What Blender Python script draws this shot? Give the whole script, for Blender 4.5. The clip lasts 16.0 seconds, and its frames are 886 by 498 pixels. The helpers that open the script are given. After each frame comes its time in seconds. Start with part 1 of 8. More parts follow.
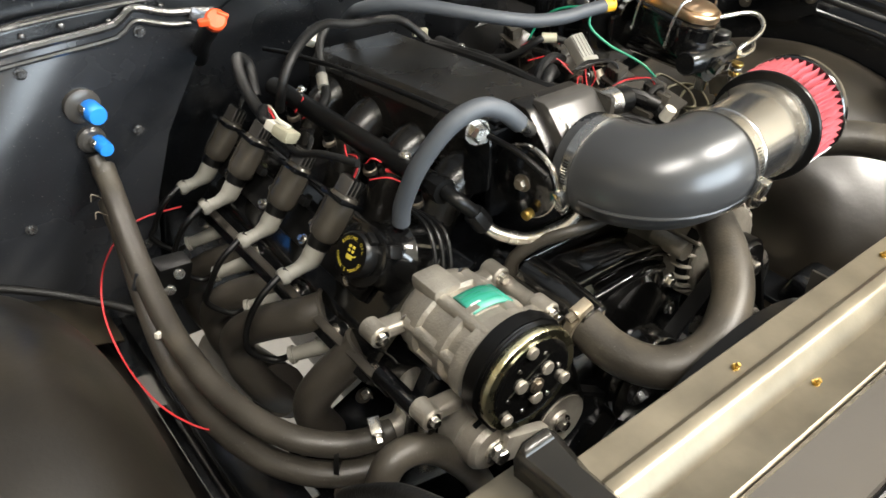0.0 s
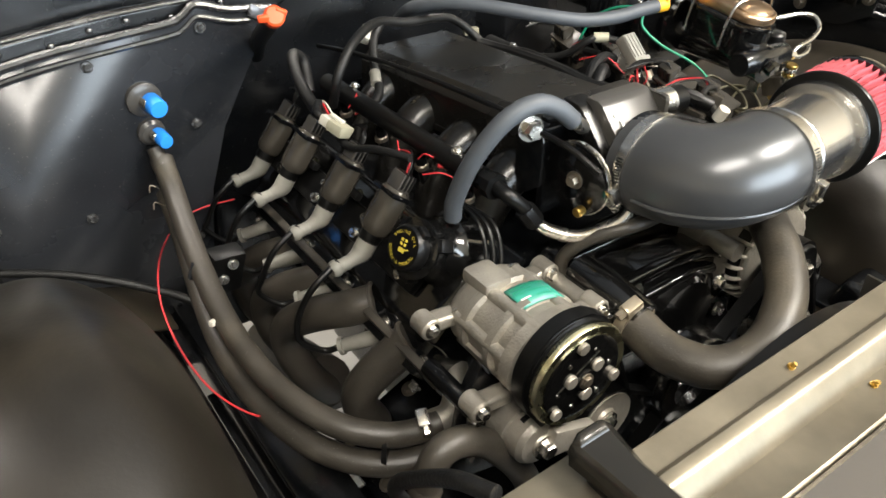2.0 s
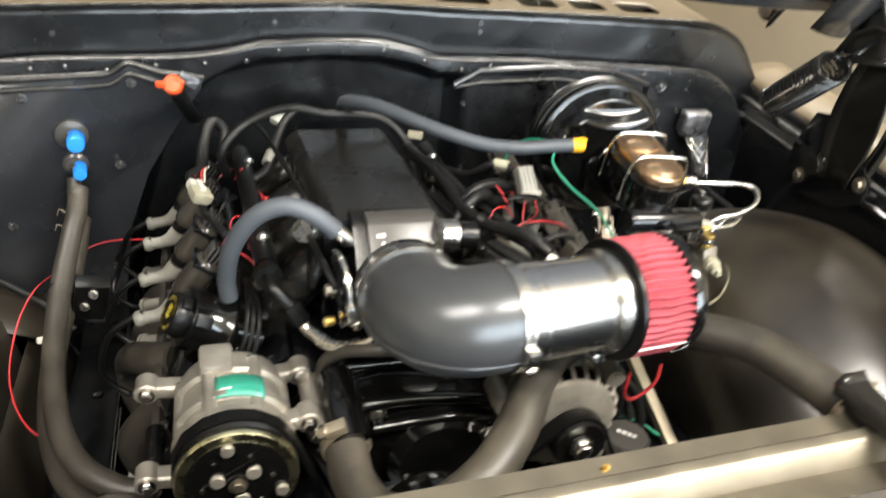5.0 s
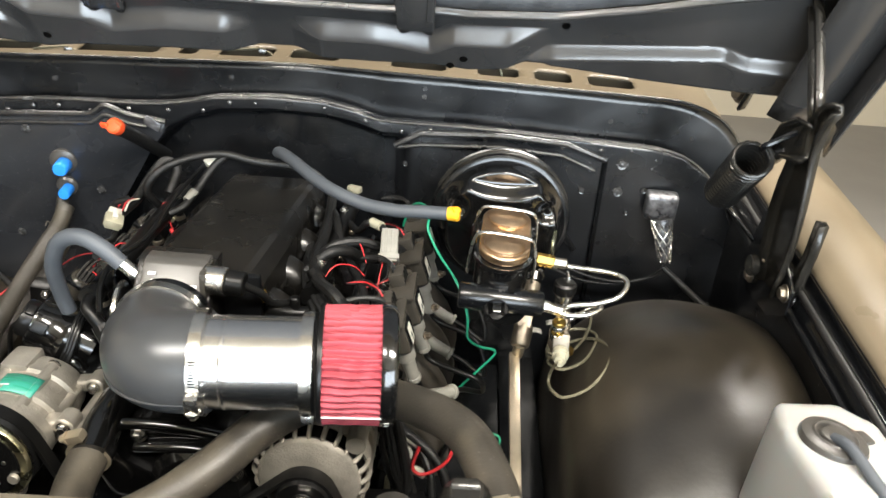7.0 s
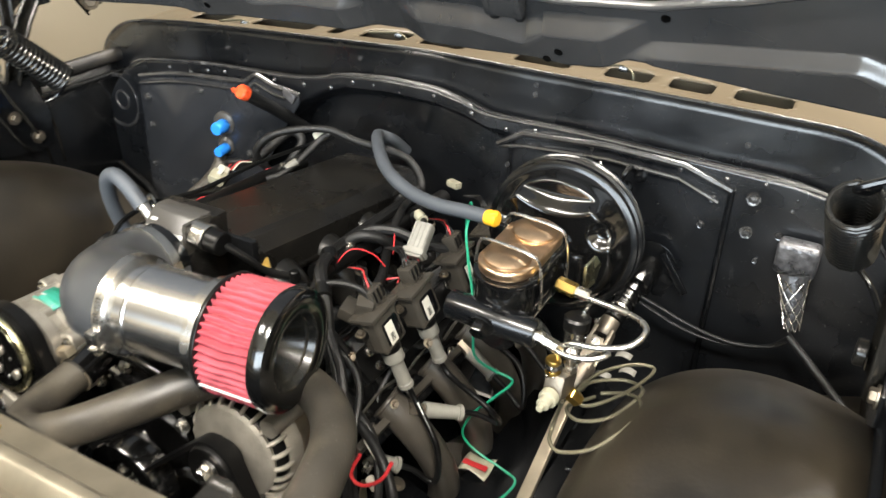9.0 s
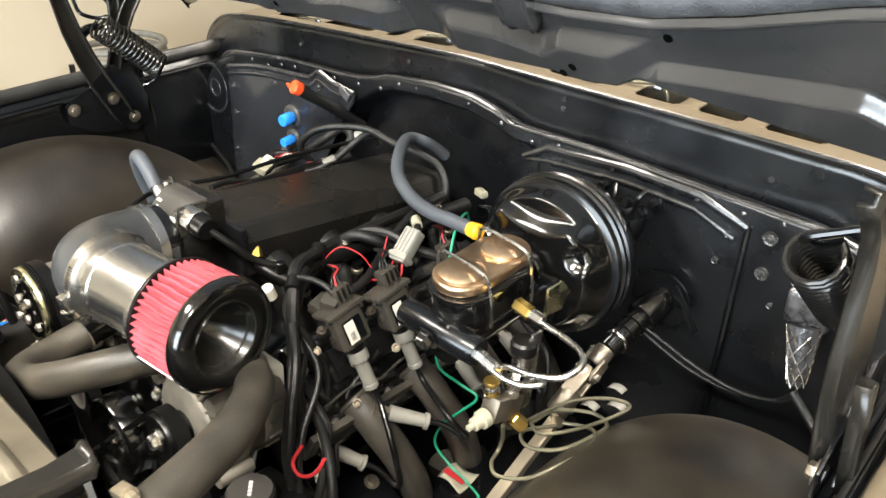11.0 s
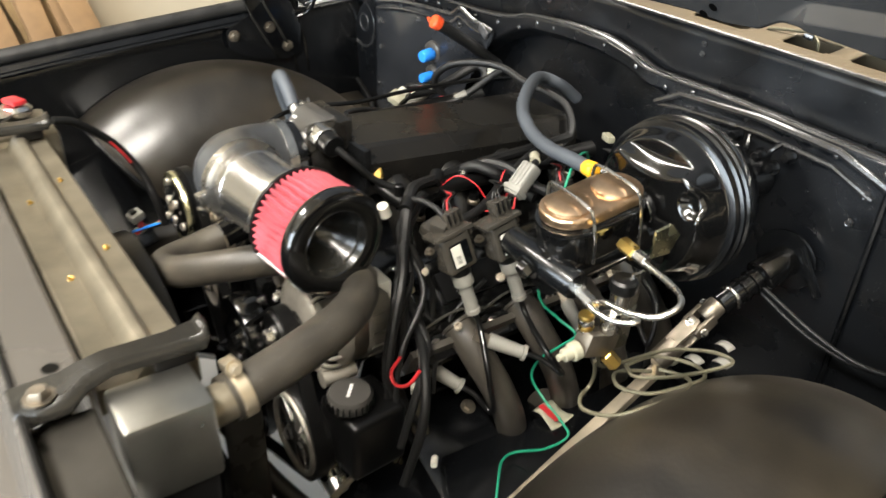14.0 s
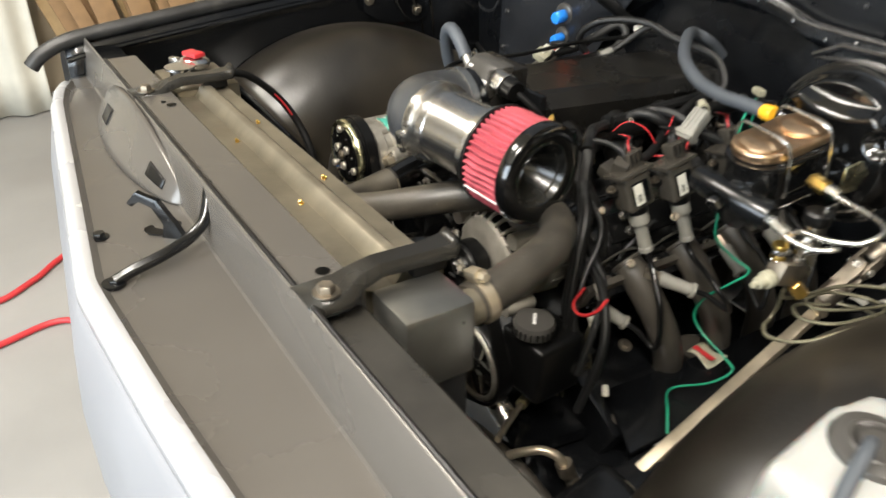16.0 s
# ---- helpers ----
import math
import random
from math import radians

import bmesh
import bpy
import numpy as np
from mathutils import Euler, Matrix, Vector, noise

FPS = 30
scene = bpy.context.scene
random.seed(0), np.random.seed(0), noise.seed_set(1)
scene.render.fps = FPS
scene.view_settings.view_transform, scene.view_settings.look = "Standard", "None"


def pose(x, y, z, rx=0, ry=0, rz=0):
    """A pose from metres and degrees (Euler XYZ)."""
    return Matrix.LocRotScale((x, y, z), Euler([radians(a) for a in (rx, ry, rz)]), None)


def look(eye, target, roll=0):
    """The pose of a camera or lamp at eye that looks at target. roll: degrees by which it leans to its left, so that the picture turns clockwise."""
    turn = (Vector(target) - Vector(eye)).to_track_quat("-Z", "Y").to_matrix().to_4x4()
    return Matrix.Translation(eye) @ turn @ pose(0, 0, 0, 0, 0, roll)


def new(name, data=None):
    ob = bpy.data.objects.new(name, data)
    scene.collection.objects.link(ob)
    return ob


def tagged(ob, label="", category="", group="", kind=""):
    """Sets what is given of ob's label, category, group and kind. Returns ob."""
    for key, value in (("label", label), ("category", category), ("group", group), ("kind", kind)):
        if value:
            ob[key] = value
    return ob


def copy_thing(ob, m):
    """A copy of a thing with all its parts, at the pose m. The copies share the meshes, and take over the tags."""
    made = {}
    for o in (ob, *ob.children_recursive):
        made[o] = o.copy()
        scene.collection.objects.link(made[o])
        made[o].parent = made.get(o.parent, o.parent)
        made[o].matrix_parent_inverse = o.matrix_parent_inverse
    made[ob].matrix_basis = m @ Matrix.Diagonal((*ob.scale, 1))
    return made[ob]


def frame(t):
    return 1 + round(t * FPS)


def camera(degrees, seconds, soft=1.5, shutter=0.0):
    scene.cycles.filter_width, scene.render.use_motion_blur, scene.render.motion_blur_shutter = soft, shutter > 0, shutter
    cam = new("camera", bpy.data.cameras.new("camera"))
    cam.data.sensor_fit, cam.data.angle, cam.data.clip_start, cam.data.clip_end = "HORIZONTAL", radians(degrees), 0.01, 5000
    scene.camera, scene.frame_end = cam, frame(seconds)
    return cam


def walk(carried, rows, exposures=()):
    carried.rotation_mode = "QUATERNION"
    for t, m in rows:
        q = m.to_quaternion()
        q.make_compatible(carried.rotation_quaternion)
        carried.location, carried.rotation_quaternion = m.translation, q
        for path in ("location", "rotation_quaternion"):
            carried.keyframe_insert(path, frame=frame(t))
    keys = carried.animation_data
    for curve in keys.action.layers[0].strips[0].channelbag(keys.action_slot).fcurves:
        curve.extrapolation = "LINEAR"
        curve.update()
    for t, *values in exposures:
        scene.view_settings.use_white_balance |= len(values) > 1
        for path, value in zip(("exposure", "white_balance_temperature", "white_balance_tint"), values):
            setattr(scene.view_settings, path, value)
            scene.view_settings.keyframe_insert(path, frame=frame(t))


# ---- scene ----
# camera
cam = camera(60.1, 16.0, shutter=0.5)
METRES, EYE, TILT, LEAN, TURN = 2.7, 1.45, -34.496, -0.574, -37.86
ROWS = [
    (0.0, 0.0, 0.0, 0.0, 0.0, 0.0, -0.0),
    (0.5, -0.0034, -0.0016, -0.0003, 0.81, 0.2, -0.51),
    (1.0, -0.0045, -0.0019, -0.0024, 1.5, 0.21, -0.94),
    (1.5, -0.0039, -0.0045, -0.0033, 2.26, 0.14, -1.28),
    (2.0, -0.0059, -0.0035, -0.003, 2.72, 0.11, -1.24),
    (2.5, -0.0106, -0.0067, 0.0003, 3.4, 0.03, -1.04),
    (3.0, 0.0135, -0.006, 0.0048, 2.23, 1.02, 0.72),
    (3.5, 0.0494, 0.0192, 0.0094, 4.68, 0.3, -1.65),
    (4.0, 0.0817, 0.047, 0.0255, 12.85, -0.07, -7.94),
    (4.5, 0.1142, 0.0465, 0.0271, 15.19, 1.58, -12.37),
    (5.0, 0.1609, 0.0221, 0.0304, 15.62, 4.69, -15.84),
    (7.5, 0.3628, 0.1174, 0.1175, 41.37, 0.72, -27.45),
    (8.0, 0.3592, 0.1732, 0.1431, 50.09, -3.37, -30.45),
    (8.5, 0.3688, 0.2074, 0.1635, 57.19, -7.85, -31.7),
    (9.0, 0.4031, 0.2166, 0.1718, 62.57, -10.77, -33.48),
    (9.5, 0.4412, 0.2199, 0.1838, 68.15, -13.38, -35.37),
    (12.0, 0.42, 0.2936, 0.2306, 80.39, -22.12, -35.64),
    (12.5, 0.4248, 0.2948, 0.2288, 79.94, -22.64, -35.08),
    (13.0, 0.4128, 0.3119, 0.2298, 82.27, -25.14, -35.62),
    (13.5, 0.4103, 0.3093, 0.2262, 88.82, -29.75, -35.77),
    (14.0, 0.4388, 0.2998, 0.2271, 93.36, -31.84, -36.56),
    (14.5, 0.4955, 0.2959, 0.2283, 96.87, -33.14, -37.63),
    (15.0, 0.5309, 0.2909, 0.2313, 99.17, -34.16, -37.96),
    (15.5, 0.519, 0.2754, 0.2158, 99.99, -34.95, -37.37),
    (16.0, 0.4768, 0.2505, 0.1792, 97.34, -35.28, -35.57),
]
EDGES = [
    (5.2, look((-0.197, -0.215, 1.522), (0.337, 1.471, 0.589), 5.7)),
    (7.3, look((0.365, -0.272, 1.557), (0.186, 1.522, 0.693), 3.6)),
    (9.7, look((0.800, -0.113, 1.546), (-0.217, 1.368, 0.668), 3.4)),
    (11.8, look((0.870, 0.128, 1.525), (-0.349, 1.410, 0.592), 1.9)),
]
walk(cam, sorted([(t, pose(-0.64, 0, EYE, TILT, LEAN, TURN) @ pose(METRES * x, METRES * y, METRES * z, 90 + pitch, roll, yaw)) for t, x, y, z, yaw, pitch, roll in ROWS] + EDGES, key=lambda row: row[0]),
     [(0.0, 0.0), (5.0, 0.0), (7.5, 0.0), (9.0, 0.05), (12.0, 0.3), (13.0, 0.25), (14.0, 0.1), (15.0, -0.2), (16.0, -0.3)])

# world and lights
world = bpy.data.worlds.new("world")
scene.world = world
world.use_nodes = True
sky = world.node_tree.nodes.new("ShaderNodeTexSky")
sky.sky_type, sky.sun_disc, sky.sun_elevation, sky.sun_rotation = "NISHITA", False, radians(40), radians(200)
world.node_tree.links.new(sky.outputs[0], world.node_tree.nodes["Background"].inputs[0])
world.node_tree.nodes["Background"].inputs[1].default_value = 0.12


def area(name, m, sx, sy, watts, colour):
    data = bpy.data.lights.new(name, "AREA")
    data.shape, data.size, data.size_y, data.energy, data.color = "RECTANGLE", sx, sy, watts, colour
    ob = new(name, data)
    ob.matrix_world = m
    return ob


# daylight in the open garage doorway, and the ceiling tubes
area("doorway_daylight", look((1.2, -3.4, 1.5), (0.4, 0.5, 1.0)), 4.0, 2.2, 390, (0.80, 0.91, 1.0))
TUBES = [(-0.9, -0.75, 88), (1.1, -0.75, 172), (-0.9, 1.6, 50), (1.1, 1.6, 95)]
for tx, ty, watts in TUBES:
    area("ceiling_tube_light", pose(tx, ty, 2.80), 1.3, 0.42, watts, (1.0, 0.94, 0.85))
scene.view_settings.exposure = 0.0


# materials
def mat(name, base, rough=0.5, metal=0.0, vary=0.25, scale=8.0, fine=120.0, bump=0.15, rough_vary=0.12, coat=0.0, spec=0.5, dust=None, dust_at=0.55, trans=0.0, sss=0.0, emit=None, dent=0.0, speck=0.0):
    m = bpy.data.materials.new(name)
    m.use_nodes = True
    nt = m.node_tree
    b = nt.nodes["Principled BSDF"]
    b.inputs["Roughness"].default_value, b.inputs["Metallic"].default_value = rough, metal
    b.inputs["Coat Weight"].default_value, b.inputs["Coat Roughness"].default_value = coat, 0.08
    b.inputs["Specular IOR Level"].default_value = spec
    b.inputs["Transmission Weight"].default_value = trans
    if sss:
        b.inputs["Subsurface Weight"].default_value, b.inputs["Subsurface Scale"].default_value = sss, 0.02
    if emit:
        b.inputs["Emission Color"].default_value, b.inputs["Emission Strength"].default_value = (*emit[:3], 1), emit[3]
    tc = nt.nodes.new("ShaderNodeTexCoord")
    big, small = nt.nodes.new("ShaderNodeTexNoise"), nt.nodes.new("ShaderNodeTexNoise")
    big.inputs["Scale"].default_value, big.inputs["Detail"].default_value = scale, 6
    small.inputs["Scale"].default_value, small.inputs["Detail"].default_value = fine, 3
    for n in (big, small):
        nt.links.new(tc.outputs["Object"], n.inputs["Vector"])
    ramp = nt.nodes.new("ShaderNodeValToRGB")
    lo, hi = ramp.color_ramp.elements
    lo.position, hi.position = 0.3, 0.72
    lo.color = (*[c * (1 - vary) for c in base], 1)
    hi.color = (*[min(1, c * (1 + vary)) for c in base], 1)
    nt.links.new(big.outputs["Fac"], ramp.inputs["Fac"])
    colour = ramp.outputs["Color"]
    if dust:
        mix, dr = nt.nodes.new("ShaderNodeMixRGB"), nt.nodes.new("ShaderNodeValToRGB")
        n2 = nt.nodes.new("ShaderNodeTexNoise")
        n2.inputs["Scale"].default_value, n2.inputs["Detail"].default_value = scale * 0.6, 8
        nt.links.new(tc.outputs["Object"], n2.inputs["Vector"])
        dr.color_ramp.elements[0].position, dr.color_ramp.elements[1].position = dust_at, dust_at + 0.25
        nt.links.new(n2.outputs["Fac"], dr.inputs["Fac"])
        nt.links.new(dr.outputs["Color"], mix.inputs["Fac"])
        nt.links.new(colour, mix.inputs["Color1"])
        mix.inputs["Color2"].default_value = (*dust, 1)
        colour = mix.outputs["Color"]
    if speck:
        sn, sr, sm = nt.nodes.new("ShaderNodeTexNoise"), nt.nodes.new("ShaderNodeValToRGB"), nt.nodes.new("ShaderNodeMixRGB")
        sn.inputs["Scale"].default_value, sn.inputs["Detail"].default_value = 430, 2
        sr.color_ramp.elements[0].position, sr.color_ramp.elements[1].position = 0.70, 0.76
        nt.links.new(tc.outputs["Object"], sn.inputs["Vector"])
        nt.links.new(sn.outputs["Fac"], sr.inputs["Fac"])
        nt.links.new(sr.outputs["Color"], sm.inputs["Fac"])
        nt.links.new(colour, sm.inputs["Color1"])
        sm.inputs["Color2"].default_value = (speck, speck * 0.96, speck * 0.88, 1)
        colour = sm.outputs["Color"]
    nt.links.new(colour, b.inputs["Base Color"])
    mr = nt.nodes.new("ShaderNodeMapRange")
    mr.inputs["To Min"].default_value, mr.inputs["To Max"].default_value = max(0.02, rough - rough_vary), min(1, rough + rough_vary)
    nt.links.new(big.outputs["Fac"], mr.inputs["Value"])
    nt.links.new(mr.outputs["Result"], b.inputs["Roughness"])
    if bump:
        bp = nt.nodes.new("ShaderNodeBump")
        bp.inputs["Strength"].default_value, bp.inputs["Distance"].default_value = bump, 0.002
        nt.links.new(small.outputs["Fac"], bp.inputs["Height"])
        nt.links.new(bp.outputs["Normal"], b.inputs["Normal"])
        if dent:
            soft, bd = nt.nodes.new("ShaderNodeTexNoise"), nt.nodes.new("ShaderNodeBump")
            soft.inputs["Scale"].default_value, soft.inputs["Detail"].default_value = 9, 1.5
            bd.inputs["Strength"].default_value, bd.inputs["Distance"].default_value = dent, 0.02
            nt.links.new(tc.outputs["Object"], soft.inputs["Vector"])
            nt.links.new(soft.outputs["Fac"], bd.inputs["Height"])
            nt.links.new(bd.outputs["Normal"], bp.inputs["Normal"])
    return m


HOODIN = mat("hood_inner_paint", (0.030, 0.0303, 0.031), 0.21, vary=0.3, scale=4, fine=80, bump=0.05, rough_vary=0.08, spec=0.85, dust=(0.046, 0.046, 0.046), dust_at=0.58, dent=0.12)
WALLPAINT = mat("black_firewall_paint", (0.0032, 0.0037, 0.0046), 0.28, vary=0.5, scale=7, fine=45, bump=0.08, rough_vary=0.14, spec=0.7, dust=(0.024, 0.0262, 0.030), dust_at=0.55, dent=0.35, speck=0.14)
# Ridge paint: lighter base helps paint in the highlights, pale patches are scuffs.
BEADPAINT = mat("rubbed_highlit_ridge_paint", (0.020, 0.020, 0.021), 0.22, vary=0.6, scale=40, fine=160, bump=0.15, rough_vary=0.10, spec=0.9, coat=0.3, dust=(0.12, 0.12, 0.118), dust_at=0.62)
SCREW = mat("dull_screw_steel", (0.16, 0.16, 0.16), 0.26, metal=0.8, vary=0.6, scale=120, fine=300, bump=0.2, dust=(0.03, 0.03, 0.03), dust_at=0.5)
GLOSS = mat("gloss_black_paint", (0.0026, 0.0029, 0.0034), 0.22, vary=0.3, scale=5, fine=60, bump=0.08, coat=0.1, dust=(0.014, 0.014, 0.014), dust_at=0.62, dent=0.2, speck=0.10)
PRIMER = mat("blue_grey_primer", (0.17, 0.175, 0.19), 0.45, vary=0.08, scale=5, fine=160, bump=0.05)
# Pale colour for the daylight glare on the panel's folded lip.
LIPGREY = mat("glare_pale_lip", (0.30, 0.302, 0.31), 0.28, vary=0.06, scale=6, bump=0.03)
ENAMEL = mat("black_enamel", (0.003, 0.003, 0.003), 0.15, vary=0.2, bump=0.03, coat=0.6, rough_vary=0.05)
PANEL = mat("satin_black_panel", (0.016, 0.0173, 0.0200), 0.26, vary=0.35, scale=4, fine=90, bump=0.06, dust=(0.026, 0.027, 0.029), dust_at=0.60, dent=0.12, speck=0.10)
TANKMETAL = mat("dull_tank_metal", (0.30, 0.295, 0.27), 0.30, metal=0.95, vary=0.2, scale=14, fine=200, bump=0.08)
COILCASE = mat("coil_case_plastic", (0.037, 0.033, 0.027), 0.22, vary=0.25, scale=30, fine=250, bump=0.06)
HINGE = mat("worn_hinge_steel", (0.016, 0.015, 0.013), 0.24, metal=0.2, vary=0.3, scale=10, fine=120, bump=0.08)
SATIN = mat("satin_black_steel", (0.032, 0.030, 0.026), 0.26, vary=0.3, scale=14, fine=160, bump=0.10, dust=(0.07, 0.064, 0.052), dust_at=0.6)
INNER = mat("satin_inner_fender", (0.0120, 0.0098, 0.0070), 0.37, vary=0.45, scale=4.5, fine=150, bump=0.12, rough_vary=0.13, spec=0.8, dust=(0.053, 0.0435, 0.030), dust_at=0.46, dent=0.25)
FRONT = mat("satin_grey_plastic", (0.050, 0.047, 0.043), 0.30, vary=0.12, scale=3, fine=200, bump=0.05)
SHEET = mat("satin_grey_sheet_steel", (0.108, 0.100, 0.090), 0.27, metal=0.4, vary=0.10, scale=3, fine=220, bump=0.04, rough_vary=0.05)
EDGE = mat("worn_black_edge", (0.014, 0.0135, 0.013), 0.45, vary=0.5, scale=14, fine=90, bump=0.4, dust=(0.07, 0.063, 0.055), dust_at=0.55)
PLASTIC = mat("black_plastic", (0.003, 0.003, 0.003), 0.33, vary=0.3, bump=0.1, spec=0.3)
PLENUM = mat("black_wrinkle_coat", (0.0065, 0.006, 0.0053), 0.27, vary=0.3, scale=10, fine=500, bump=0.10, dust=(0.03, 0.027, 0.021), dust_at=0.62, speck=0.10)
HOSE = mat("dusty_rubber", (0.036, 0.0315, 0.025), 0.46, vary=0.35, scale=18, fine=300, bump=0.18, rough_vary=0.16, dust=(0.095, 0.082, 0.060), dust_at=0.54, speck=0.16)
GREYHOSE = mat("blue_grey_rubber", (0.055, 0.062, 0.072), 0.55, vary=0.15, scale=20, fine=300, bump=0.08)
LOOM = mat("wire_loom", (0.007, 0.007, 0.007), 0.45, vary=0.4, fine=400, bump=0.4, spec=0.35)
BOOT = mat("grey_silicone_boot", (0.19, 0.183, 0.160), 0.55, vary=0.2, scale=30, fine=300, bump=0.1)
PIPE = mat("ceramic_grey_pipe", (0.041, 0.036, 0.029), 0.42, vary=0.3, scale=20, fine=350, bump=0.25)
ELBOW = mat("gunmetal_elbow", (0.060, 0.062, 0.065), 0.29, metal=0.4, vary=0.12, scale=7, fine=300, bump=0.03, rough_vary=0.04)
POLISH = mat("polished_aluminium", (0.62, 0.615, 0.61), 0.24, metal=1.0, vary=0.03, scale=40, fine=300, bump=0.02, rough_vary=0.02)
STEEL = mat("stainless_steel", (0.62, 0.60, 0.56), 0.26, metal=1.0, vary=0.15, scale=30, fine=300, bump=0.05)
CAST = mat("cast_aluminium", (0.36, 0.335, 0.29), 0.40, metal=0.7, vary=0.25, scale=26, fine=350, bump=0.45)
RADIATOR = mat("bare_aluminium", (0.215, 0.190, 0.143), 0.37, metal=0.7, vary=0.28, scale=16, fine=200, bump=0.08, rough_vary=0.10, dust=(0.14, 0.12, 0.086), dust_at=0.56)
ZINC = mat("yellow_zinc", (0.74, 0.70, 0.46), 0.28, metal=1.0, vary=0.2, scale=40, bump=0.05)
LID = mat("gold_chromate", (0.66, 0.46, 0.29), 0.33, metal=1.0, vary=0.3, scale=28, fine=200, bump=0.05, dust=(0.55, 0.50, 0.30), dust_at=0.55)
BRASS = mat("brass", (0.62, 0.42, 0.12), 0.3, metal=1.0, vary=0.2, scale=40, bump=0.05)
DARKSTEEL = mat("dark_raw_steel", (0.22, 0.19, 0.15), 0.42, metal=0.9, vary=0.35, scale=30, fine=250, bump=0.2)
BARSTEEL = mat("bare_steel_bar", (0.50, 0.43, 0.32), 0.38, metal=0.8, vary=0.25, scale=20, bump=0.1)
OLIVE = mat("dull_olive_tube", (0.17, 0.155, 0.105), 0.42, metal=0.6, vary=0.2, scale=30, bump=0.05)
CONE = mat("lacquered_black_cone", (0.004, 0.004, 0.0036), 0.24, vary=0.2, bump=0.03, coat=0.15, dust=(0.022, 0.020, 0.015), dust_at=0.5)
SPRINGWIRE = mat("black_spring_wire", (0.028, 0.027, 0.025), 0.16, metal=0.6, vary=0.2, bump=0.02)
BONE = mat("off_white_nylon", (0.30, 0.285, 0.21), 0.5, vary=0.15, scale=60, bump=0.05)
DUSTCAST = mat("dusty_cast_aluminium", (0.27, 0.25, 0.215), 0.5, metal=0.55, vary=0.3, scale=26, fine=350, bump=0.4)
RED = mat("red_filter_gauze", (0.30, 0.042, 0.056), 0.75, vary=0.25, scale=40, fine=700, bump=0.4)
BLUE = mat("blue_plastic", (0.02, 0.22, 0.75), 0.4, vary=0.08, bump=0.02)
ORANGE = mat("orange_plastic", (0.80, 0.085, 0.02), 0.45, vary=0.1, bump=0.03)
YELLOW = mat("yellow_plastic", (0.85, 0.42, 0.02), 0.45, vary=0.1, bump=0.03)
WHITE = mat("white_plastic", (0.54, 0.52, 0.45), 0.5, vary=0.08, bump=0.05)
TANK = mat("translucent_white_plastic", (0.31, 0.31, 0.297), 0.4, vary=0.06, scale=6, fine=120, bump=0.04, sss=0.2)
GREENW = mat("green_wire", (0.01, 0.22, 0.12), 0.45, vary=0.1, bump=0)
REDW = mat("red_wire", (0.45, 0.025, 0.03), 0.45, vary=0.1, bump=0)
TEAL = mat("teal_label", (0.03, 0.24, 0.18), 0.4, vary=0.1, bump=0.02)
INK = mat("white_print", (0.62, 0.62, 0.60), 0.5, vary=0.05, bump=0)
YINK = mat("yellow_print", (0.50, 0.40, 0.05), 0.5, vary=0.05, bump=0)
TAN = mat("tan_body_paint", (0.145, 0.117, 0.079), 0.32, vary=0.12, scale=5, fine=90, bump=0.04, dust=(0.118, 0.09, 0.058), dust_at=0.56)
PAD = mat("grey_insulation_pad", (0.10, 0.105, 0.115), 0.8, vary=0.3, scale=30, fine=260, bump=0.7)
FLOOR = mat("pale_concrete", (0.27, 0.263, 0.252), 0.55, vary=0.15, scale=1.6, fine=40, bump=0.15, dust=(0.215, 0.205, 0.193), dust_at=0.55)
WALL = mat("cream_wall_paint", (0.52, 0.45, 0.335), 0.7, vary=0.05, scale=2, fine=60, bump=0.1)
WOOD = mat("raw_pine", (0.24, 0.14, 0.062), 0.6, vary=0.3, scale=6, fine=90, bump=0.2)
PALEWOOD = mat("pale_pine", (0.40, 0.27, 0.13), 0.6, vary=0.25, scale=6, fine=90, bump=0.2)
SILVERTAPE = mat("foil_tape", (0.15, 0.15, 0.157), 0.30, metal=0.7, vary=0.7, scale=70, fine=160, bump=0.9)


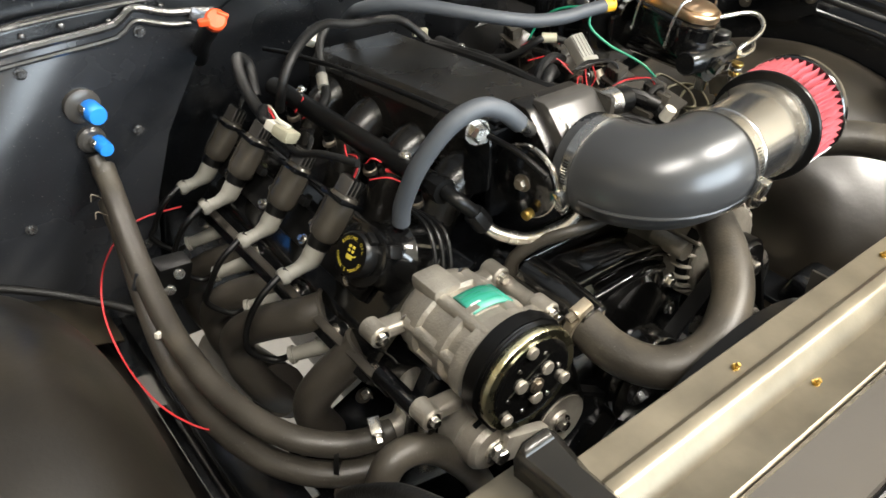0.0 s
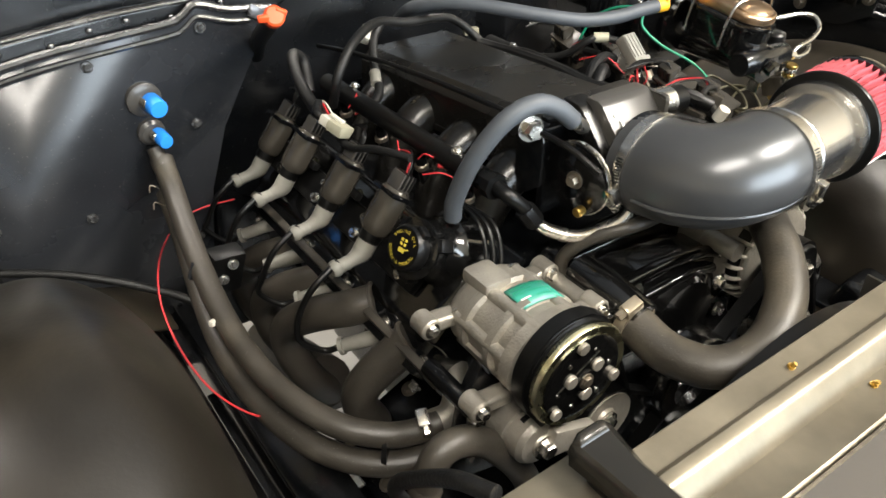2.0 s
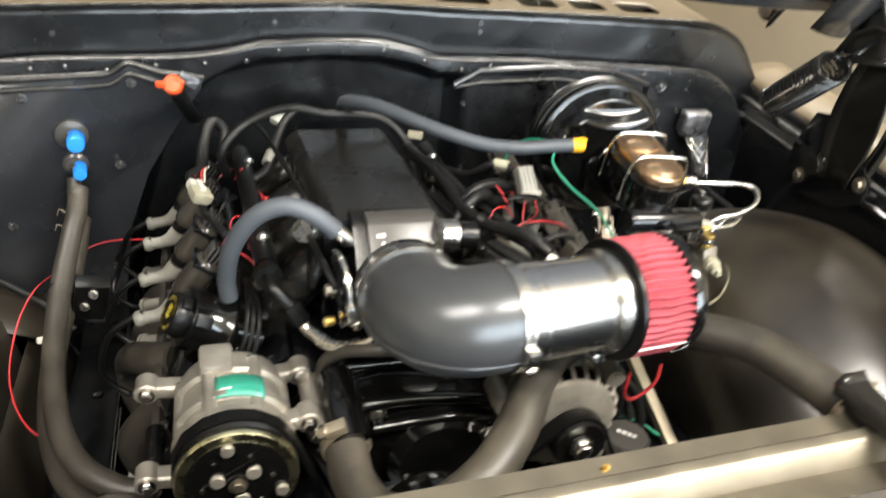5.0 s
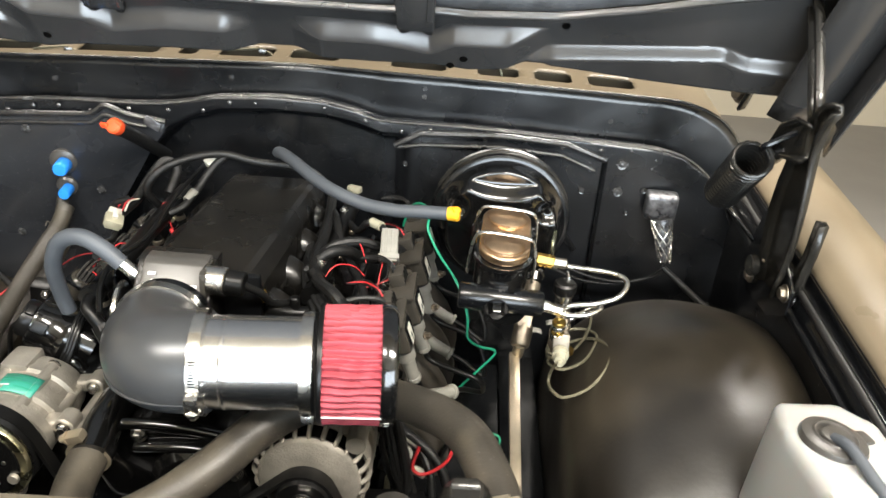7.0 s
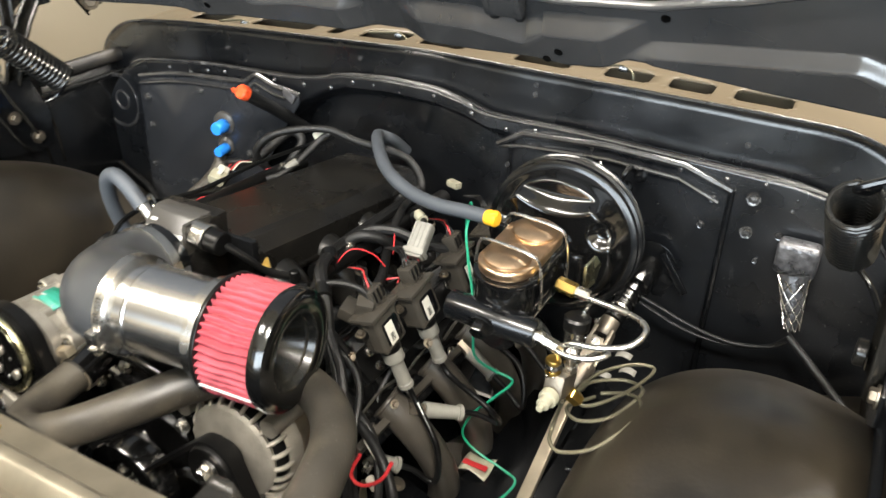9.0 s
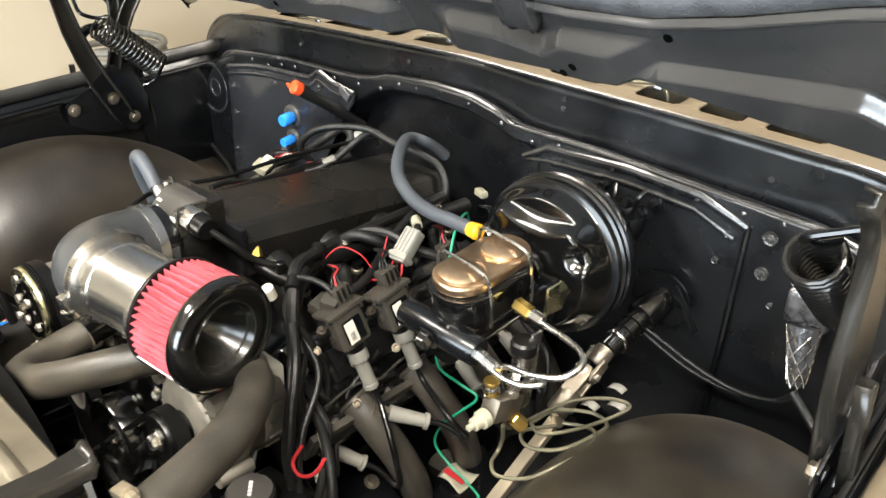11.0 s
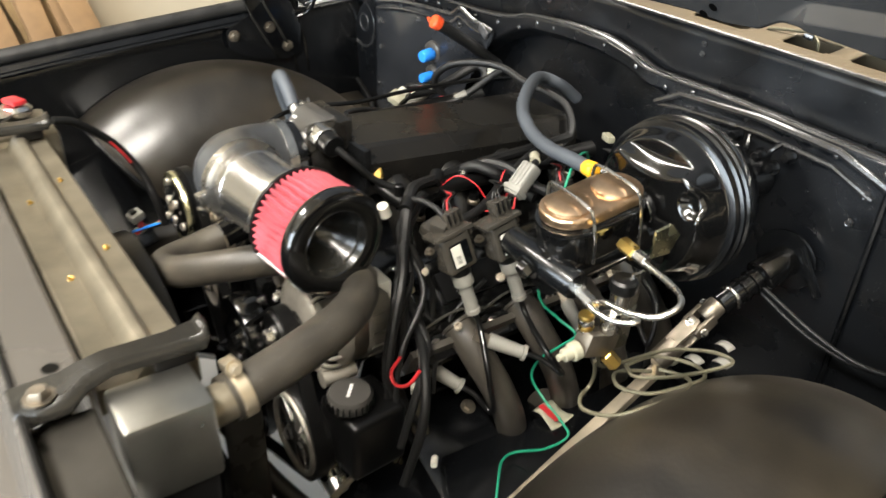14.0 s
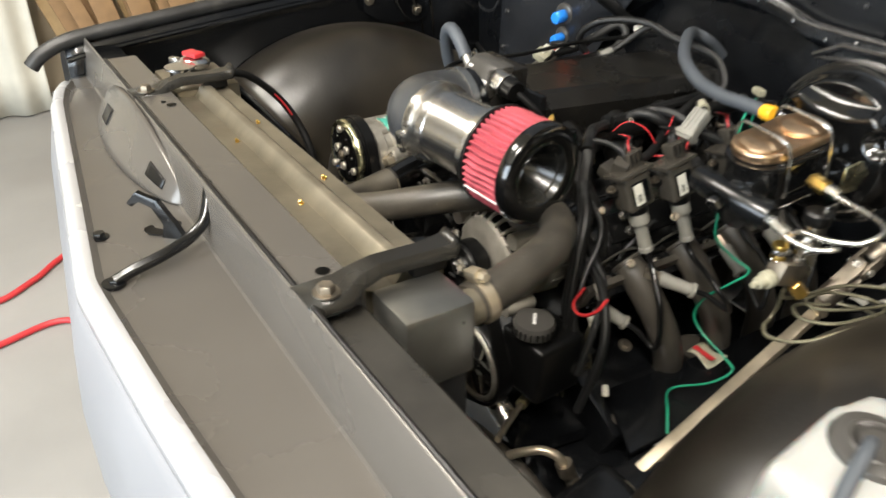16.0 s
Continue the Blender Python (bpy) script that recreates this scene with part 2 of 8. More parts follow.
# mesh helpers
class Geo:
    def __init__(self):
        self.v, self.f = [], []

    def add(self, verts, faces):
        k = len(self.v)
        self.v += [tuple(p) for p in verts]
        self.f += [tuple(i + k for i in q) for q in faces]
        return self

    def tube(self, pts, r, n=12, step=6, caps=True, spline=True):
        pts = [Vector(p) for p in pts]
        if spline and len(pts) > 2:
            ext = [2 * pts[0] - pts[1]] + pts + [2 * pts[-1] - pts[-2]]
            path = []
            for i in range(1, len(ext) - 2):
                a, b, c, d = ext[i - 1:i + 3]
                for k in range(step):
                    u = k / step
                    path.append(0.5 * (2 * b + (c - a) * u + (2 * a - 5 * b + 4 * c - d) * u * u + (3 * b - a - 3 * c + d) * u ** 3))
            path.append(pts[-1])
        else:
            path = pts
        m = len(path)
        tang = [(path[min(i + 1, m - 1)] - path[max(i - 1, 0)]).normalized() for i in range(m)]
        side = tang[0].orthogonal().normalized()
        verts, faces = [], []
        for i, (p, t) in enumerate(zip(path, tang)):
            side = (side - t * side.dot(t)).normalized()
            up = t.cross(side)
            rad = r(i / (m - 1)) if callable(r) else r
            verts += [p + (side * math.cos(a) + up * math.sin(a)) * rad for a in (2 * math.pi * j / n for j in range(n))]
        for i in range(m - 1):
            faces += [(i * n + j, i * n + (j + 1) % n, (i + 1) * n + (j + 1) % n, (i + 1) * n + j) for j in range(n)]
        if caps:
            faces += [tuple(reversed(range(n))), tuple(range((m - 1) * n, m * n))]
        return self.add(verts, faces)

    def lathe(self, prof, m, n=28, caps=True):
        verts, faces, k = [], [], len(prof)
        for j in range(n):
            a = 2 * math.pi * j / n
            verts += [m @ Vector((r * math.cos(a), r * math.sin(a), h)) for r, h in prof]
        for j in range(n):
            q = (j + 1) % n
            faces += [(j * k + i, q * k + i, q * k + i + 1, j * k + i + 1) for i in range(k - 1)]
        if caps and prof[0][0] > 1e-6:
            faces.append(tuple(reversed([j * k for j in range(n)])))
        if caps and prof[-1][0] > 1e-6:
            faces.append(tuple(j * k + k - 1 for j in range(n)))
        return self.add(verts, faces)

    def bm(self, b, m=Matrix()):
        b.verts.index_update()
        self.add([m @ v.co for v in b.verts], [[v.index for v in f.verts] for f in b.faces])
        b.free()
        return self

    def box(self, size, m, bevel=0.0, seg=2):
        b = bmesh.new()
        bmesh.ops.create_cube(b, size=1, matrix=Matrix.Diagonal((*size, 1)))
        if bevel:
            bmesh.ops.bevel(b, geom=b.edges[:], offset=bevel, segments=seg, affect="EDGES", profile=0.6)
        return self.bm(b, m)

    def prism(self, poly, h, m, bevel=0.0, seg=2):
        b = bmesh.new()
        lo = [b.verts.new((x, y, 0)) for x, y in poly]
        hi = [b.verts.new((x, y, h)) for x, y in poly]
        k = len(poly)
        b.faces.new(list(reversed(lo)))
        b.faces.new(hi)
        for i in range(k):
            b.faces.new((lo[i], lo[(i + 1) % k], hi[(i + 1) % k], hi[i]))
        if bevel:
            bmesh.ops.bevel(b, geom=b.edges[:], offset=bevel, segments=seg, affect="EDGES", profile=0.6)
        return self.bm(b, m)

    def grid(self, f, us, vs):
        us, vs = list(us), list(vs)
        k = len(vs)
        verts = [f(u, v) for u in us for v in vs]
        faces = [(i * k + j, (i + 1) * k + j, (i + 1) * k + j + 1, i * k + j + 1) for i in range(len(us) - 1) for j in range(k - 1)]
        return self.add(verts, faces)

    def strip(self, profile, path, closed=False):
        """A profile swept along x: profile of (y, z), path of x."""
        k = len(profile)
        verts = [(x, y, z) for x in path for y, z in profile]
        faces = [(i * k + j, i * k + (j + 1) % k, (i + 1) * k + (j + 1) % k, (i + 1) * k + j) for i in range(len(path) - 1) for j in range(k)]
        faces += [tuple(reversed(range(k))), tuple(range((len(path) - 1) * k, len(path) * k))]
        return self.add(verts, faces)


ORG = {}


def solid(ob, geo, material, at, sharp=38, thick=0.0):
    me = ob.data
    me.from_pydata([Vector(p) - at for p in geo.v], [], geo.f)
    b = bmesh.new()
    b.from_mesh(me)
    bmesh.ops.recalc_face_normals(b, faces=b.faces)
    b.to_mesh(me)
    b.free()
    me.materials.append(material)
    me.shade_smooth()
    me.set_sharp_from_angle(angle=radians(sharp))
    if thick:
        mod = ob.modifiers.new("thickness", "SOLIDIFY")
        mod.thickness, mod.offset = thick, 0


def thing(name, at, label, category, group="", kind=""):
    ob = new(name)
    ob.empty_display_size = 0.02
    ob.location = at
    ORG[ob.name] = Vector(at)
    return tagged(ob, label, category, group, kind)


def part(name, geo, material, parent, label="", sharp=38, thick=0.0):
    ob = new(name, bpy.data.meshes.new(name))
    at = ORG[parent.name]
    ob.parent = parent
    ORG[ob.name] = at
    solid(ob, geo, material, at, sharp, thick)
    return tagged(ob, label)


def single(name, geo, material, at, label, category="", group="", kind="", sharp=38, thick=0.0):
    ob = new(name, bpy.data.meshes.new(name))
    ob.location = at
    ORG[ob.name] = Vector(at)
    solid(ob, geo, material, Vector(at), sharp, thick)
    return tagged(ob, label, category, group, kind)


def aim(at, way, up=(0, 0, 1)):
    """A pose at a point whose z axis goes the way given, its y axis near up."""
    z = Vector(way).normalized()
    x = Vector(up).cross(z)
    x = x.normalized() if x.length > 1e-4 else Vector((1, 0, 0))
    y = z.cross(x)
    m = Matrix((x, y, z)).transposed().to_4x4()
    m.translation = at
    return m


def cyl(at, way, r, h, n=24, bevel=0.0015):
    bv = min(bevel, r * 0.4, h * 0.3)
    return Geo().lathe([(0, 0), (r - bv, 0), (r, bv), (r, h - bv), (r - bv, h), (0, h)], aim(at, way), n)


def hexbolt(at, way, r=0.007, h=0.006):
    g = Geo()
    m = aim(at, way)
    g.lathe([(0, -0.001), (r * 1.5, -0.001), (r * 1.5, 0.001), (0, 0.001)], m, 14)
    g.lathe([(0, 0.001), (r, 0.001), (r, h * 0.8), (r * 0.85, h), (0, h)], m, 6)
    return g


def bolts(points, way, material, parent, r=0.006, h=0.005, name="bolt"):
    for p in points:
        part(name, hexbolt(p, way, r, h), material, parent)


def smooth(a, b, x):
    u = min(1, max(0, (x - a) / (b - a)))
    return u * u * (3 - 2 * u)


def lerp(pairs, x):
    return float(np.interp(x, [p[0] for p in pairs], [p[1] for p in pairs]))


def lin(a, b, n):
    return [a + (b - a) * i / (n - 1) for i in range(n)]

# ---- garage ----
floor = single("floor", Geo().box((9, 10.5, 0.1), pose(0, 0.8, -0.05)), FLOOR, (0, 0, 0), "pale dusty concrete garage floor", "floor", kind="structure")
for name, size, at in (("wall_north", (9, 0.15, 3.0), (0, 5.6, 1.5)), ("wall_east", (0.15, 9.3, 3.0), (3.6, 0.9, 1.5)), ("wall_west", (0.15, 9.3, 3.0), (-3.6, 0.9, 1.5)),
                       ("wall_south_left", (1.0, 0.15, 3.0), (-3.0, -3.7, 1.5)), ("wall_south_right", (1.6, 0.15, 3.0), (2.7, -3.7, 1.5)), ("wall_south_top", (4.4, 0.15, 0.6), (-0.3, -3.7, 2.7))):
    single(name, Geo().box(size, pose(*at), 0.004), WALL, at, "cream painted garage wall", "wall", kind="structure")
single("ceiling", Geo().box((9, 9.6, 0.1), pose(0, 0.9, 2.95)), WALL, (0, 0.9, 2.95), "cream painted garage ceiling", "ceiling", kind="structure")
for tx, ty, watts in TUBES:
    lamp = thing("ceiling_lamp", (tx, ty, 2.9), "white batten ceiling lamp with glowing tubes", "lamp", "ceiling lamps")
    part("lamp_body", Geo().box((1.26, 0.14, 0.05), pose(tx, ty, 2.87), 0.006), WHITE, lamp)

# ---- truck body round the engine bay ----
SEAM = [(-0.80, 1.00), (-0.765, 1.055), (-0.72, 1.097), (-0.665, 1.125), (-0.465, 1.144), (-0.30, 1.148), (-0.235, 1.153), (-0.19, 1.161), (-0.155, 1.171), (-0.05, 1.179), (0.04, 1.177), (0.10, 1.165), (0.145, 1.150), (0.30, 1.149), (0.50, 1.141), (0.625, 1.136), (0.68, 1.126), (0.73, 1.094), (0.765, 1.05), (0.80, 0.98)]
LIP = [(-0.86, 1.095), (-0.82, 1.148), (-0.745, 1.188), (-0.60, 1.207), (-0.40, 1.217), (-0.15, 1.226), (0.0, 1.231), (0.2, 1.227), (0.42, 1.223), (0.63, 1.217), (0.68, 1.212), (0.725, 1.197), (0.765, 1.170), (0.82, 1.10)]


def recess_edge(z):
    return lerp([(0.5, -0.40), (0.87, -0.365), (0.97, -0.33), (1.06, -0.285), (1.10, -0.245), (1.14, -0.18), (1.16, -0.1)], z)


def recess(x, z):
    """How far the middle of the firewall is pressed back."""
    left, top = recess_edge(z), lerp(SEAM, x)
    a = smooth(left - 0.012, left + 0.016, x) * (1 - smooth(0.165, 0.20, x)) * (1 - smooth(top - 0.046, top - 0.018, z))
    return 0.055 * a


def dash(u, v):
    """The firewall sheet, its columns leaning along the slanting edge of the recess."""
    z = 0.55 + v * (lerp(SEAM, u) - 0.55)
    x = u + (recess_edge(z) + 0.285) * max(0, 1 - abs(u + 0.285) / 0.45)
    z = 0.55 + v * (lerp(SEAM, x) - 0.55)
    return (x, 1.035 + recess(x, z) + 0.004 * math.sin(9 * x + 5 * v), z)
    return 0.055 * a


firewall = thing("firewall", (0, 1.03, 0.5), "glossy black painted steel truck firewall with pressed recess", "firewall")
g = Geo().grid(dash, lin(-0.80, 0.80, 300), lin(0, 1, 130))
part("dash_panel", g, WALLPAINT, firewall, thick=0.004)
g = Geo().tube([(x, 1.035, z) for x, z in SEAM], 0.0035, 8, 5)
part("flange_edge", g, BEADPAINT, firewall)
# folded flange above the seam
g = Geo().grid(lambda x, v: (x, 1.037 + 0.028 * v, lerp(SEAM, x) + 0.003 - 0.004 * v), lin(-0.79, 0.79, 60), lin(0, 1, 3))
part("flange_top", g, GLOSS, firewall, thick=0.003)
# cover plate of the heater
HP = [(-0.680, 1.06), (-0.673, 1.092), (-0.558, 1.113), (-0.395, 1.124), (-0.368, 1.130), (-0.350, 1.142), (-0.335, 1.140), (-0.305, 1.130), (-0.275, 1.126), (-0.240, 1.121), (-0.245, 1.100), (-0.275, 1.060), (-0.335, 0.965), (-0.37, 0.87), (-0.39, 0.72), (-0.680, 0.72)]
plate = thing("heater_block_off_plate", (-0.5, 1.02, 0.9), "satin black steel cover plate bolted to the firewall", "cover plate")
part("plate", Geo().prism([(x, z) for x, z in HP], 0.006, Matrix(((1, 0, 0, 0), (0, 0, -1, 1.030), (0, 1, 0, 0), (0, 0, 0, 1))), 0.002), PANEL, plate, sharp=50)
part("upper_bead", Geo().tube([(x, 1.024, z) for x, z in HP[1:10]], 0.0055, 8, 5), BEADPAINT, plate)
part("lower_bead", Geo().tube([(x, 1.023, z - 0.016) for x, z in HP[1:9]], 0.004, 8, 5), BEADPAINT, plate)
bolts([(-0.655, 1.022, 1.05), (-0.497, 1.022, 1.09), (-0.345, 1.022, 1.113), (-0.374, 1.022, 0.98), (-0.542, 1.022, 0.88), (-0.65, 1.022, 0.99), (-0.66, 1.022, 0.90), (-0.40, 1.022, 0.80)], (0, -1, 0), SCREW, plate, 0.0052, 0.005)
# raised panel behind the brake booster
RP = [(0.170, 1.108), (0.215, 1.133), (0.357, 1.140), (0.473, 1.134), (0.546, 1.110), (0.546, 0.75)]
part("raised_bead", Geo().tube([(x, 1.030, z) for x, z in RP[:5]], 0.0058, 8, 1, spline=False), BEADPAINT, firewall)
part("raised_edge", Geo().tube([(x, 1.031, z) for x, z in RP[4:]], 0.0048, 8, 1, spline=False), GLOSS, firewall)
part("lower_raised_bead", Geo().tube([(0.172, 1.031, 1.104), (0.218, 1.031, 1.112), (0.357, 1.031, 1.119), (0.468, 1.031, 1.112), (0.530, 1.031, 1.088)], 0.0040, 8, 1, spline=False), BEADPAINT, firewall)
part("side_ring", Geo().lathe([(0.052, 0.0), (0.055, 0.003), (0.059, 0.003), (0.062, 0.0)], aim((-0.757, 1.032, 1.022), (0, -1, 0)), 44, False), BEADPAINT, firewall)
part("side_boss", Geo().lathe([(0.014, 0.0), (0.017, 0.004), (0.022, 0.004), (0.026, 0)], aim((-0.748, 1.033, 1.026), (0, -1, 0)), 30, False), BEADPAINT, firewall)
for x, z, r in ((0.577, 1.105, 0.011), (0.577, 1.052, 0.010), (0.622, 1.058, 0.007), (0.63, 1.10, 0.004), (0.522, 1.092, 0.006), (0.512, 1.048, 0.006), (0.598, 1.012, 0.005), (0.24, 1.118, 0.004), (0.19, 1.075, 0.005)):
    part("panel_plug", Geo().lathe([(0, 0.0045), (r * 0.45, 0.0042), (r * 0.6, 0.0025), (r * 0.85, 0.0030), (r, 0)], aim((x, 1.032, z), (0, -1, 0)), 18), SCREW if r > 0.009 else BEADPAINT, firewall)
rivets = [(x + 0.014 * math.sin(7.3 * i), 1.048, lerp(SEAM, x) - 0.013 - 0.004 * math.sin(4.1 * i)) for i, x in enumerate(lin(-0.66, 0.64, 23))]
for p in rivets:
    part("spot_weld", Geo().lathe([(0, 0.002), (0.003, 0.0015), (0.0045, 0)], aim((p[0], 1.031 + recess(p[0], p[2]), p[2]), (0, -1, 0)), 10), BEADPAINT, firewall)

cowl = thing("cowl", (0, 1.08, 1.2), "black cowl face under a tan painted cowl top with slots", "cowl")
g = Geo().grid(lambda x, v: (x, 1.066 - 0.006 * v + 0.02 * abs(x / 0.86) ** 6, lerp(SEAM, x) - 0.02 + v * (lerp(LIP, x) - lerp(SEAM, x) + 0.02)), lin(-0.86, 0.82, 80), lin(0, 1, 8))
part("cowl_face", g, WALLPAINT, cowl, thick=0.003)
part("cowl_lip", Geo().tube([(x, 1.062 + 0.02 * abs(x / 0.86) ** 6, z) for x, z in LIP], 0.0035, 8, 6), BEADPAINT, cowl)
SLOTS = [(-0.55, 0.10), (-0.352, 0.15), (-0.222, 0.035), (-0.115, 0.10), (0.01, 0.09), (0.20, 0.10), (0.345, 0.075), (0.445, 0.068), (0.551, 0.083)]


def cowl_top(x, y):
    return lerp(LIP, x) - 0.002 + (y - 1.062) * 0.10


xs, ys = sorted({*lin(-0.86, 0.82, 85), *[s + d * (w / 2 - e) for s, w in SLOTS for d in (-1, 1) for e in (0, 0.005)]}), [1.062, 1.080, 1.100, 1.105, 1.115, 1.130, 1.145, 1.150, 1.17, 1.22, 1.30, 1.42]
g = Geo()
idx = {}
for i, x in enumerate(xs):
    for j, y in enumerate(ys):
        idx[i, j] = len(g.v)
        g.v.append((x, y + 0.02 * abs(x / 0.86) ** 6, cowl_top(x, y)))
for i in range(len(xs) - 1):
    for j in range(len(ys) - 1):
        xm, ym = (xs[i] + xs[i + 1]) / 2, (ys[j] + ys[j + 1]) / 2
        if not any(abs(xm - s) < w / 2 - (0 if 1.105 < ym < 1.145 else 0.005) for s, w in SLOTS if 1.100 < ym < 1.150):
            g.f.append((idx[i, j], idx[i + 1, j], idx[i + 1, j + 1], idx[i, j + 1]))
part("cowl_top", g, TAN, cowl, "tan painted steel", thick=0.004)
part("cowl_trough", Geo().box((1.6, 0.21, 0.01), pose(0, 1.212, 1.10)), TAN, cowl)
part("cowl_back", Geo().grid(lambda x, v: (x, 1.168 + 0.02 * abs(x / 0.86) ** 6, 1.105 + v * (cowl_top(x, 1.158) - 1.109)), lin(-0.80, 0.78, 30), lin(0, 1, 3)), TAN, cowl, thick=0.003)
for x, y in ((0.27, 1.128), (-0.50, 1.095), (-0.150, 1.120)):
    z = cowl_top(x, y)
    part("nozzle_pipe", Geo().tube([(x, y, z + 0.004), (x + 0.035, y + 0.006, z + 0.008), (x + 0.060, y + 0.010, z + 0.009), (x + 0.078, y + 0.004, z + 0.002), (x + 0.082, y + 0.002, z - 0.010)], 0.0022, 8), OLIVE, cowl, "dull washer nozzle pipe")
    part("nozzle_block", Geo().box((0.014, 0.012, 0.008), pose(x + 0.062, y + 0.006, z + 0.006, 0, 10, 15), 0.002), SCREW, cowl)
bolts([(-0.127, 1.058, 1.20), (0.217, 1.058, 1.207), (0.217, 1.058, 1.192), (0.55, 1.062, 1.172), (-0.45, 1.06, 1.175), (0.67, 1.066, 1.16), (0.70, 1.068, 1.15)], (0, -1, 0), BEADPAINT, cowl, 0.0032, 0.0025, "plug_screw")

# fenders and inner fenders
FEND = [(-0.10, 0.955), (-0.03, 0.985), (0.03, 1.008), (0.10, 1.020), (0.4, 1.052), (0.74, 1.082), (0.99, 1.104), (1.12, 1.115)]
for s, word in ((-1, "black"), (1, "tan")):
    fender = thing("fender", (s * 0.8, 0.5, 0.8), f"truck fender with black inner flange and {word} top", "fender", "fenders")
    g = Geo().grid(lambda y, v: (s * (0.78 + 0.012 * v), y, 0.55 + v * (lerp(FEND, y) - (0.55 if s < 0 else 0.592))), lin(-0.10 if s > 0 else 0.03, 1.06, 40), lin(0, 1, 10))
    part("inner_wall", g, GLOSS, fender, thick=0.004)
    part("lip", Geo().tube([(s * 0.795, y, z + (0.002 if s < 0 else -0.040)) for y, z in (FEND if s > 0 else [(-0.036, 0.968), (-0.015, 0.988)] + FEND[2:])], 0.015 if s < 0 else 0.006, 12, 6), EDGE, fender, "dusty black rolled edge")
    part("drip_channel", Geo().tube([(s * 0.778, y, z - (0.030 if s < 0 else 0.062)) for y, z in FEND[2:]], 0.006, 8, 6), GLOSS, fender)
    top = [(0.808, -0.022), (0.812, -0.012), (0.820, -0.004), (0.845, 0.006), (0.870, 0.010), (0.905, 0.008), (0.96, -0.02), (0.995, -0.08), (1.01, -0.2), (1.01, -0.5)] if s > 0 else [(0.80, 0.0), (0.815, 0.006), (0.83, 0.002), (0.86, -0.02), (0.90, -0.07), (0.93, -0.16), (0.94, -0.5)]
    g = Geo().grid(lambda y, k: (s * (top[k][0]), y, lerp(FEND, y) + 0.004 + top[k][1]), lin(-0.10 if s > 0 else 0.03, 1.12, 30), range(len(top)))
    part("outer_skin", g, TAN if s > 0 else EDGE, fender, thick=0.003)
    if s > 0:
        part("gutter", Geo().grid(lambda y, k: (((0.796, 0.799, 0.802, 0.805, 0.807, 0.809)[k]), y, lerp(FEND, y) + (-0.034, -0.034, -0.036, -0.034, -0.026, -0.014)[k]), lin(-0.10, 1.12, 30), range(6)), GLOSS, fender, thick=0.003)
    inner = thing("inner_fender", (s * 0.64, 0.63, 0.6), "dusty satin black domed inner fender over the wheel", "inner fender", "inner fenders")
    cy, cz, rr = (0.612, 0.535, 0.458) if s < 0 else (0.67, 0.515, 0.455)

    def dome(a, w):
        # a: angle round the arch, w: across from the fender to the inner edge
        if w <= 0.4:
            x, rad = 0.79 - (w / 0.4) * 0.12, rr - 0.02 * (1 - w / 0.4) ** 2
        elif w <= 0.9:
            b = (w - 0.4) / 0.5 * math.pi / 2
            x, rad = 0.67 - (0.138 if s < 0 else 0.195) * math.sin(b), rr - (0.185 if s < 0 else 0.15) * (1 - math.cos(b))
        else:
            x, rad = (0.532 if s < 0 else 0.475) - 0.01 * (w - 0.9) / 0.1, rr - (0.185 if s < 0 else 0.15) - (w - 0.9) / 0.1 * 0.24
        return (s * x, cy - rad * math.cos(a), cz + rad * math.sin(a) * 1.0)

    start = 0.0 if s > 0 else 0.93
    part("wheel_arch", Geo().grid(dome, lin(start, math.pi, 48), lin(0, 1, 30)), INNER, inner, thick=0.004)
    if s < 0:
        part("front_edge", Geo().tube([dome(start, w) for w in lin(0.1, 0.97, 24)], 0.006, 8, 1, spline=False), GLOSS, inner, "black rolled front edge")
    part("front_apron", Geo().grid(lambda u, v: (s * (0.79 - 0.30 * u), 0.10 + v * 0.30, 0.62 + 0.10 * v + 0.10 * math.sin(v * 2) * (1 - u)), lin(0, 1, 8), lin(0, 1, 8)), INNER if s > 0 else GLOSS, inner, thick=0.004)
    part("rear_apron", Geo().grid(lambda u, v: (s * (0.79 - 0.30 * u), 0.90 + v * 0.13, 0.84 - 0.10 * u), lin(0, 1, 6), lin(0, 1, 4)), INNER, inner, thick=0.004)

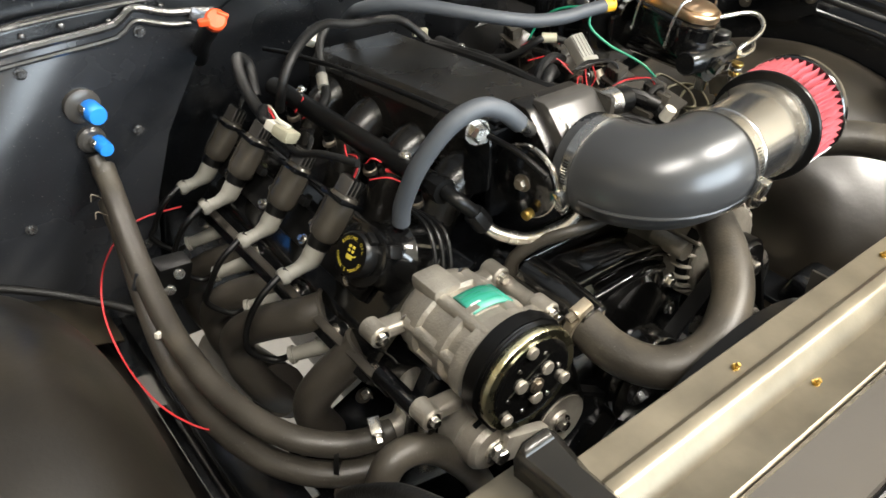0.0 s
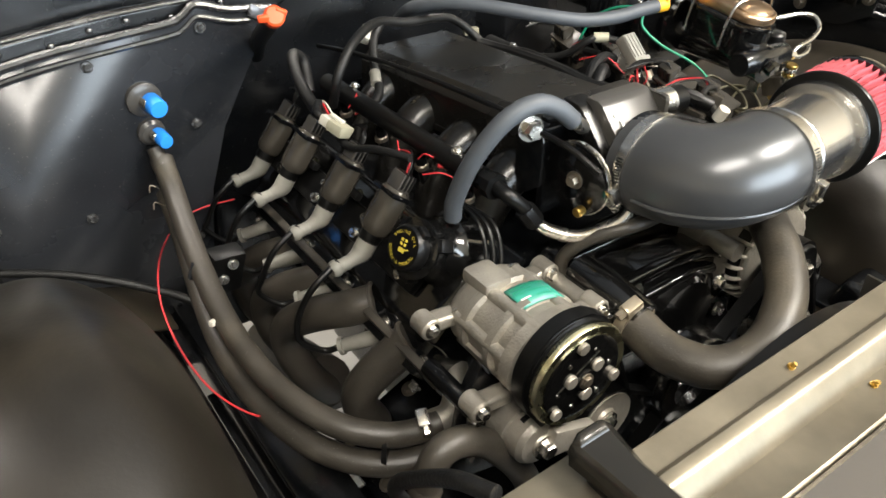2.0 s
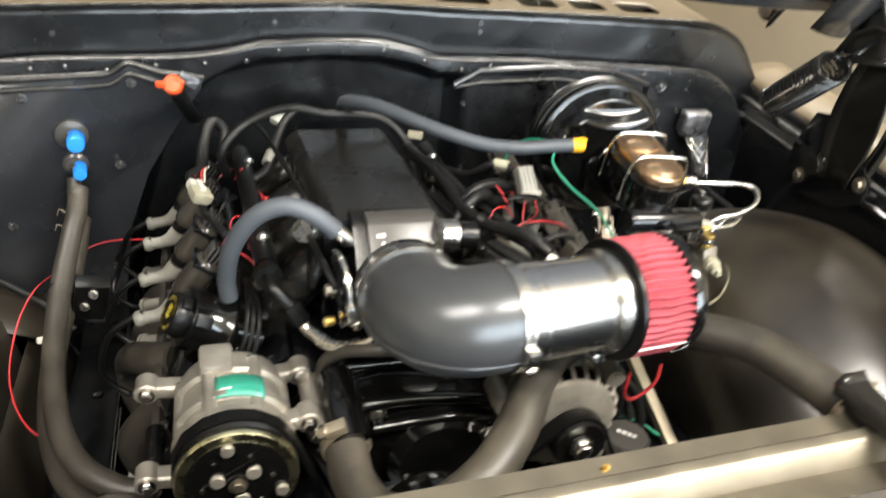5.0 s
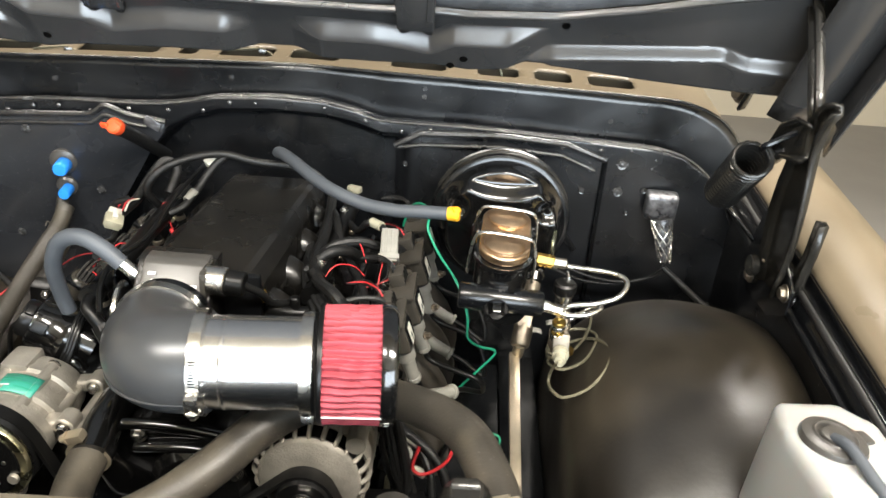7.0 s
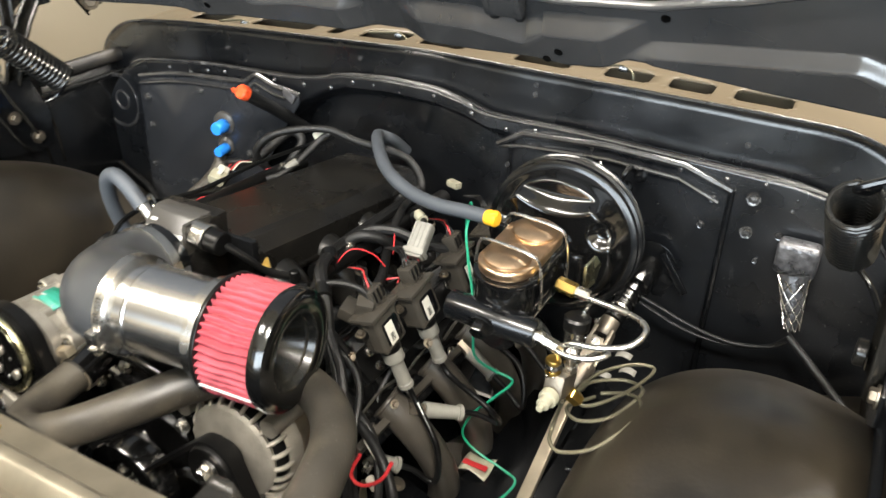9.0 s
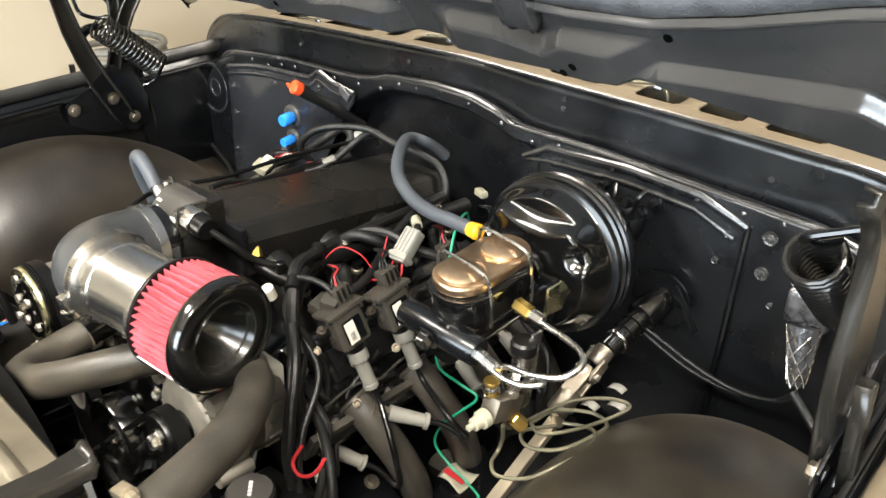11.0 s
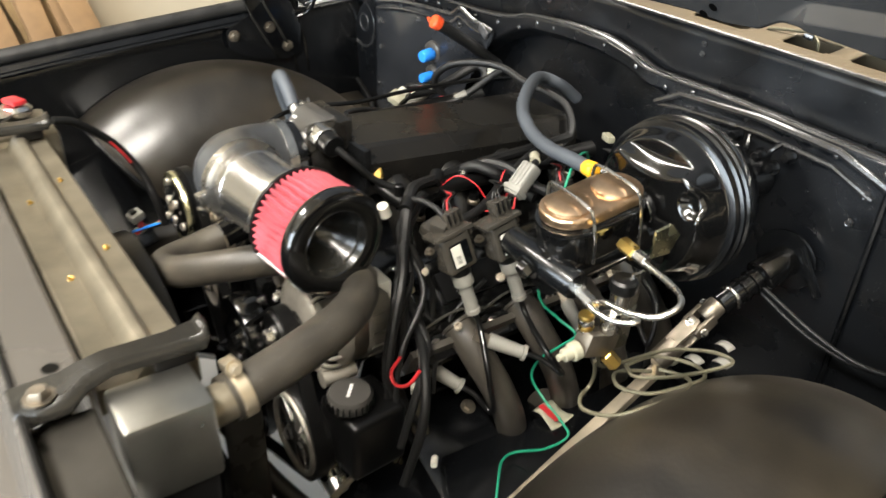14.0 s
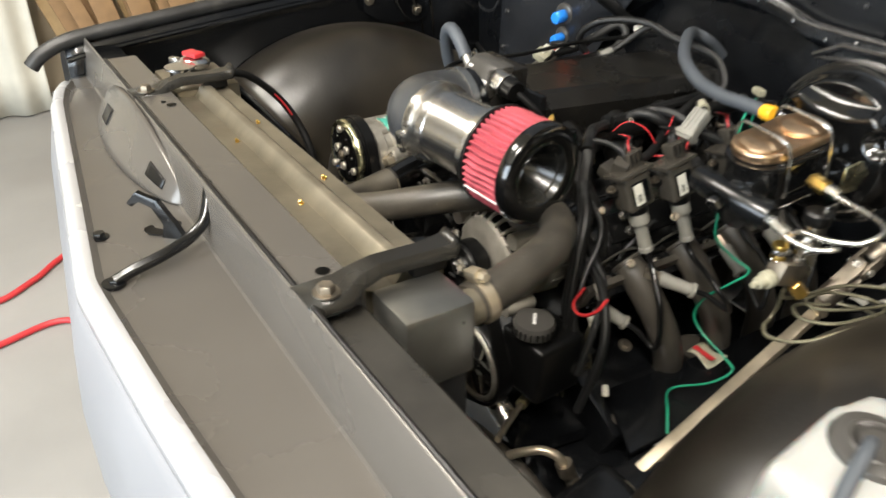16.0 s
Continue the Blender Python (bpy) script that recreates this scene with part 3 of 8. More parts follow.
# frame and underbody
X0 = -0.04
for s in (-1, 1):
    rail = thing("frame_rail", (s * 0.43, 0.72, 0.52), "glossy black steel truck frame rail", "frame rail", "frame rails")
    part("web", Geo().box((0.008, 1.35, 0.138), pose(s * 0.461, 0.725, 0.60), 0.002), GLOSS, rail)
    for dz in (-0.075, 0.075):
        part("flange", Geo().box((0.070, 1.35, 0.010), pose(s * 0.430, 0.725, 0.60 + dz), 0.003), GLOSS, rail)
    for y in (0.34, 0.52, 0.83):
        part("rivet", Geo().lathe([(0.009, 0), (0.008, 0.004), (0.004, 0.006), (0, 0.006)], aim((s * 0.425, y, 0.680), (0, 0, 1)), 14), GLOSS, rail)
    single("splash_shield", Geo().grid(lambda y, v: (s * (0.478 + (0.02 if s > 0 else 0.05) * v), y, 0.60 + 0.13 * v), lin(0.08, 1.03, 24), lin(0, 1, 6)), INNER, (s * 0.46, 0.5, 0.6), "black sheet splash shield between rail and inner fender", "splash shield", "splash shields", thick=0.003)
    arm = thing("control_arm", (s * 0.3, 0.30, 0.56), "black forged front control arm under the rail", "control arm", "control arms")
    part("arm_front", Geo().tube([(s * 0.12, 0.22, 0.52), (s * 0.26, 0.26, 0.58), (s * 0.42, 0.32, 0.52)], 0.028, 12), GLOSS, arm)
    part("arm_rear", Geo().tube([(s * 0.14, 0.50, 0.52), (s * 0.26, 0.44, 0.58), (s * 0.42, 0.36, 0.52)], 0.028, 12), GLOSS, arm)
    mount = thing("engine_mount", (s * 0.27 + X0 * 0.5, 0.60, 0.60), "black engine mount bracket on the rail", "engine mount", "engine mounts")
    mm = pose(s * 0.27 + X0 * 0.5, 0.60, 0.635, 0, s * 24, 0)
    part("bracket", Geo().box((0.15, 0.14, 0.10), mm, 0.012), GLOSS, mount)
    part("rubber_block", Geo().box((0.09, 0.10, 0.03), mm @ pose(0, 0, -0.060), 0.006), PLASTIC, mount)
    for dx, dy in ((-0.05, -0.045), (-0.05, 0.045), (0.05, -0.045), (0.05, 0.045)):
        part("mount_bolt", hexbolt(mm @ Vector((dx, dy, 0.050)), mm.to_3x3() @ Vector((0, 0, 1)), 0.008, 0.006), DARKSTEEL, mount)
# Front edge follows the rail top; the rest is added to hide lit floor.
single("frame_cover_plate", Geo().prism([(0.15, 0.43), (0.262, 0.405), (0.285, 0.60), (0.445, 0.80), (0.445, 1.0), (0.11, 1.0), (0.11, 0.50)], 0.020, Matrix.Translation((0, 0, 0.60)), 0.004), GLOSS, (0.38, 0.5, 0.60), "black steel frame plate along the rail, extended to hide bright floor", "frame plate")
single("tower_plate", Geo().prism([(0.275, 0.56), (0.392, 0.50), (0.392, 0.99), (0.295, 0.99), (0.295, 0.80)], 0.010, Matrix.Translation((0, 0, 0.675)), 0.004), GLOSS, (0.34, 0.75, 0.675), "black steel tower plate between engine and rail", "frame plate")
# Added plate: covers lit floor that would show beside the rail.
single("rail_floor_cover", Geo().prism([(-0.405, 0.30), (-0.475, 0.30), (-0.475, 0.90), (-0.405, 0.90)], 0.008, Matrix.Translation((0, 0, 0.59)), 0.003), GLOSS, (-0.40, 0.6, 0.59), "black plate added over the rail to hide bright floor", "shield plate")
single("crossmember", Geo().box((0.78, 0.17, 0.12), pose(0, 0.55, 0.53), 0.03, 3), GLOSS, (0, 0.55, 0.53), "black steel front crossmember between the rails", "crossmember")
single("oil_pan", Geo().box((0.30, 0.50, 0.16), pose(X0, 0.80, 0.56), 0.02, 3), GLOSS, (X0, 0.80, 0.56), "black stamped engine oil pan", "oil pan")
single("transmission", Geo().lathe([(0.19, 0), (0.19, 0.08), (0.12, 0.22), (0.10, 0.8)], aim((X0, 0.985, 0.68), (0, 1, -0.06)), 28), PIPE, (X0, 1.0, 0.6), "dark cast transmission bell housing behind the engine", "transmission")
single("lower_radiator_bar", Geo().box((1.0, 0.24, 0.06), pose(0, 0.22, 0.53), 0.01), GLOSS, (0, 0.15, 0.53), "black steel lower radiator bar", "bar")

# hood
HY, HZ, HT = 1.0, 1.268, radians(54)


def hood(x, s, d=0.0):
    """A place on the hood's underside: s metres up from its rear edge, d below its skin."""
    bow = -0.05 * (abs(x) / 0.6) ** 2
    return (x, HY + bow - s * math.cos(HT) - d * math.sin(HT), HZ + 0.008 * (abs(x) / 0.6) ** 2 + s * math.sin(HT) - d * math.cos(HT))


bonnet = thing("hood", (0, 0.9, 1.3), "raised black truck hood with pressed ribs and grey pad underneath", "hood")
part("outer_skin", Geo().grid(lambda x, s: hood(x, s, -0.045), lin(-0.86, 0.86, 40), lin(0.002, 1.05, 20)), TAN, bonnet, "tan outer skin", thick=0.003)


LOW = [(-0.86, -0.040), (-0.68, -0.034), (-0.55, -0.020), (-0.48, -0.016), (-0.455, -0.028), (-0.40, -0.020), (-0.35, -0.012), (-0.18, -0.006), (0.135, -0.004), (0.234, 0.0), (0.29, -0.006), (0.348, 0.001), (0.38, 0.014), (0.41, 0.016), (0.475, 0.010), (0.577, -0.001), (0.71, -0.01), (0.86, -0.012)]
STEP_LOW = [(0.0, 0.041), (0.17, 0.041), (0.258, 0.026), (0.292, 0.049), (0.377, 0.054), (0.43, 0.078)]
STEP_HIGH = [(0.0, 0.069), (0.17, 0.070), (0.258, 0.058), (0.292, 0.076), (0.43, 0.083)]
STEP_OUT = [(0.40, 0.004), (0.45, 0.032), (0.54, 0.041), (0.697, 0.056), (0.74, 0.038), (0.86, 0.034)]
PADLINE = [(0.0, 0.108), (0.19, 0.110), (0.27, 0.114), (0.32, 0.112), (0.45, 0.120), (0.566, 0.145), (0.677, 0.177), (0.86, 0.215)]


def ramp(a, b, x):
    """A flat slope from 0 to 1 with slightly rounded ends."""
    u = min(1, max(0, (x - a) / (b - a)))
    return 0.75 * u + 0.25 * u * u * (3 - 2 * u)


def pressed(x, s):
    """Depth of the pressed inner frame: a proud lower band with slanting facets, and a rolled ridge below the pad."""
    a = abs(x + 0.03)
    pad, out = lerp(PADLINE, a), lerp(STEP_OUT, a)
    inner = 0.021 * (1 - ramp(0.38, 0.44, a)) * ramp(0.03, 0.08, a) * (1 - ramp(lerp(STEP_LOW, a), lerp(STEP_HIGH, a), s))
    outer = 0.018 * ramp(0.40, 0.45, a) * (1 - ramp(out, out + 0.016, s))
    lip = 0.004 * (1 - smooth(0, 0.006, s - lerp(LOW, x)))
    ridge = 0.012 * smooth(pad - 0.020, pad - 0.008, s) * (1 - 0.6 * smooth(pad - 0.006, pad, s))
    return inner + outer + ridge - lip - 0.014


def inner_skin(x, v):
    s = lerp(LOW, x) + v * (lerp(PADLINE, abs(x + 0.03)) - lerp(LOW, x))
    return hood(x, s, pressed(x, s))
    return hood(x, s, inner + outer + ridge - lip - 0.014)


part("inner_frame", Geo().grid(inner_skin, lin(-0.86, 0.86, 300), lin(0, 1, 90)), HOODIN, bonnet, thick=0.002)
part("insulation_pad", Geo().grid(lambda x, v: hood(x, lerp(PADLINE, abs(x + 0.03)) + 0.002 + v * (0.95 - lerp(PADLINE, abs(x + 0.03))), -0.012 + 0.002 * noise.noise(Vector((x * 9, v * 9, 0)))), lin(-0.72, 0.72, 60), lin(0, 1, 40)), PAD, bonnet, "grey foil-faced insulation", thick=0.006)
for sd in (-1, 1):
    part("side_flange", Geo().grid(lambda s_, v: (sd * (0.86 - 0.025 * v), *hood(sd * 0.80, s_, -0.02 + 0.115 * v)[1:]), lin(-0.03, 1.0, 24), lin(0, 1, 6)), HOODIN, bonnet, thick=0.003)
    part("side_channel", Geo().grid(lambda s_, v: (sd * (0.755 + 0.10 * v), *hood(sd * 0.78, s_, 0.030 + 0.02 * math.sin(math.pi * v))[1:]), lin(-0.02, 1.0, 24), lin(0, 1, 8)), HOODIN, bonnet, thick=0.003)
RIB = [(-1.0, -0.014), (-1.0, 0.010), (-0.92, 0.013), (-0.66, 0.013), (-0.50, 0.004), (-0.40, -0.003), (0.40, -0.003), (0.50, 0.004), (0.66, 0.013), (0.92, 0.013), (1.0, 0.010), (1.0, -0.014)]
for x in (-0.283, 0.205):
    part("rib_bracket", Geo().grid(lambda k, v: hood(x + RIB[k][0] * (0.026 + 0.009 * v), 0.068 + 0.15 * v, RIB[k][1] * min(1, 0.35 + 4 * v)), range(12), lin(0, 1, 12)), HOODIN, bonnet, thick=0.002, sharp=30)
    part("rib_bracket", Geo().box((0.060, 0.10, 0.024), Matrix.Translation(hood(x, 0.128, 0.0)) @ pose(0, 0, 0, -54 + 0, 0, 0), 0.006), HOODIN, bonnet)
for x, s in ((0.282, 0.023), (0.261, 0.006), (0.435, 0.091), (-0.397, 0.009)):
    part("drain_hole", Geo().lathe([(0, 0.001), (0.0065, 0.001)], aim(hood(x, s, pressed(x, s) + 0.0012), (0, -math.sin(HT), -math.cos(HT))), 14), PLASTIC, bonnet)
    part("drain_hole", Geo().lathe([(0, 0.001), (0.006, 0.001)], aim(hood(x, s, 0.0042 if s < 0.03 else -0.0118), (0, -math.sin(HT), -math.cos(HT))), 12), PLASTIC, bonnet)

# radiator support and front panel
support = thing("radiator_support", (0, 0.1, 1.0), "satin black pressed steel radiator support bar", "radiator support")
PR = [(0.076, 0.90), (0.076, 1.038), (0.080, 1.044), (0.128, 1.044), (0.132, 1.040), (0.132, 0.985), (0.128, 0.985), (0.128, 1.036), (0.082, 1.036), (0.080, 0.90)]
part("top_bar", Geo().strip(PR, lin(-0.60, 0.335, 20)), SHEET, support, sharp=30)
PS = [(y, z - 0.022) for y, z in PR]
part("side_bar", Geo().strip(PS, lin(0.335, 0.80, 10)), SATIN, support, sharp=30)
part("side_bar", Geo().strip(PS, lin(-0.80, -0.60, 6)), GLOSS, support, sharp=30)
for x, y in ((-0.286, 0.112), (0.289, 0.108), (-0.306, 0.105)):
    part("hole", Geo().lathe([(0, 0.0012), (0.0075 if x != -0.306 else 0.004, 0.0012)], aim((x, y, 1.044), (0, 0, 1)), 16), PLASTIC, support)
EDGEY = [(-0.80, 0.03), (-0.72, 0.0), (-0.64, -0.016), (0.05, -0.085), (0.10, -0.082), (0.30, -0.068), (0.60, -0.040), (0.80, -0.005)]
PZ = 0.958
front = thing("front_filler_panel", (0, 0, 0.95), "satin grey-black sheet steel filler panel with hood latch", "front panel")


def filler(x, v):
    ye = lerp(EDGEY, x)
    pr = [(0.072, 1.044), (0.070, 1.040), (0.0625, 0.985), (0.060, 0.970), (0.057, 0.967), (0.03, 0.966), (ye + 0.022, PZ), (ye + 0.016, PZ + 0.001), (ye + 0.008, PZ + 0.008), (ye, PZ + 0.004), (ye - 0.004, PZ - 0.008), (ye - 0.004, PZ - 0.05), (ye + 0.03, PZ - 0.30)]
    return (x, *pr[v])


part("panel", Geo().grid(filler, lin(-0.79, 0.79, 80), range(13)), SHEET, front, thick=0.002, sharp=30)
VAL = [(-0.008, 0.944), (-0.022, 0.920), (-0.036, 0.86), (-0.044, 0.78), (-0.044, 0.68), (-0.036, 0.58), (-0.010, 0.48)]
part("valance", Geo().grid(lambda x, k: (x, lerp(EDGEY, x) + VAL[k][0], VAL[k][1]), lin(-0.74, 0.79, 60), range(7)), PRIMER, front, "blue-grey valance below the lip", thick=0.003)
# Black strip added to draw the dark gap between panel and support bar.
part("seam_gap_strip", Geo().tube([(x, 0.0745, 1.043) for x in lin(-0.60, 0.79, 24)], 0.0032, 8, 2), PLASTIC, front, "black strip standing for the dark seam gap")
# Strip over the panel's own lip, its glare put into the colour.
TRIM = [(0.012, 0.004), (0.009, 0.011), (0.003, 0.014), (-0.004, 0.013), (-0.010, 0.008), (-0.013, 0.0), (-0.0145, -0.012)]
part("front_lip", Geo().grid(lambda x, k: (x, lerp(EDGEY, x) - 0.002 + TRIM[k][0], PZ - 0.002 + TRIM[k][1]), lin(-0.76, 0.79, 80), range(7)), LIPGREY, front, "rolled front lip with its glare put into a pale colour", thick=0.002)

# ---- engine ----
X0 = -0.04
engine = thing("engine_block", (X0, 0.7, 0.6), "black painted V8 engine block with cylinder heads", "engine")
part("block", Geo().prism([(-0.10, -0.14), (0.10, -0.14), (0.13, 0.0), (0.17, 0.10), (0.09, 0.19), (-0.09, 0.19), (-0.17, 0.10), (-0.13, 0.0)], 0.44, Matrix(((1, 0, 0, X0), (0, 0, 1, 0.56), (0, 1, 0, 0.70), (0, 0, 0, 1))), 0.012), GLOSS, engine)
part("valley_cover", Geo().box((0.24, 0.48, 0.03), pose(X0, 0.77, 0.905), 0.008), GLOSS, engine)
for s in (-1, 1):
    head = part("cylinder_head", Geo().box((0.13, 0.48, 0.15), pose(X0 + s * 0.185, 0.785, 0.825, 0, s * 45, 0), 0.012), GLOSS, engine)
    bolts([(X0 + s * 0.268, 0.56 + 0.112 * k, 0.80) for k in range(5)], (s, 0, -0.3), STEEL, head, 0.006, 0.008)
    part("port_flange", Geo().box((0.012, 0.46, 0.05), pose(X0 + s * 0.262, 0.785, 0.825, 0, s * 20, 0), 0.004), GLOSS, head)

for s in (-1, 1):
    cover = thing("valve_cover", (X0 + s * 0.235, 0.78, 0.93), "glossy black cast valve cover carrying the ignition coils", "valve cover", "valve covers")
    m = pose(X0 + s * 0.200, 0.79, 0.880, 0, s * 42, 0)
    part("cover", Geo().box((0.12, 0.47, 0.06), m, 0.018, 4), ENAMEL, cover)
    part("rim", Geo().box((0.135, 0.485, 0.014), m @ pose(0, 0, -0.03), 0.005), GLOSS, cover)
    part("coil_rail", Geo().box((0.045, 0.40, 0.012), m @ pose(0, 0.02, 0.035), 0.004), PLASTIC, cover)
    bolts([m @ Vector((dx, dy, 0.042)) for dx in (-0.012, 0.012) for dy in (-0.15, -0.04, 0.07, 0.18)], m.to_3x3() @ Vector((0, 0, 1)), STEEL, cover, 0.005, 0.007)
    if s < 0:
        # oil filler and its big black cap
        n = Vector((-0.86, -0.12, 0.48)).normalized()
        at = Vector((-0.291, 0.602, 0.968))
        part("filler_neck", Geo().lathe([(0.044, -0.10), (0.043, -0.060), (0.036, -0.052), (0.034, -0.022), (0.036, -0.018), (0.036, -0.014), (0.026, -0.012)], aim(at, n), 32), ENAMEL, cover)
        for lug in range(3):
            a = 2 * math.pi * lug / 3 + 0.5
            part("neck_lug", Geo().box((0.010, 0.016, 0.020), aim(at, n) @ pose(0.036 * math.cos(a), 0.036 * math.sin(a), -0.026, 0, 0, math.degrees(a)), 0.003), PLASTIC, cover)
        cap = part("oil_cap", Geo().lathe([(0.0245, -0.016), (0.0265, -0.012), (0.0265, 0.0), (0.024, 0.004), (0, 0.004)], aim(at, n), 36), PLASTIC, cover, "round black oil filler cap with yellow print")
        part("grip", Geo().box((0.062, 0.016, 0.012), aim(at, n) @ pose(0, 0, -0.006, 0, 0, 62), 0.003), PLASTIC, cap)
        mm = aim(at, n) @ pose(0, 0, 0.0045)
        for word, rad, a0, step in (("ENGINE OIL", 0.0185, 150, -13.5), ("OWNER'S MANUAL", 0.0185, 196, 11.5)):
            for i, ch in enumerate(word):
                if ch == " ":
                    continue
                cu = bpy.data.curves.new("lettering", "FONT")
                cu.body, cu.size, cu.align_x, cu.align_y = ch, 0.0056, "CENTER", "CENTER"
                a = a0 + step * i
                ob = new("lettering", cu)
                ob.parent = cap
                r = mm @ pose(rad * math.cos(radians(a)), rad * math.sin(radians(a)), 0.0, 0, 0, a - 90 if step < 0 else a + 90)
                r.translation -= ORG[cap.name]
                ob.matrix_basis = r
                cu.materials.append(YINK)
        part("oil_can_mark", Geo().box((0.009, 0.005, 0.0006), mm @ pose(0, -0.003, 0.0007)), YINK, cap)
        for i in range(4):
            part("oil_mark", Geo().box((0.0035, 0.003, 0.0006), mm @ pose(-0.003 + 0.006 * (i % 2), 0.004 + 0.005 * (i // 2), 0.0007)), YINK, cap)
        part("oil_can_spout", Geo().box((0.007, 0.0014, 0.0006), mm @ pose(0.0065, -0.001, 0.0007, 0, 0, 30)), YINK, cap)

loops = thing("breather_cable", (-0.23, 0.58, 0.95), "thin black cables looped beside the oil filler neck", "cable")
for k in range(3):
    o = 0.006 * k
    part("strand", Geo().tube([(-0.205, 0.640, 0.985), (-0.206 + o, 0.585 - o, 0.985), (-0.212 + o, 0.556 - o, 0.955), (-0.226 + o, 0.548 - o, 0.925), (-0.250 + o, 0.560 - o, 0.900), (-0.270, 0.590, 0.890)], 0.0026, 8, 6), PLASTIC, loops)

# ignition coils: built once along their own axis, connector up
coil = thing("ignition_coil", (0, 0, 0), "black ignition coil with grey rubber boot and lead", "ignition coil", "ignition coils")
g = Geo().lathe([(0.0, 0.040), (0.016, 0.040), (0.0195, 0.036), (0.0205, 0.030), (0.0205, -0.008), (0.0190, -0.018), (0.015, -0.022), (0, -0.022)], Matrix.Diagonal((0.92, 1.08, 1, 1)), 28)
part("coil_body", g, COILCASE, coil)
part("coil_band", Geo().box((0.038, 0.046, 0.006), pose(0, 0, 0.033), 0.002), GLOSS, coil)
part("connector", Geo().box((0.020, 0.026, 0.022), pose(0, 0, 0.05), 0.003), FRONT, coil, "dark grey wire connector")
for dx in (-0.006, 0.0, 0.006):
    part("latch_rib", Geo().box((0.003, 0.029, 0.020), pose(dx, 0, 0.052), 0.001), PLASTIC, coil)
part("tower", Geo().lathe([(0.0125, -0.036), (0.0145, -0.03), (0.0145, -0.01)], Matrix(), 18), PLASTIC, coil)
part("mount_ear", Geo().box((0.010, 0.066, 0.012), pose(0.014, 0, 0.002), 0.003), PLASTIC, coil)
part("mount_bolt", hexbolt((0.019, 0.030, 0.004), (1, 0, 0), 0.005, 0.005), ZINC, coil)
STRAIGHT_END, BENT_END = Vector((0, 0, -0.070)), Vector((-0.028, 0, -0.084))
straight = thing("ignition_coil", (0, 0, 0), "black block ignition coil with straight grey rubber boot", "ignition coil", "ignition coils")
part("coil_body", Geo().box((0.034, 0.046, 0.054), pose(0, 0, 0.028), 0.006, 3), COILCASE, straight)
part("coil_core", Geo().box((0.040, 0.030, 0.034), pose(0, 0, 0.026), 0.004), GLOSS, straight)
part("top_plate", Geo().box((0.040, 0.058, 0.006), pose(0, 0, 0.056), 0.002), COILCASE, straight)
part("connector", Geo().box((0.022, 0.026, 0.022), pose(-0.004, 0.012, 0.069), 0.003), COILCASE, straight, "dark grey wire connector")
for dy in (0.004, 0.012, 0.020):
    part("latch_rib", Geo().box((0.025, 0.003, 0.016), pose(-0.004, dy, 0.071), 0.001), PLASTIC, straight)
part("mount_ear", Geo().box((0.014, 0.070, 0.010), pose(-0.008, 0, 0.034), 0.003), PLASTIC, straight)
for dy in (-0.031, 0.031):
    part("mount_bolt", hexbolt((-0.006, dy, 0.039), (0.3, 0, 1), 0.0045, 0.006), DARKSTEEL, straight)
part("tower", Geo().lathe([(0.0125, -0.010), (0.0150, -0.006), (0.0150, 0.004)], Matrix(), 18), PLASTIC, straight)
part("boot", Geo().tube([(0, 0, 0.002), (0, 0, -0.012), (0, 0, -0.024), (0, 0, -0.028), (0, 0, -0.050), (0, 0, -0.070)], lambda u: 0.0140 - 0.0044 * smooth(0.38, 0.55, u), 16), BOOT, straight, "straight grey silicone boot")
part("boot_collar", Geo().lathe([(0.008, -0.070), (0.0106, -0.069), (0.0106, -0.063), (0.009, -0.061)], Matrix(), 16), BOOT, straight)
part("boot", Geo().tube([(0, 0, -0.020), (0, 0, -0.040), (-0.001, 0, -0.052), (-0.010, 0, -0.066), (-0.020, 0, -0.076), (-0.028, 0, -0.084)], lambda u: 0.0132 - 0.0045 * smooth(0.35, 0.6, u) + 0.0004 * math.sin(60 * u) * smooth(0.5, 0.6, u), 16), BOOT, coil, "grey silicone boot")
part("boot_collar", Geo().lathe([(0.011, -0.003), (0.0135, 0), (0.0135, 0.006), (0.011, 0.009)], aim((-0.026, 0, -0.082), (0.6, 0, 0.7)) @ Matrix.Diagonal((0.8, 0.8, 1, 1)), 16), BOOT, coil)
def coil_pose(s, y):
    if s > 0:
        return aim((0.231 + 0.10 * min(0.09, y - 0.608), y, 0.968), (-0.28, -0.20, 0.94), (1, 0, 0)) @ pose(0, 0, 0, 0, 0, 90)
    z = Vector((-s * 0.60, 0.0, 0.80)).normalized()
    m = aim((X0 + s * (0.229 if s < 0 else 0.250), y, 0.956 - 0.075 * (y - 0.683) if s < 0 else 0.968 - 0.075 * (y - 0.612)), z, (0, 1, 0))
    # local -x (boot bend) points outboard
    if (m.to_3x3() @ Vector((-1, 0, 0))).x * s < 0:
        m = m @ pose(0, 0, 0, 0, 0, 180)
    return m


LEFT_Y, RIGHT_Y = (0.690, 0.801, 0.922, 1.005), (0.608, 0.684, 0.80, 0.91)
spots = [(-1, y) for y in LEFT_Y] + [(1, y) for y in RIGHT_Y]
coil.matrix_basis, straight.matrix_basis = coil_pose(*spots[0]), coil_pose(1, RIGHT_Y[0])
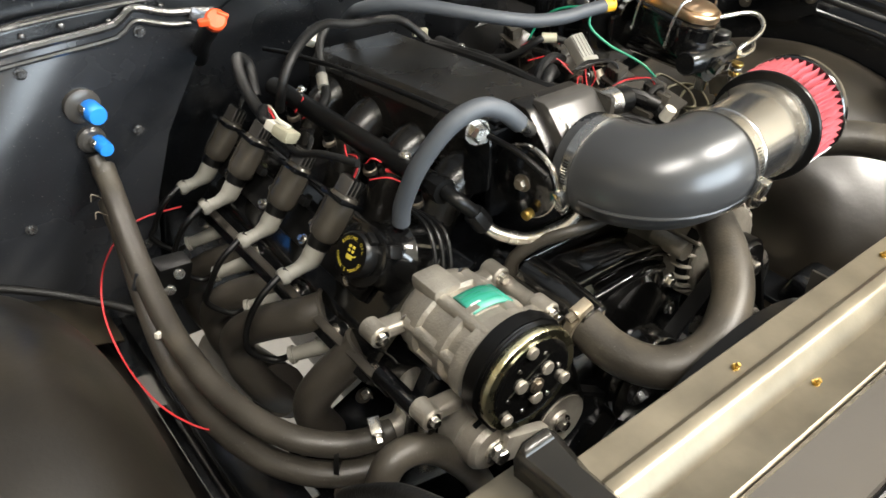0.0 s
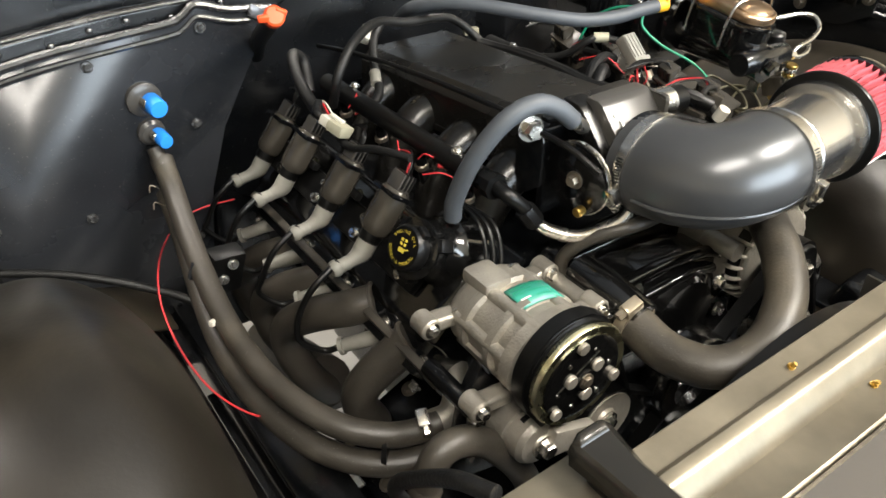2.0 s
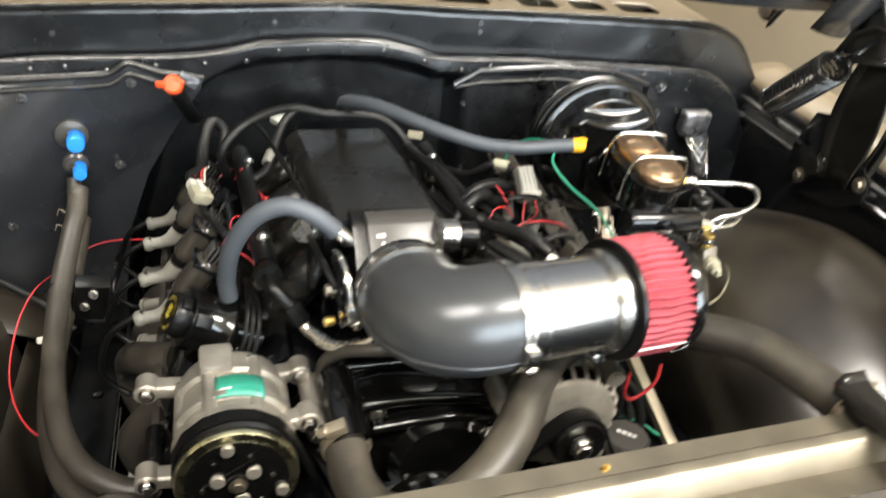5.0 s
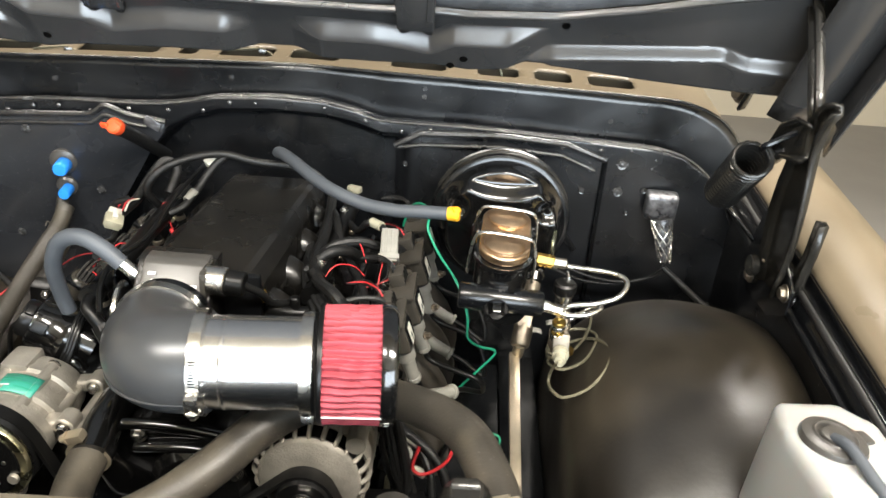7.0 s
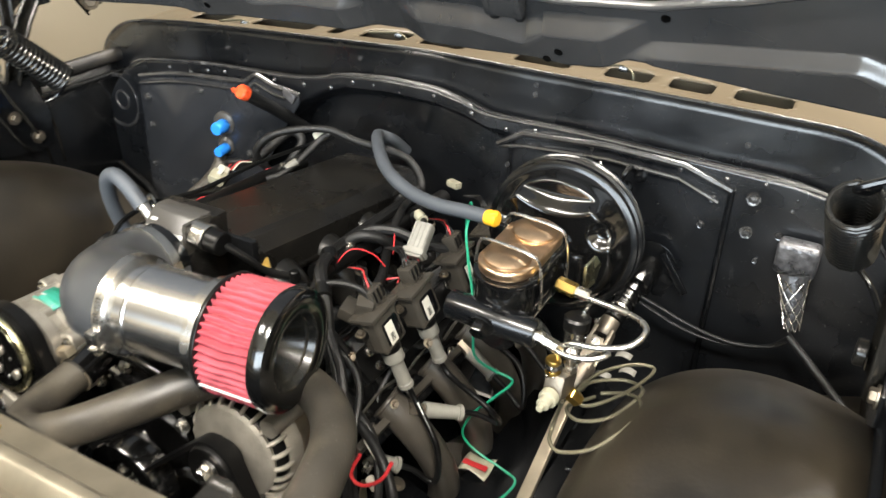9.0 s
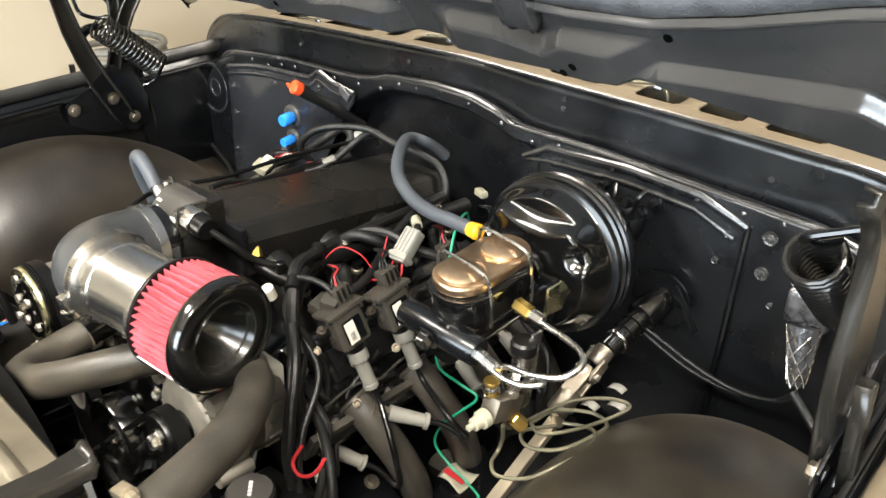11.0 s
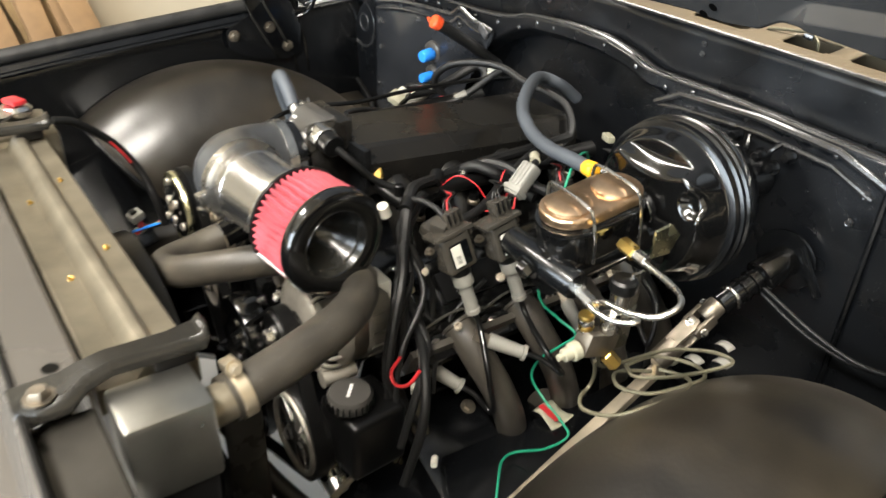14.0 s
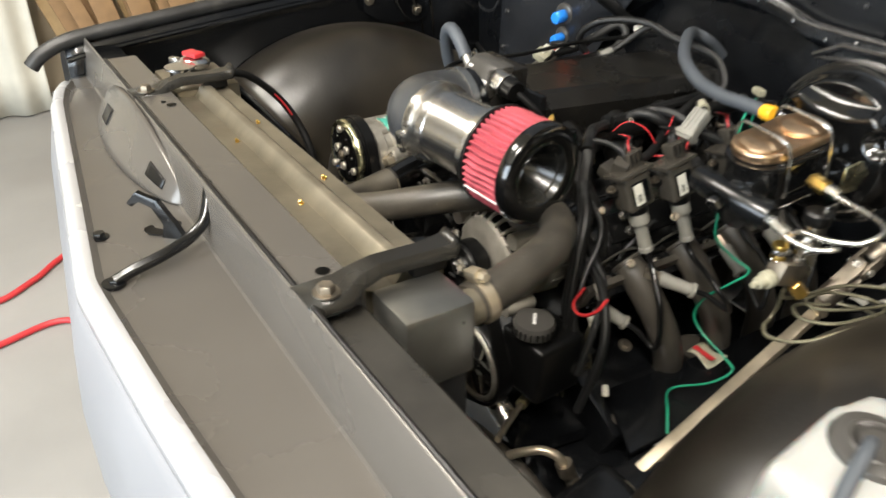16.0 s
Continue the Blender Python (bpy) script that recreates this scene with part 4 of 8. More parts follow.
for s, y in spots[1:]:
    twin = straight if (s, y) == (1, RIGHT_Y[0]) else copy_thing(coil if s < 0 else straight, coil_pose(s, y))
    if (s, y) == (1, RIGHT_Y[0]):
        ORG[twin.name] = Vector()
        tag = part("sticker", Geo().box((0.0006, 0.015, 0.030), pose(0.0206, -0.006, 0.026)), WHITE, twin, "small white barcode sticker")
        ORG[tag.name] = Vector()
        for i in range(5):
            part("barcode_bar", Geo().box((0.0004, 0.007, 0.0008 + 0.0004 * (i % 2)), pose(0.0211, -0.006, 0.016 + 0.0024 * i)), PLASTIC, tag)

# exhaust headers, plugs and their leads
for s, ys in ((-1, (0.585, 0.668, 0.780, 0.892)), (1, (0.622, 0.734, 0.846, 0.958))):
    header = thing("exhaust_header", (X0 + s * 0.3, 0.78, 0.75), "matt dark grey coated exhaust header pipes", "exhaust header", "exhaust headers")
    part("header_flange", Geo().box((0.011, 0.47, 0.052), pose(X0 + s * 0.266, 0.765, 0.835, 0, s * 26, 0), 0.003), PIPE, header)
    for k, y in enumerate(ys):
        if s < 0:
            r, low, inb = (0.0 if k == 0 else 0.095), (0.0, 0.0, 0.030, 0.045)[k], (0.0, 0.0, 0.014, 0.022)[k]
            way = [(-0.296, y, 0.852), (-0.322, y + 0.008 + 0.10 * r, 0.842), (-0.348, y + 0.022 + 0.42 * r, 0.815), (-0.364, y + 0.034 + 0.85 * r, 0.772), (-0.368, y + 0.042 + r, 0.735), (-0.362, y + 0.040 + r, 0.690), (-0.340, y + 0.030 + r, 0.640), (-0.30, y + 0.05 + r, 0.570)]
        else:
            way = [(0.220, y - 0.004, 0.866), (0.240, y, 0.852), (0.262, y + 0.010, 0.822), (0.276, y + 0.026, 0.785), (0.284, y + 0.042, 0.745), (0.282, y + 0.060, 0.700), (0.268, y + 0.085, 0.640), (0.25, y + 0.12, 0.570)]
        if s < 0 and k == 0:
            way = [(-0.296, y, 0.850), (-0.316, y + 0.010, 0.826), (-0.336, y + 0.024, 0.798), (-0.350, y + 0.036, 0.766), (-0.348, y + 0.044, 0.730), (-0.330, y + 0.052, 0.690), (-0.305, y + 0.065, 0.630), (-0.29, y + 0.09, 0.570)]
        if s < 0:
            way = [(x + inb, yy, z - low) for x, yy, z in way]
        part("pipe", Geo().tube(way, 0.0235, 22, 6), PIPE, header)
        part("weld_bead", Geo().lathe([(0.0225, -0.003), (0.0262, -0.001), (0.0262, 0.002), (0.0225, 0.004)], aim(way[0], Vector(way[1]) - Vector(way[0])), 22, False), PIPE, header)
    part("collector", Geo().tube([(X0 + s * 0.28, 0.80, 0.62), (X0 + s * 0.27, 0.95, 0.55), (X0 + s * 0.26, 1.1, 0.48)], 0.042, 18), PIPE, header)
    for y in [ys[0] - 0.044] + [(a + b) / 2 for a, b in zip(ys, ys[1:])]:
        part("flange_bolt", hexbolt((X0 + s * 0.268, y, 0.850), (s * 0.9, 0, 0.42), 0.0065, 0.010), STEEL, header)
    part("gasket_edge", Geo().grid(lambda y, v: (X0 + s * (0.250 + 0.003 * v), y, 0.862 + 0.0035 * math.sin(110 * y) + 0.006 * v), lin(0.52, 1.0, 70), lin(0, 1, 3)), SATIN, header, "thin crimped gasket edge", thick=0.0015)
PLUGS = {-1: [((-0.346, 0.678, 0.795), (-0.296, 0.640, 0.818)), ((-0.348, 0.797, 0.795), (-0.300, 0.765, 0.816)), ((-0.350, 0.895, 0.795), (-0.300, 0.865, 0.816)), ((-0.350, 0.992, 0.795), (-0.300, 0.965, 0.816))],
         1: [((0.246, 0.612, 0.772), (0.212, 0.582, 0.795)), ((0.307, 0.674, 0.847), (0.270, 0.636, 0.862)), ((0.300, 0.790, 0.835), (0.255, 0.80, 0.855)), ((0.300, 0.895, 0.835), (0.255, 0.905, 0.855))]}
for s, ys in ((-1, LEFT_Y), (1, RIGHT_Y)):
    for k, y in enumerate(ys):
        lead = thing("spark_plug_lead", (X0 + s * 0.3, y, 0.85), "black spark plug lead with pale grey plug boot", "plug lead", "spark plug leads")
        b = coil_pose(s, y) @ (BENT_END if s < 0 else STRAIGHT_END)
        q, p = Vector(PLUGS[s][k][0]), Vector(PLUGS[s][k][1])
        d = (q - p).normalized()
        if s < 0:
            mid = [b + Vector((0.010, 0, 0.010)), b + Vector((-0.028, -0.002, -0.014)), b + Vector((-0.046, 0.008, -0.055)), q + Vector((-0.044, 0.022, 0.016)), q + d * 0.022 + Vector((0, 0.002, -0.002)), q - d * 0.004]
        else:
            mid = [b + Vector((-0.002, -0.002, 0.010)), b + Vector((0.012, 0.004, -0.022)), b.lerp(q, 0.5) + Vector((0.058, -0.006, -0.006)), q + d * 0.052 + Vector((0.010, -0.006, -0.004)), q + d * 0.022, q - d * 0.004]
        wl = part("lead", Geo().tube(mid, 0.0042, 10, 7), PLASTIC, lead)
        if s > 0 and k == 0:
            for i in range(6):
                u = 0.10 + 0.14 * i
                c = Vector(mid[1]).lerp(Vector(mid[2]), u) + Vector((0.0035, -0.0025, 0.003))
                part("print_bar", Geo().box((0.0016, 0.0022, 0.0085), aim(c, Vector(mid[2]) - Vector(mid[1])), 0.0004), INK, wl)
        part("plug_boot", Geo().tube([q, q.lerp(p, 0.5), p], lambda u: 0.0088 + 0.0024 * u, 14), BOOT, lead, "pale grey plug boot")
        part("boot_rim", Geo().lathe([(0.008, 0), (0.0118, 0.001), (0.0118, 0.006), (0.008, 0.007)], aim(q - d * 0.006, d), 16), BOOT, lead)
        part("plug_shell", Geo().tube([p, p - d * 0.022], 0.0085, 6), DARKSTEEL, lead)
# intake manifold
manifold = thing("intake_manifold", (X0, 0.75, 1.0), "black coated intake manifold with long box plenum", "intake manifold")


def plen(y, k):
    t = (y - 0.575) / 0.41
    top = 1.078 - 0.030 * t
    w = 0.070 + 0.006 * t
    pr = [(-w - 0.012, top - 0.070), (-w - 0.010, top - 0.016), (-w + 0.002, top - 0.004), (-w + 0.010, top), (w - 0.010, top), (w - 0.002, top - 0.004), (w + 0.012, top - 0.024), (w + 0.016, top - 0.070), (w, top - 0.085), (-w, top - 0.085)]
    return (X0 + 0.004 + pr[k][0], y, pr[k][1])


g = Geo()
ys = lin(0.575, 0.985, 16)
g.grid(plen, ys, range(10))
k0 = len(g.v)
for i in range(15):
    g.f.append((i * 10 + 9, (i + 1) * 10 + 9, (i + 1) * 10, i * 10))
g.f += [tuple(range(10)), tuple(reversed(range(150, 160)))]
part("plenum", g, PLENUM, manifold, sharp=25)
part("plenum_lip", Geo().box((0.176, 0.372, 0.006), pose(X0 + 0.006, 0.772, 1.000, -4.3), 0.002), PLENUM, manifold)
for s in (-1, 1):
    for k in range(4):
        y = 0.625 + 0.098 * k
        part("runner", Geo().tube([(X0 + s * 0.05, y, 1.005), (X0 + s * 0.085, y, 1.0), (X0 + s * 0.118, y, 0.965), (X0 + s * 0.135, y, 0.915)], lambda u: 0.030 - 0.004 * u, 16), PLENUM, manifold)
        part("injector", Geo().tube([(X0 + s * 0.150, y, 1.000), (X0 + s * 0.140, y, 0.955)], 0.0075, 10), PLASTIC, manifold)
        part("injector_ring", cyl((X0 + s * 0.149, y, 0.990), (-s * 0.2, 0, -1), 0.0095, 0.008, 14), DARKSTEEL, manifold)
    part("manifold_flange", Geo().box((0.05, 0.46, 0.016), pose(X0 + s * 0.14, 0.775, 0.915, 0, s * 30, 0), 0.004), GLOSS, manifold)
part("front_plate", Geo().box((0.17, 0.012, 0.11), pose(X0 + 0.004, 0.575, 1.022), 0.003), GLOSS, manifold)
part("plenum_stud", Geo().box((0.028, 0.014, 0.006), pose(-0.098, 0.585, 1.082), 0.002), GLOSS, manifold)

for s in (-1, 1):
    rail = thing("fuel_rail", (X0 + s * 0.145, 0.77, 1.02), "black anodised tube fuel rail beside the plenum", "fuel rail", "fuel rails")
    x = X0 + s * 0.142
    y0 = 0.605 if s < 0 else 0.655
    part("rail_tube", Geo().tube([(x, y0, 1.020), (x - (0.010 if s < 0 else -0.005), 0.965, 1.018)], 0.0135, 18), PLASTIC, rail)
    part("end_fitting", Geo().lathe([(0, 0), (0.012, 0), (0.0125, 0.012), (0.016, 0.014), (0.016, 0.026), (0, 0.026)], aim((x, y0, 1.020), (0, -1, 0)), 8), PLASTIC, rail)
    bolts([(x, y0 + 0.05, 1.034), (x, 0.90, 1.032)], (0, 0, 1), STEEL, rail, 0.005, 0.005)

# throttle body
tb = thing("throttle_body", (X0 - 0.005, 0.52, 1.04), "black throttle body with engraved face block and linkage wheel", "throttle body")
C = Vector((-0.042, 0.50, 1.05))
block = [(0.508, 1.045), (0.508, 1.064), (0.545, 1.102), (0.552, 1.107), (0.578, 1.108), (0.578, 1.0), (0.51, 1.0)]
part("housing", Geo().prism([(y, z) for y, z in block], 0.096, Matrix(((0, 0, 1, -0.094), (1, 0, 0, 0), (0, 1, 0, 0), (0, 0, 0, 1))), 0.004), PLENUM, tb)
face = part("face_block", Geo().prism([(0.487, 1.064), (0.531, 1.110), (0.538, 1.113), (0.556, 1.113), (0.556, 1.062)], 0.077, Matrix(((0, 0, 1, -0.080), (1, 0, 0, 0), (0, 1, 0, 0), (0, 0, 0, 1))), 0.003), FRONT, tb)
fm = Matrix.Translation((-0.042, 0.5090, 1.0872)) @ pose(0, 0, 0, 46.3, 0, 0) @ Matrix.Diagonal((0.95, 1.3, 1, 1))
for x, y, w, h in ((-0.026, 0.013, 0.010, 0.0030), (-0.024, 0.004, 0.004, 0.007), (-0.017, 0.001, 0.007, 0.0032), (-0.009, 0.001, 0.006, 0.0032), (-0.001, 0.001, 0.007, 0.0032), (0.008, 0.001, 0.006, 0.0032), (-0.004, -0.003, 0.046, 0.0010), (0.019, 0.002, 0.005, 0.0045), (0.025, 0.002, 0.004, 0.0045), (0.031, 0.002, 0.005, 0.0045)):
    part("logo_bar", Geo().box((w, h, 0.0012), fm @ pose(x, y, 0.0012)), INK, face)
part("bore_ring", Geo().lathe([(0.050, 0), (0.054, 0.002), (0.054, 0.03), (0.050, 0.03)], aim(C + Vector((0, 0.006, 0)), (0, -1, 0)), 40), GLOSS, tb)
part("idle_motor", cyl((-0.004, 0.526, 1.094), (1, 0, -0.05), 0.018, 0.026), STEEL, tb, "zinc-plated idle motor")
part("idle_flange", Geo().box((0.006, 0.046, 0.042), pose(-0.002, 0.530, 1.090), 0.006), SATIN, tb)
part("idle_plug", cyl((0.022, 0.526, 1.093), (1, 0, -0.1), 0.0155, 0.022), PLASTIC, tb)
part("idle_wire", Geo().tube([(0.040, 0.530, 1.088), (0.056, 0.550, 1.066), (0.062, 0.580, 1.035), (0.080, 0.62, 1.015)], 0.005, 10), LOOM, tb)
wheel = part("throttle_wheel", Geo().lathe([(0.0, 0.0), (0.038, 0), (0.042, 0.003), (0.042, 0.005), (0.039, 0.007), (0.042, 0.009), (0.042, 0.011), (0.038, 0.013), (0, 0.013)], aim((-0.104, 0.525, 1.035), (-1, -0.15, 0)), 36), ENAMEL, tb)
part("wheel_rim", Geo().lathe([(0.041, 0.004), (0.0435, 0.005), (0.0435, 0.009), (0.041, 0.010)], aim((-0.104, 0.525, 1.035), (-1, -0.15, 0)), 36), STEEL, tb)
part("shaft_nut", hexbolt((-0.118, 0.523, 1.035), (-1, -0.15, 0), 0.007, 0.008), DARKSTEEL, tb)
part("wheel_stop", cyl((-0.117, 0.507, 1.005), (-1, -0.2, 0), 0.006, 0.012), BRASS, tb)
part("cable_bracket", Geo().prism([(0.560, 1.015), (0.600, 0.985), (0.605, 1.05), (0.590, 1.088), (0.570, 1.092), (0.558, 1.07)], 0.004, Matrix(((0, 0, 1, -0.136), (1, 0, 0, 0), (0, 1, 0, 0), (0, 0, 0, 1))), 0.001), GLOSS, tb)
part("cable_nut", hexbolt((-0.140, 0.576, 1.082), (-0.3, -1, 0.1), 0.010, 0.016), STEEL, tb)
part("throttle_cable", Geo().tube([(-0.120, 0.485, 1.060), (-0.132, 0.52, 1.078), (-0.138, 0.575, 1.083), (-0.13, 0.66, 1.078), (-0.145, 0.80, 1.075), (-0.16, 0.95, 1.062), (-0.17, 1.03, 1.05)], 0.0036, 8, 8), PLASTIC, tb)

# intake elbow, tube and filter
elbow = thing("intake_elbow", (0, 0.43, 1.06), "smooth gunmetal intake elbow between throttle and tube", "intake elbow")
EL = [(-0.043, 0.500, 1.048), (-0.043, 0.472, 1.050), (-0.038, 0.440, 1.054), (-0.022, 0.413, 1.059), (0.004, 0.399, 1.064), (0.040, 0.398, 1.068)]
part("elbow", Geo().tube(EL, 0.0555, 44, 8), ELBOW, elbow)
part("seam", Geo().tube([Vector(p) + Vector(o) for p, o in zip(EL[1:], ((-0.052, -0.012, -0.018), (-0.050, -0.018, -0.020), (-0.038, -0.036, -0.020), (-0.018, -0.048, -0.021), (0, -0.051, -0.021)))], 0.0022, 8, 8), ELBOW, elbow)
A, B = Vector((0.030, 0.397, 1.067)), Vector((0.245, 0.425, 1.064))
D = (B - A).normalized()
tube = thing("intake_tube", A, "polished aluminium intake tube joining elbow and filter", "intake tube")
part("tube_wall", Geo().lathe([(0.048, 0), (0.0505, 0.0), (0.0505, 0.124), (0.048, 0.124)], aim(A, D), 56), POLISH, tube)
for k in (0.030, 0.1185):
    part("rolled_bead", Geo().lathe([(0.0502, -0.0030), (0.0514, -0.0012), (0.0514, 0.0012), (0.0502, 0.0030)], aim(A + D * k, D), 56, False), POLISH, tube)


def clamp(at, way, r, screw, label="stainless worm-drive hose clamp", metal=STEEL):
    c = thing("hose_clamp", at, label, "hose clamp", "hose clamps")
    m = aim(at, way)
    part("band", Geo().lathe([(r, -0.006), (r + 0.0012, -0.0062), (r + 0.0012, 0.0062), (r, 0.006)], m, 48), metal, c)
    sv = Vector(screw).normalized()
    w = Vector(way).normalized()
    sv = (sv - w * sv.dot(w)).normalized()
    p = Vector(at) + sv * (r + 0.006)
    tg = w.cross(sv)
    part("screw_housing", Geo().box((0.014, 0.011, 0.022), aim(p, tg, sv), 0.002), metal, c)
    part("screw", hexbolt(p + tg * 0.010, tg, 0.0055, 0.010), metal, c)
    for i in range(9):
        q = w.cross(sv)
        a = 0.30 + i * 0.055
        u = sv * math.cos(a) - q * math.sin(a)
        part("slot", Geo().box((0.007, 0.0014, 0.0008), aim(Vector(at) + u * (r + 0.0014), u, w.cross(u))), PLASTIC, c)
    return c


clamp((-0.043, 0.481, 1.050), (0, -1, 0.05), 0.0565, (-1, 0, -0.35))
clamp(A + D * 0.004, D, 0.0565, (0, -1, -0.15))
flt = thing("air_filter", B, "red pleated cone air filter with black rubber end cap", "air filter")
F0 = A + D * 0.104
part("rubber_collar", Geo().lathe([(0.0508, 0.012), (0.0545, 0.012), (0.0555, 0.020), (0.0570, 0.022), (0.0655, 0.024), (0.0665, 0.026), (0.0660, 0.029), (0.05, 0.030)], aim(F0, D), 48), PLASTIC, flt)
npl, g = 46, Geo()
fm = aim(F0, D)
vs, us = [], lin(0, 1, 9)
for u in us:
    for j in range(npl * 6):
        a = 2 * math.pi * j / (npl * 6)
        base = 0.0650 + 0.0010 * u
        w = 0.5 + 0.5 * math.cos(a * npl + 1.1 * math.sin(u * 5 + 3 * a) * math.sin(math.pi * u))
        vs.append(fm @ Vector(((base - 0.008 + 0.008 * w) * math.cos(a), (base - 0.008 + 0.008 * w) * math.sin(a), 0.026 + 0.066 * u)))
n = npl * 6
g.add(vs, [(i * n + j, i * n + (j + 1) % n, (i + 1) * n + (j + 1) % n, (i + 1) * n + j) for i in range(8) for j in range(n)])
part("pleated_element", g, RED, flt, sharp=80)
part("end_cap", Geo().lathe([(0.056, 0.082), (0.0655, 0.082), (0.0668, 0.084), (0.0668, 0.094), (0.0650, 0.098), (0.0600, 0.100), (0.046, 0.0995), (0.0425, 0.0985)], fm @ pose(0, 0, 0.008), 64, False), ENAMEL, flt)
part("cap_recess", Geo().lathe([(0.0450, 0.0992), (0.0415, 0.0985), (0.0402, 0.0960), (0.0375, 0.0900), (0.0365, 0.0895), (0.0350, 0.0870), (0.0280, 0.0740), (0.0180, 0.0600), (0.008, 0.0520), (0, 0.0505)], fm @ pose(0, 0, 0.008), 56, False), CONE, flt, "deep glossy cone pressed into the cap")
part("recess_ring", Geo().lathe([(0.0405, 0.0975), (0.0412, 0.0985), (0.0420, 0.0990), (0.0425, 0.0982)], fm @ pose(0, 0, 0.008), 56, False), ENAMEL, flt)
for i in range(7):
    a = radians(-158 + i * 9) + 0.2
    part("print_mark", Geo().box((0.0035, 0.0055, 0.0006), aim(fm @ Vector((0.0668 * math.cos(a), 0.0668 * math.sin(a), 0.0975)), fm.to_3x3() @ Vector((math.cos(a), math.sin(a), 0)), D)), INK, flt)
part("gauze_seam", Geo().tube([fm @ Vector((0.0650 * math.cos(3.55), 0.0650 * math.sin(3.55), 0.027)), fm @ Vector((0.0660 * math.cos(3.55), 0.0660 * math.sin(3.55), 0.092))], 0.001, 6), INK, flt)
clamp(F0 + D * 0.012, D, 0.0556, (-0.2, -0.3, -1))

# ---- front of the engine ----
comp = thing("air_conditioning_compressor", (-0.231, 0.45, 0.86), "cast aluminium air conditioning compressor with black clutch pulley", "compressor")
CC, FW = Vector((-0.231, 0.372, 0.917)), Vector((0, -1, 0))
cm = aim(CC, (0, 1, 0))
wide = cm @ Matrix.Diagonal((1.24, 1, 1, 1))
part("housing", Geo().lathe([(0.042, 0.040), (0.050, 0.043), (0.050, 0.058), (0.044, 0.062), (0.044, 0.074), (0.049, 0.077), (0.049, 0.086), (0.045, 0.089), (0.044, 0.118), (0.0485, 0.121), (0.0485, 0.130), (0.0465, 0.132), (0.0465, 0.146), (0.043, 0.156), (0.034, 0.164), (0.016, 0.166), (0, 0.166)], wide, 40), CAST, comp)
for i in range(7):
    a = 2 * math.pi * i / 7 + 0.25
    part("body_bolt_boss", Geo().tube([wide @ Vector((0.043 * math.cos(a), 0.043 * math.sin(a), 0.046)), wide @ Vector((0.043 * math.cos(a), 0.043 * math.sin(a), 0.140))], 0.0080, 10), CAST, comp)
    part("body_bolt", hexbolt(wide @ Vector((0.043 * math.cos(a), 0.043 * math.sin(a), 0.142)), (0, 1, 0), 0.006, 0.006), STEEL, comp)
for s, z, yy in ((-1, -0.040, (0.432,)), (1, 0.010, (0.440, 0.520)), (-1, 0.006, (0.520,))):
    for y in yy:
        part("mount_ear", Geo().box((0.040 if s < 0 else 0.028, 0.022, 0.016), pose(CC.x + s * (0.066 if s < 0 else 0.062), y, CC.z + z + 0.002, 0, -s * 6, 0), 0.005, 3), CAST, comp)
        part("ear_boss", cyl((CC.x + s * (0.088 if s < 0 else 0.076), y - 0.013, CC.z + z + 0.004), (0, 1, 0), 0.0125, 0.026, 18), CAST, comp)
        part("ear_bolt", hexbolt((CC.x + s * (0.088 if s < 0 else 0.076), y - 0.013, CC.z + z + 0.004), (0, -1, 0), 0.006, 0.007), STEEL, comp)
part("top_boss", Geo().box((0.036, 0.044, 0.018), pose(CC.x - 0.014, 0.512, CC.z + 0.044), 0.006), CAST, comp)
for i in range(9):
    a = radians(18 + i * 18)
    part("casting_rib", Geo().box((0.005, 0.006, 0.030), aim(wide @ Vector((0.0455 * math.cos(a), -0.0455 * math.sin(a), 0.104)), (0, 1, 0), cm.to_3x3() @ Vector((math.cos(a), -math.sin(a), 0))), 0.0015), CAST, comp)
LR = 0.0485
lab = part("label_plate", Geo().grid(lambda u, v: (CC.x + 0.004 + 1.24 * LR * math.sin(u), 0.445 + 0.034 * v - 0.10 * LR * math.sin(u), CC.z + LR * math.cos(u)), lin(-0.34, 0.50, 14), lin(0, 1, 3)), TEAL, comp, "teal printed label", thick=0.0016)
for a0, a1, v, h in ((-0.28, 0.40, 0.86, 0.0012), (-0.28, 0.10, 0.70, 0.0014), (-0.30, 0.45, 0.55, 0.0012), (-0.26, -0.06, 0.30, 0.0026), (0.04, 0.40, 0.28, 0.0014)):
    part("print_bar", Geo().grid(lambda u, w: (CC.x + 0.004 + 1.24 * (LR + 0.0012) * math.sin(u), 0.445 + 0.034 * v + h * w - 0.10 * LR * math.sin(u), CC.z + (LR + 0.0012) * math.cos(u)), lin(a0, a1, 8), lin(0, 1, 2)), INK if h > 0.0015 else GREENW, lab)
part("pulley", Geo().lathe([(0.050, 0.006), (0.0575, 0.006), (0.0600, 0.009), (0.0600, 0.012)] + [q for i in range(6) for q in ((0.0600, 0.0125 + i * 0.0038), (0.0575, 0.0144 + i * 0.0038), (0.0600, 0.0163 + i * 0.0038))] + [(0.0605, 0.038), (0.050, 0.040)], cm, 48), PLASTIC, comp)
part("pulley_rim", Geo().lathe([(0.0505, 0.0035), (0.0585, 0.0035), (0.0600, 0.006), (0.0600, 0.0125), (0.0560, 0.0125)], cm, 48), ZINC, comp, "yellow zinc-plated front rim")
hub = part("clutch_plate", Geo().lathe([(0, -0.004), (0.012, -0.004), (0.013, 0.0), (0.044, 0.0), (0.0495, 0.002), (0.0495, 0.006), (0, 0.008)], cm, 44), ENAMEL, comp)
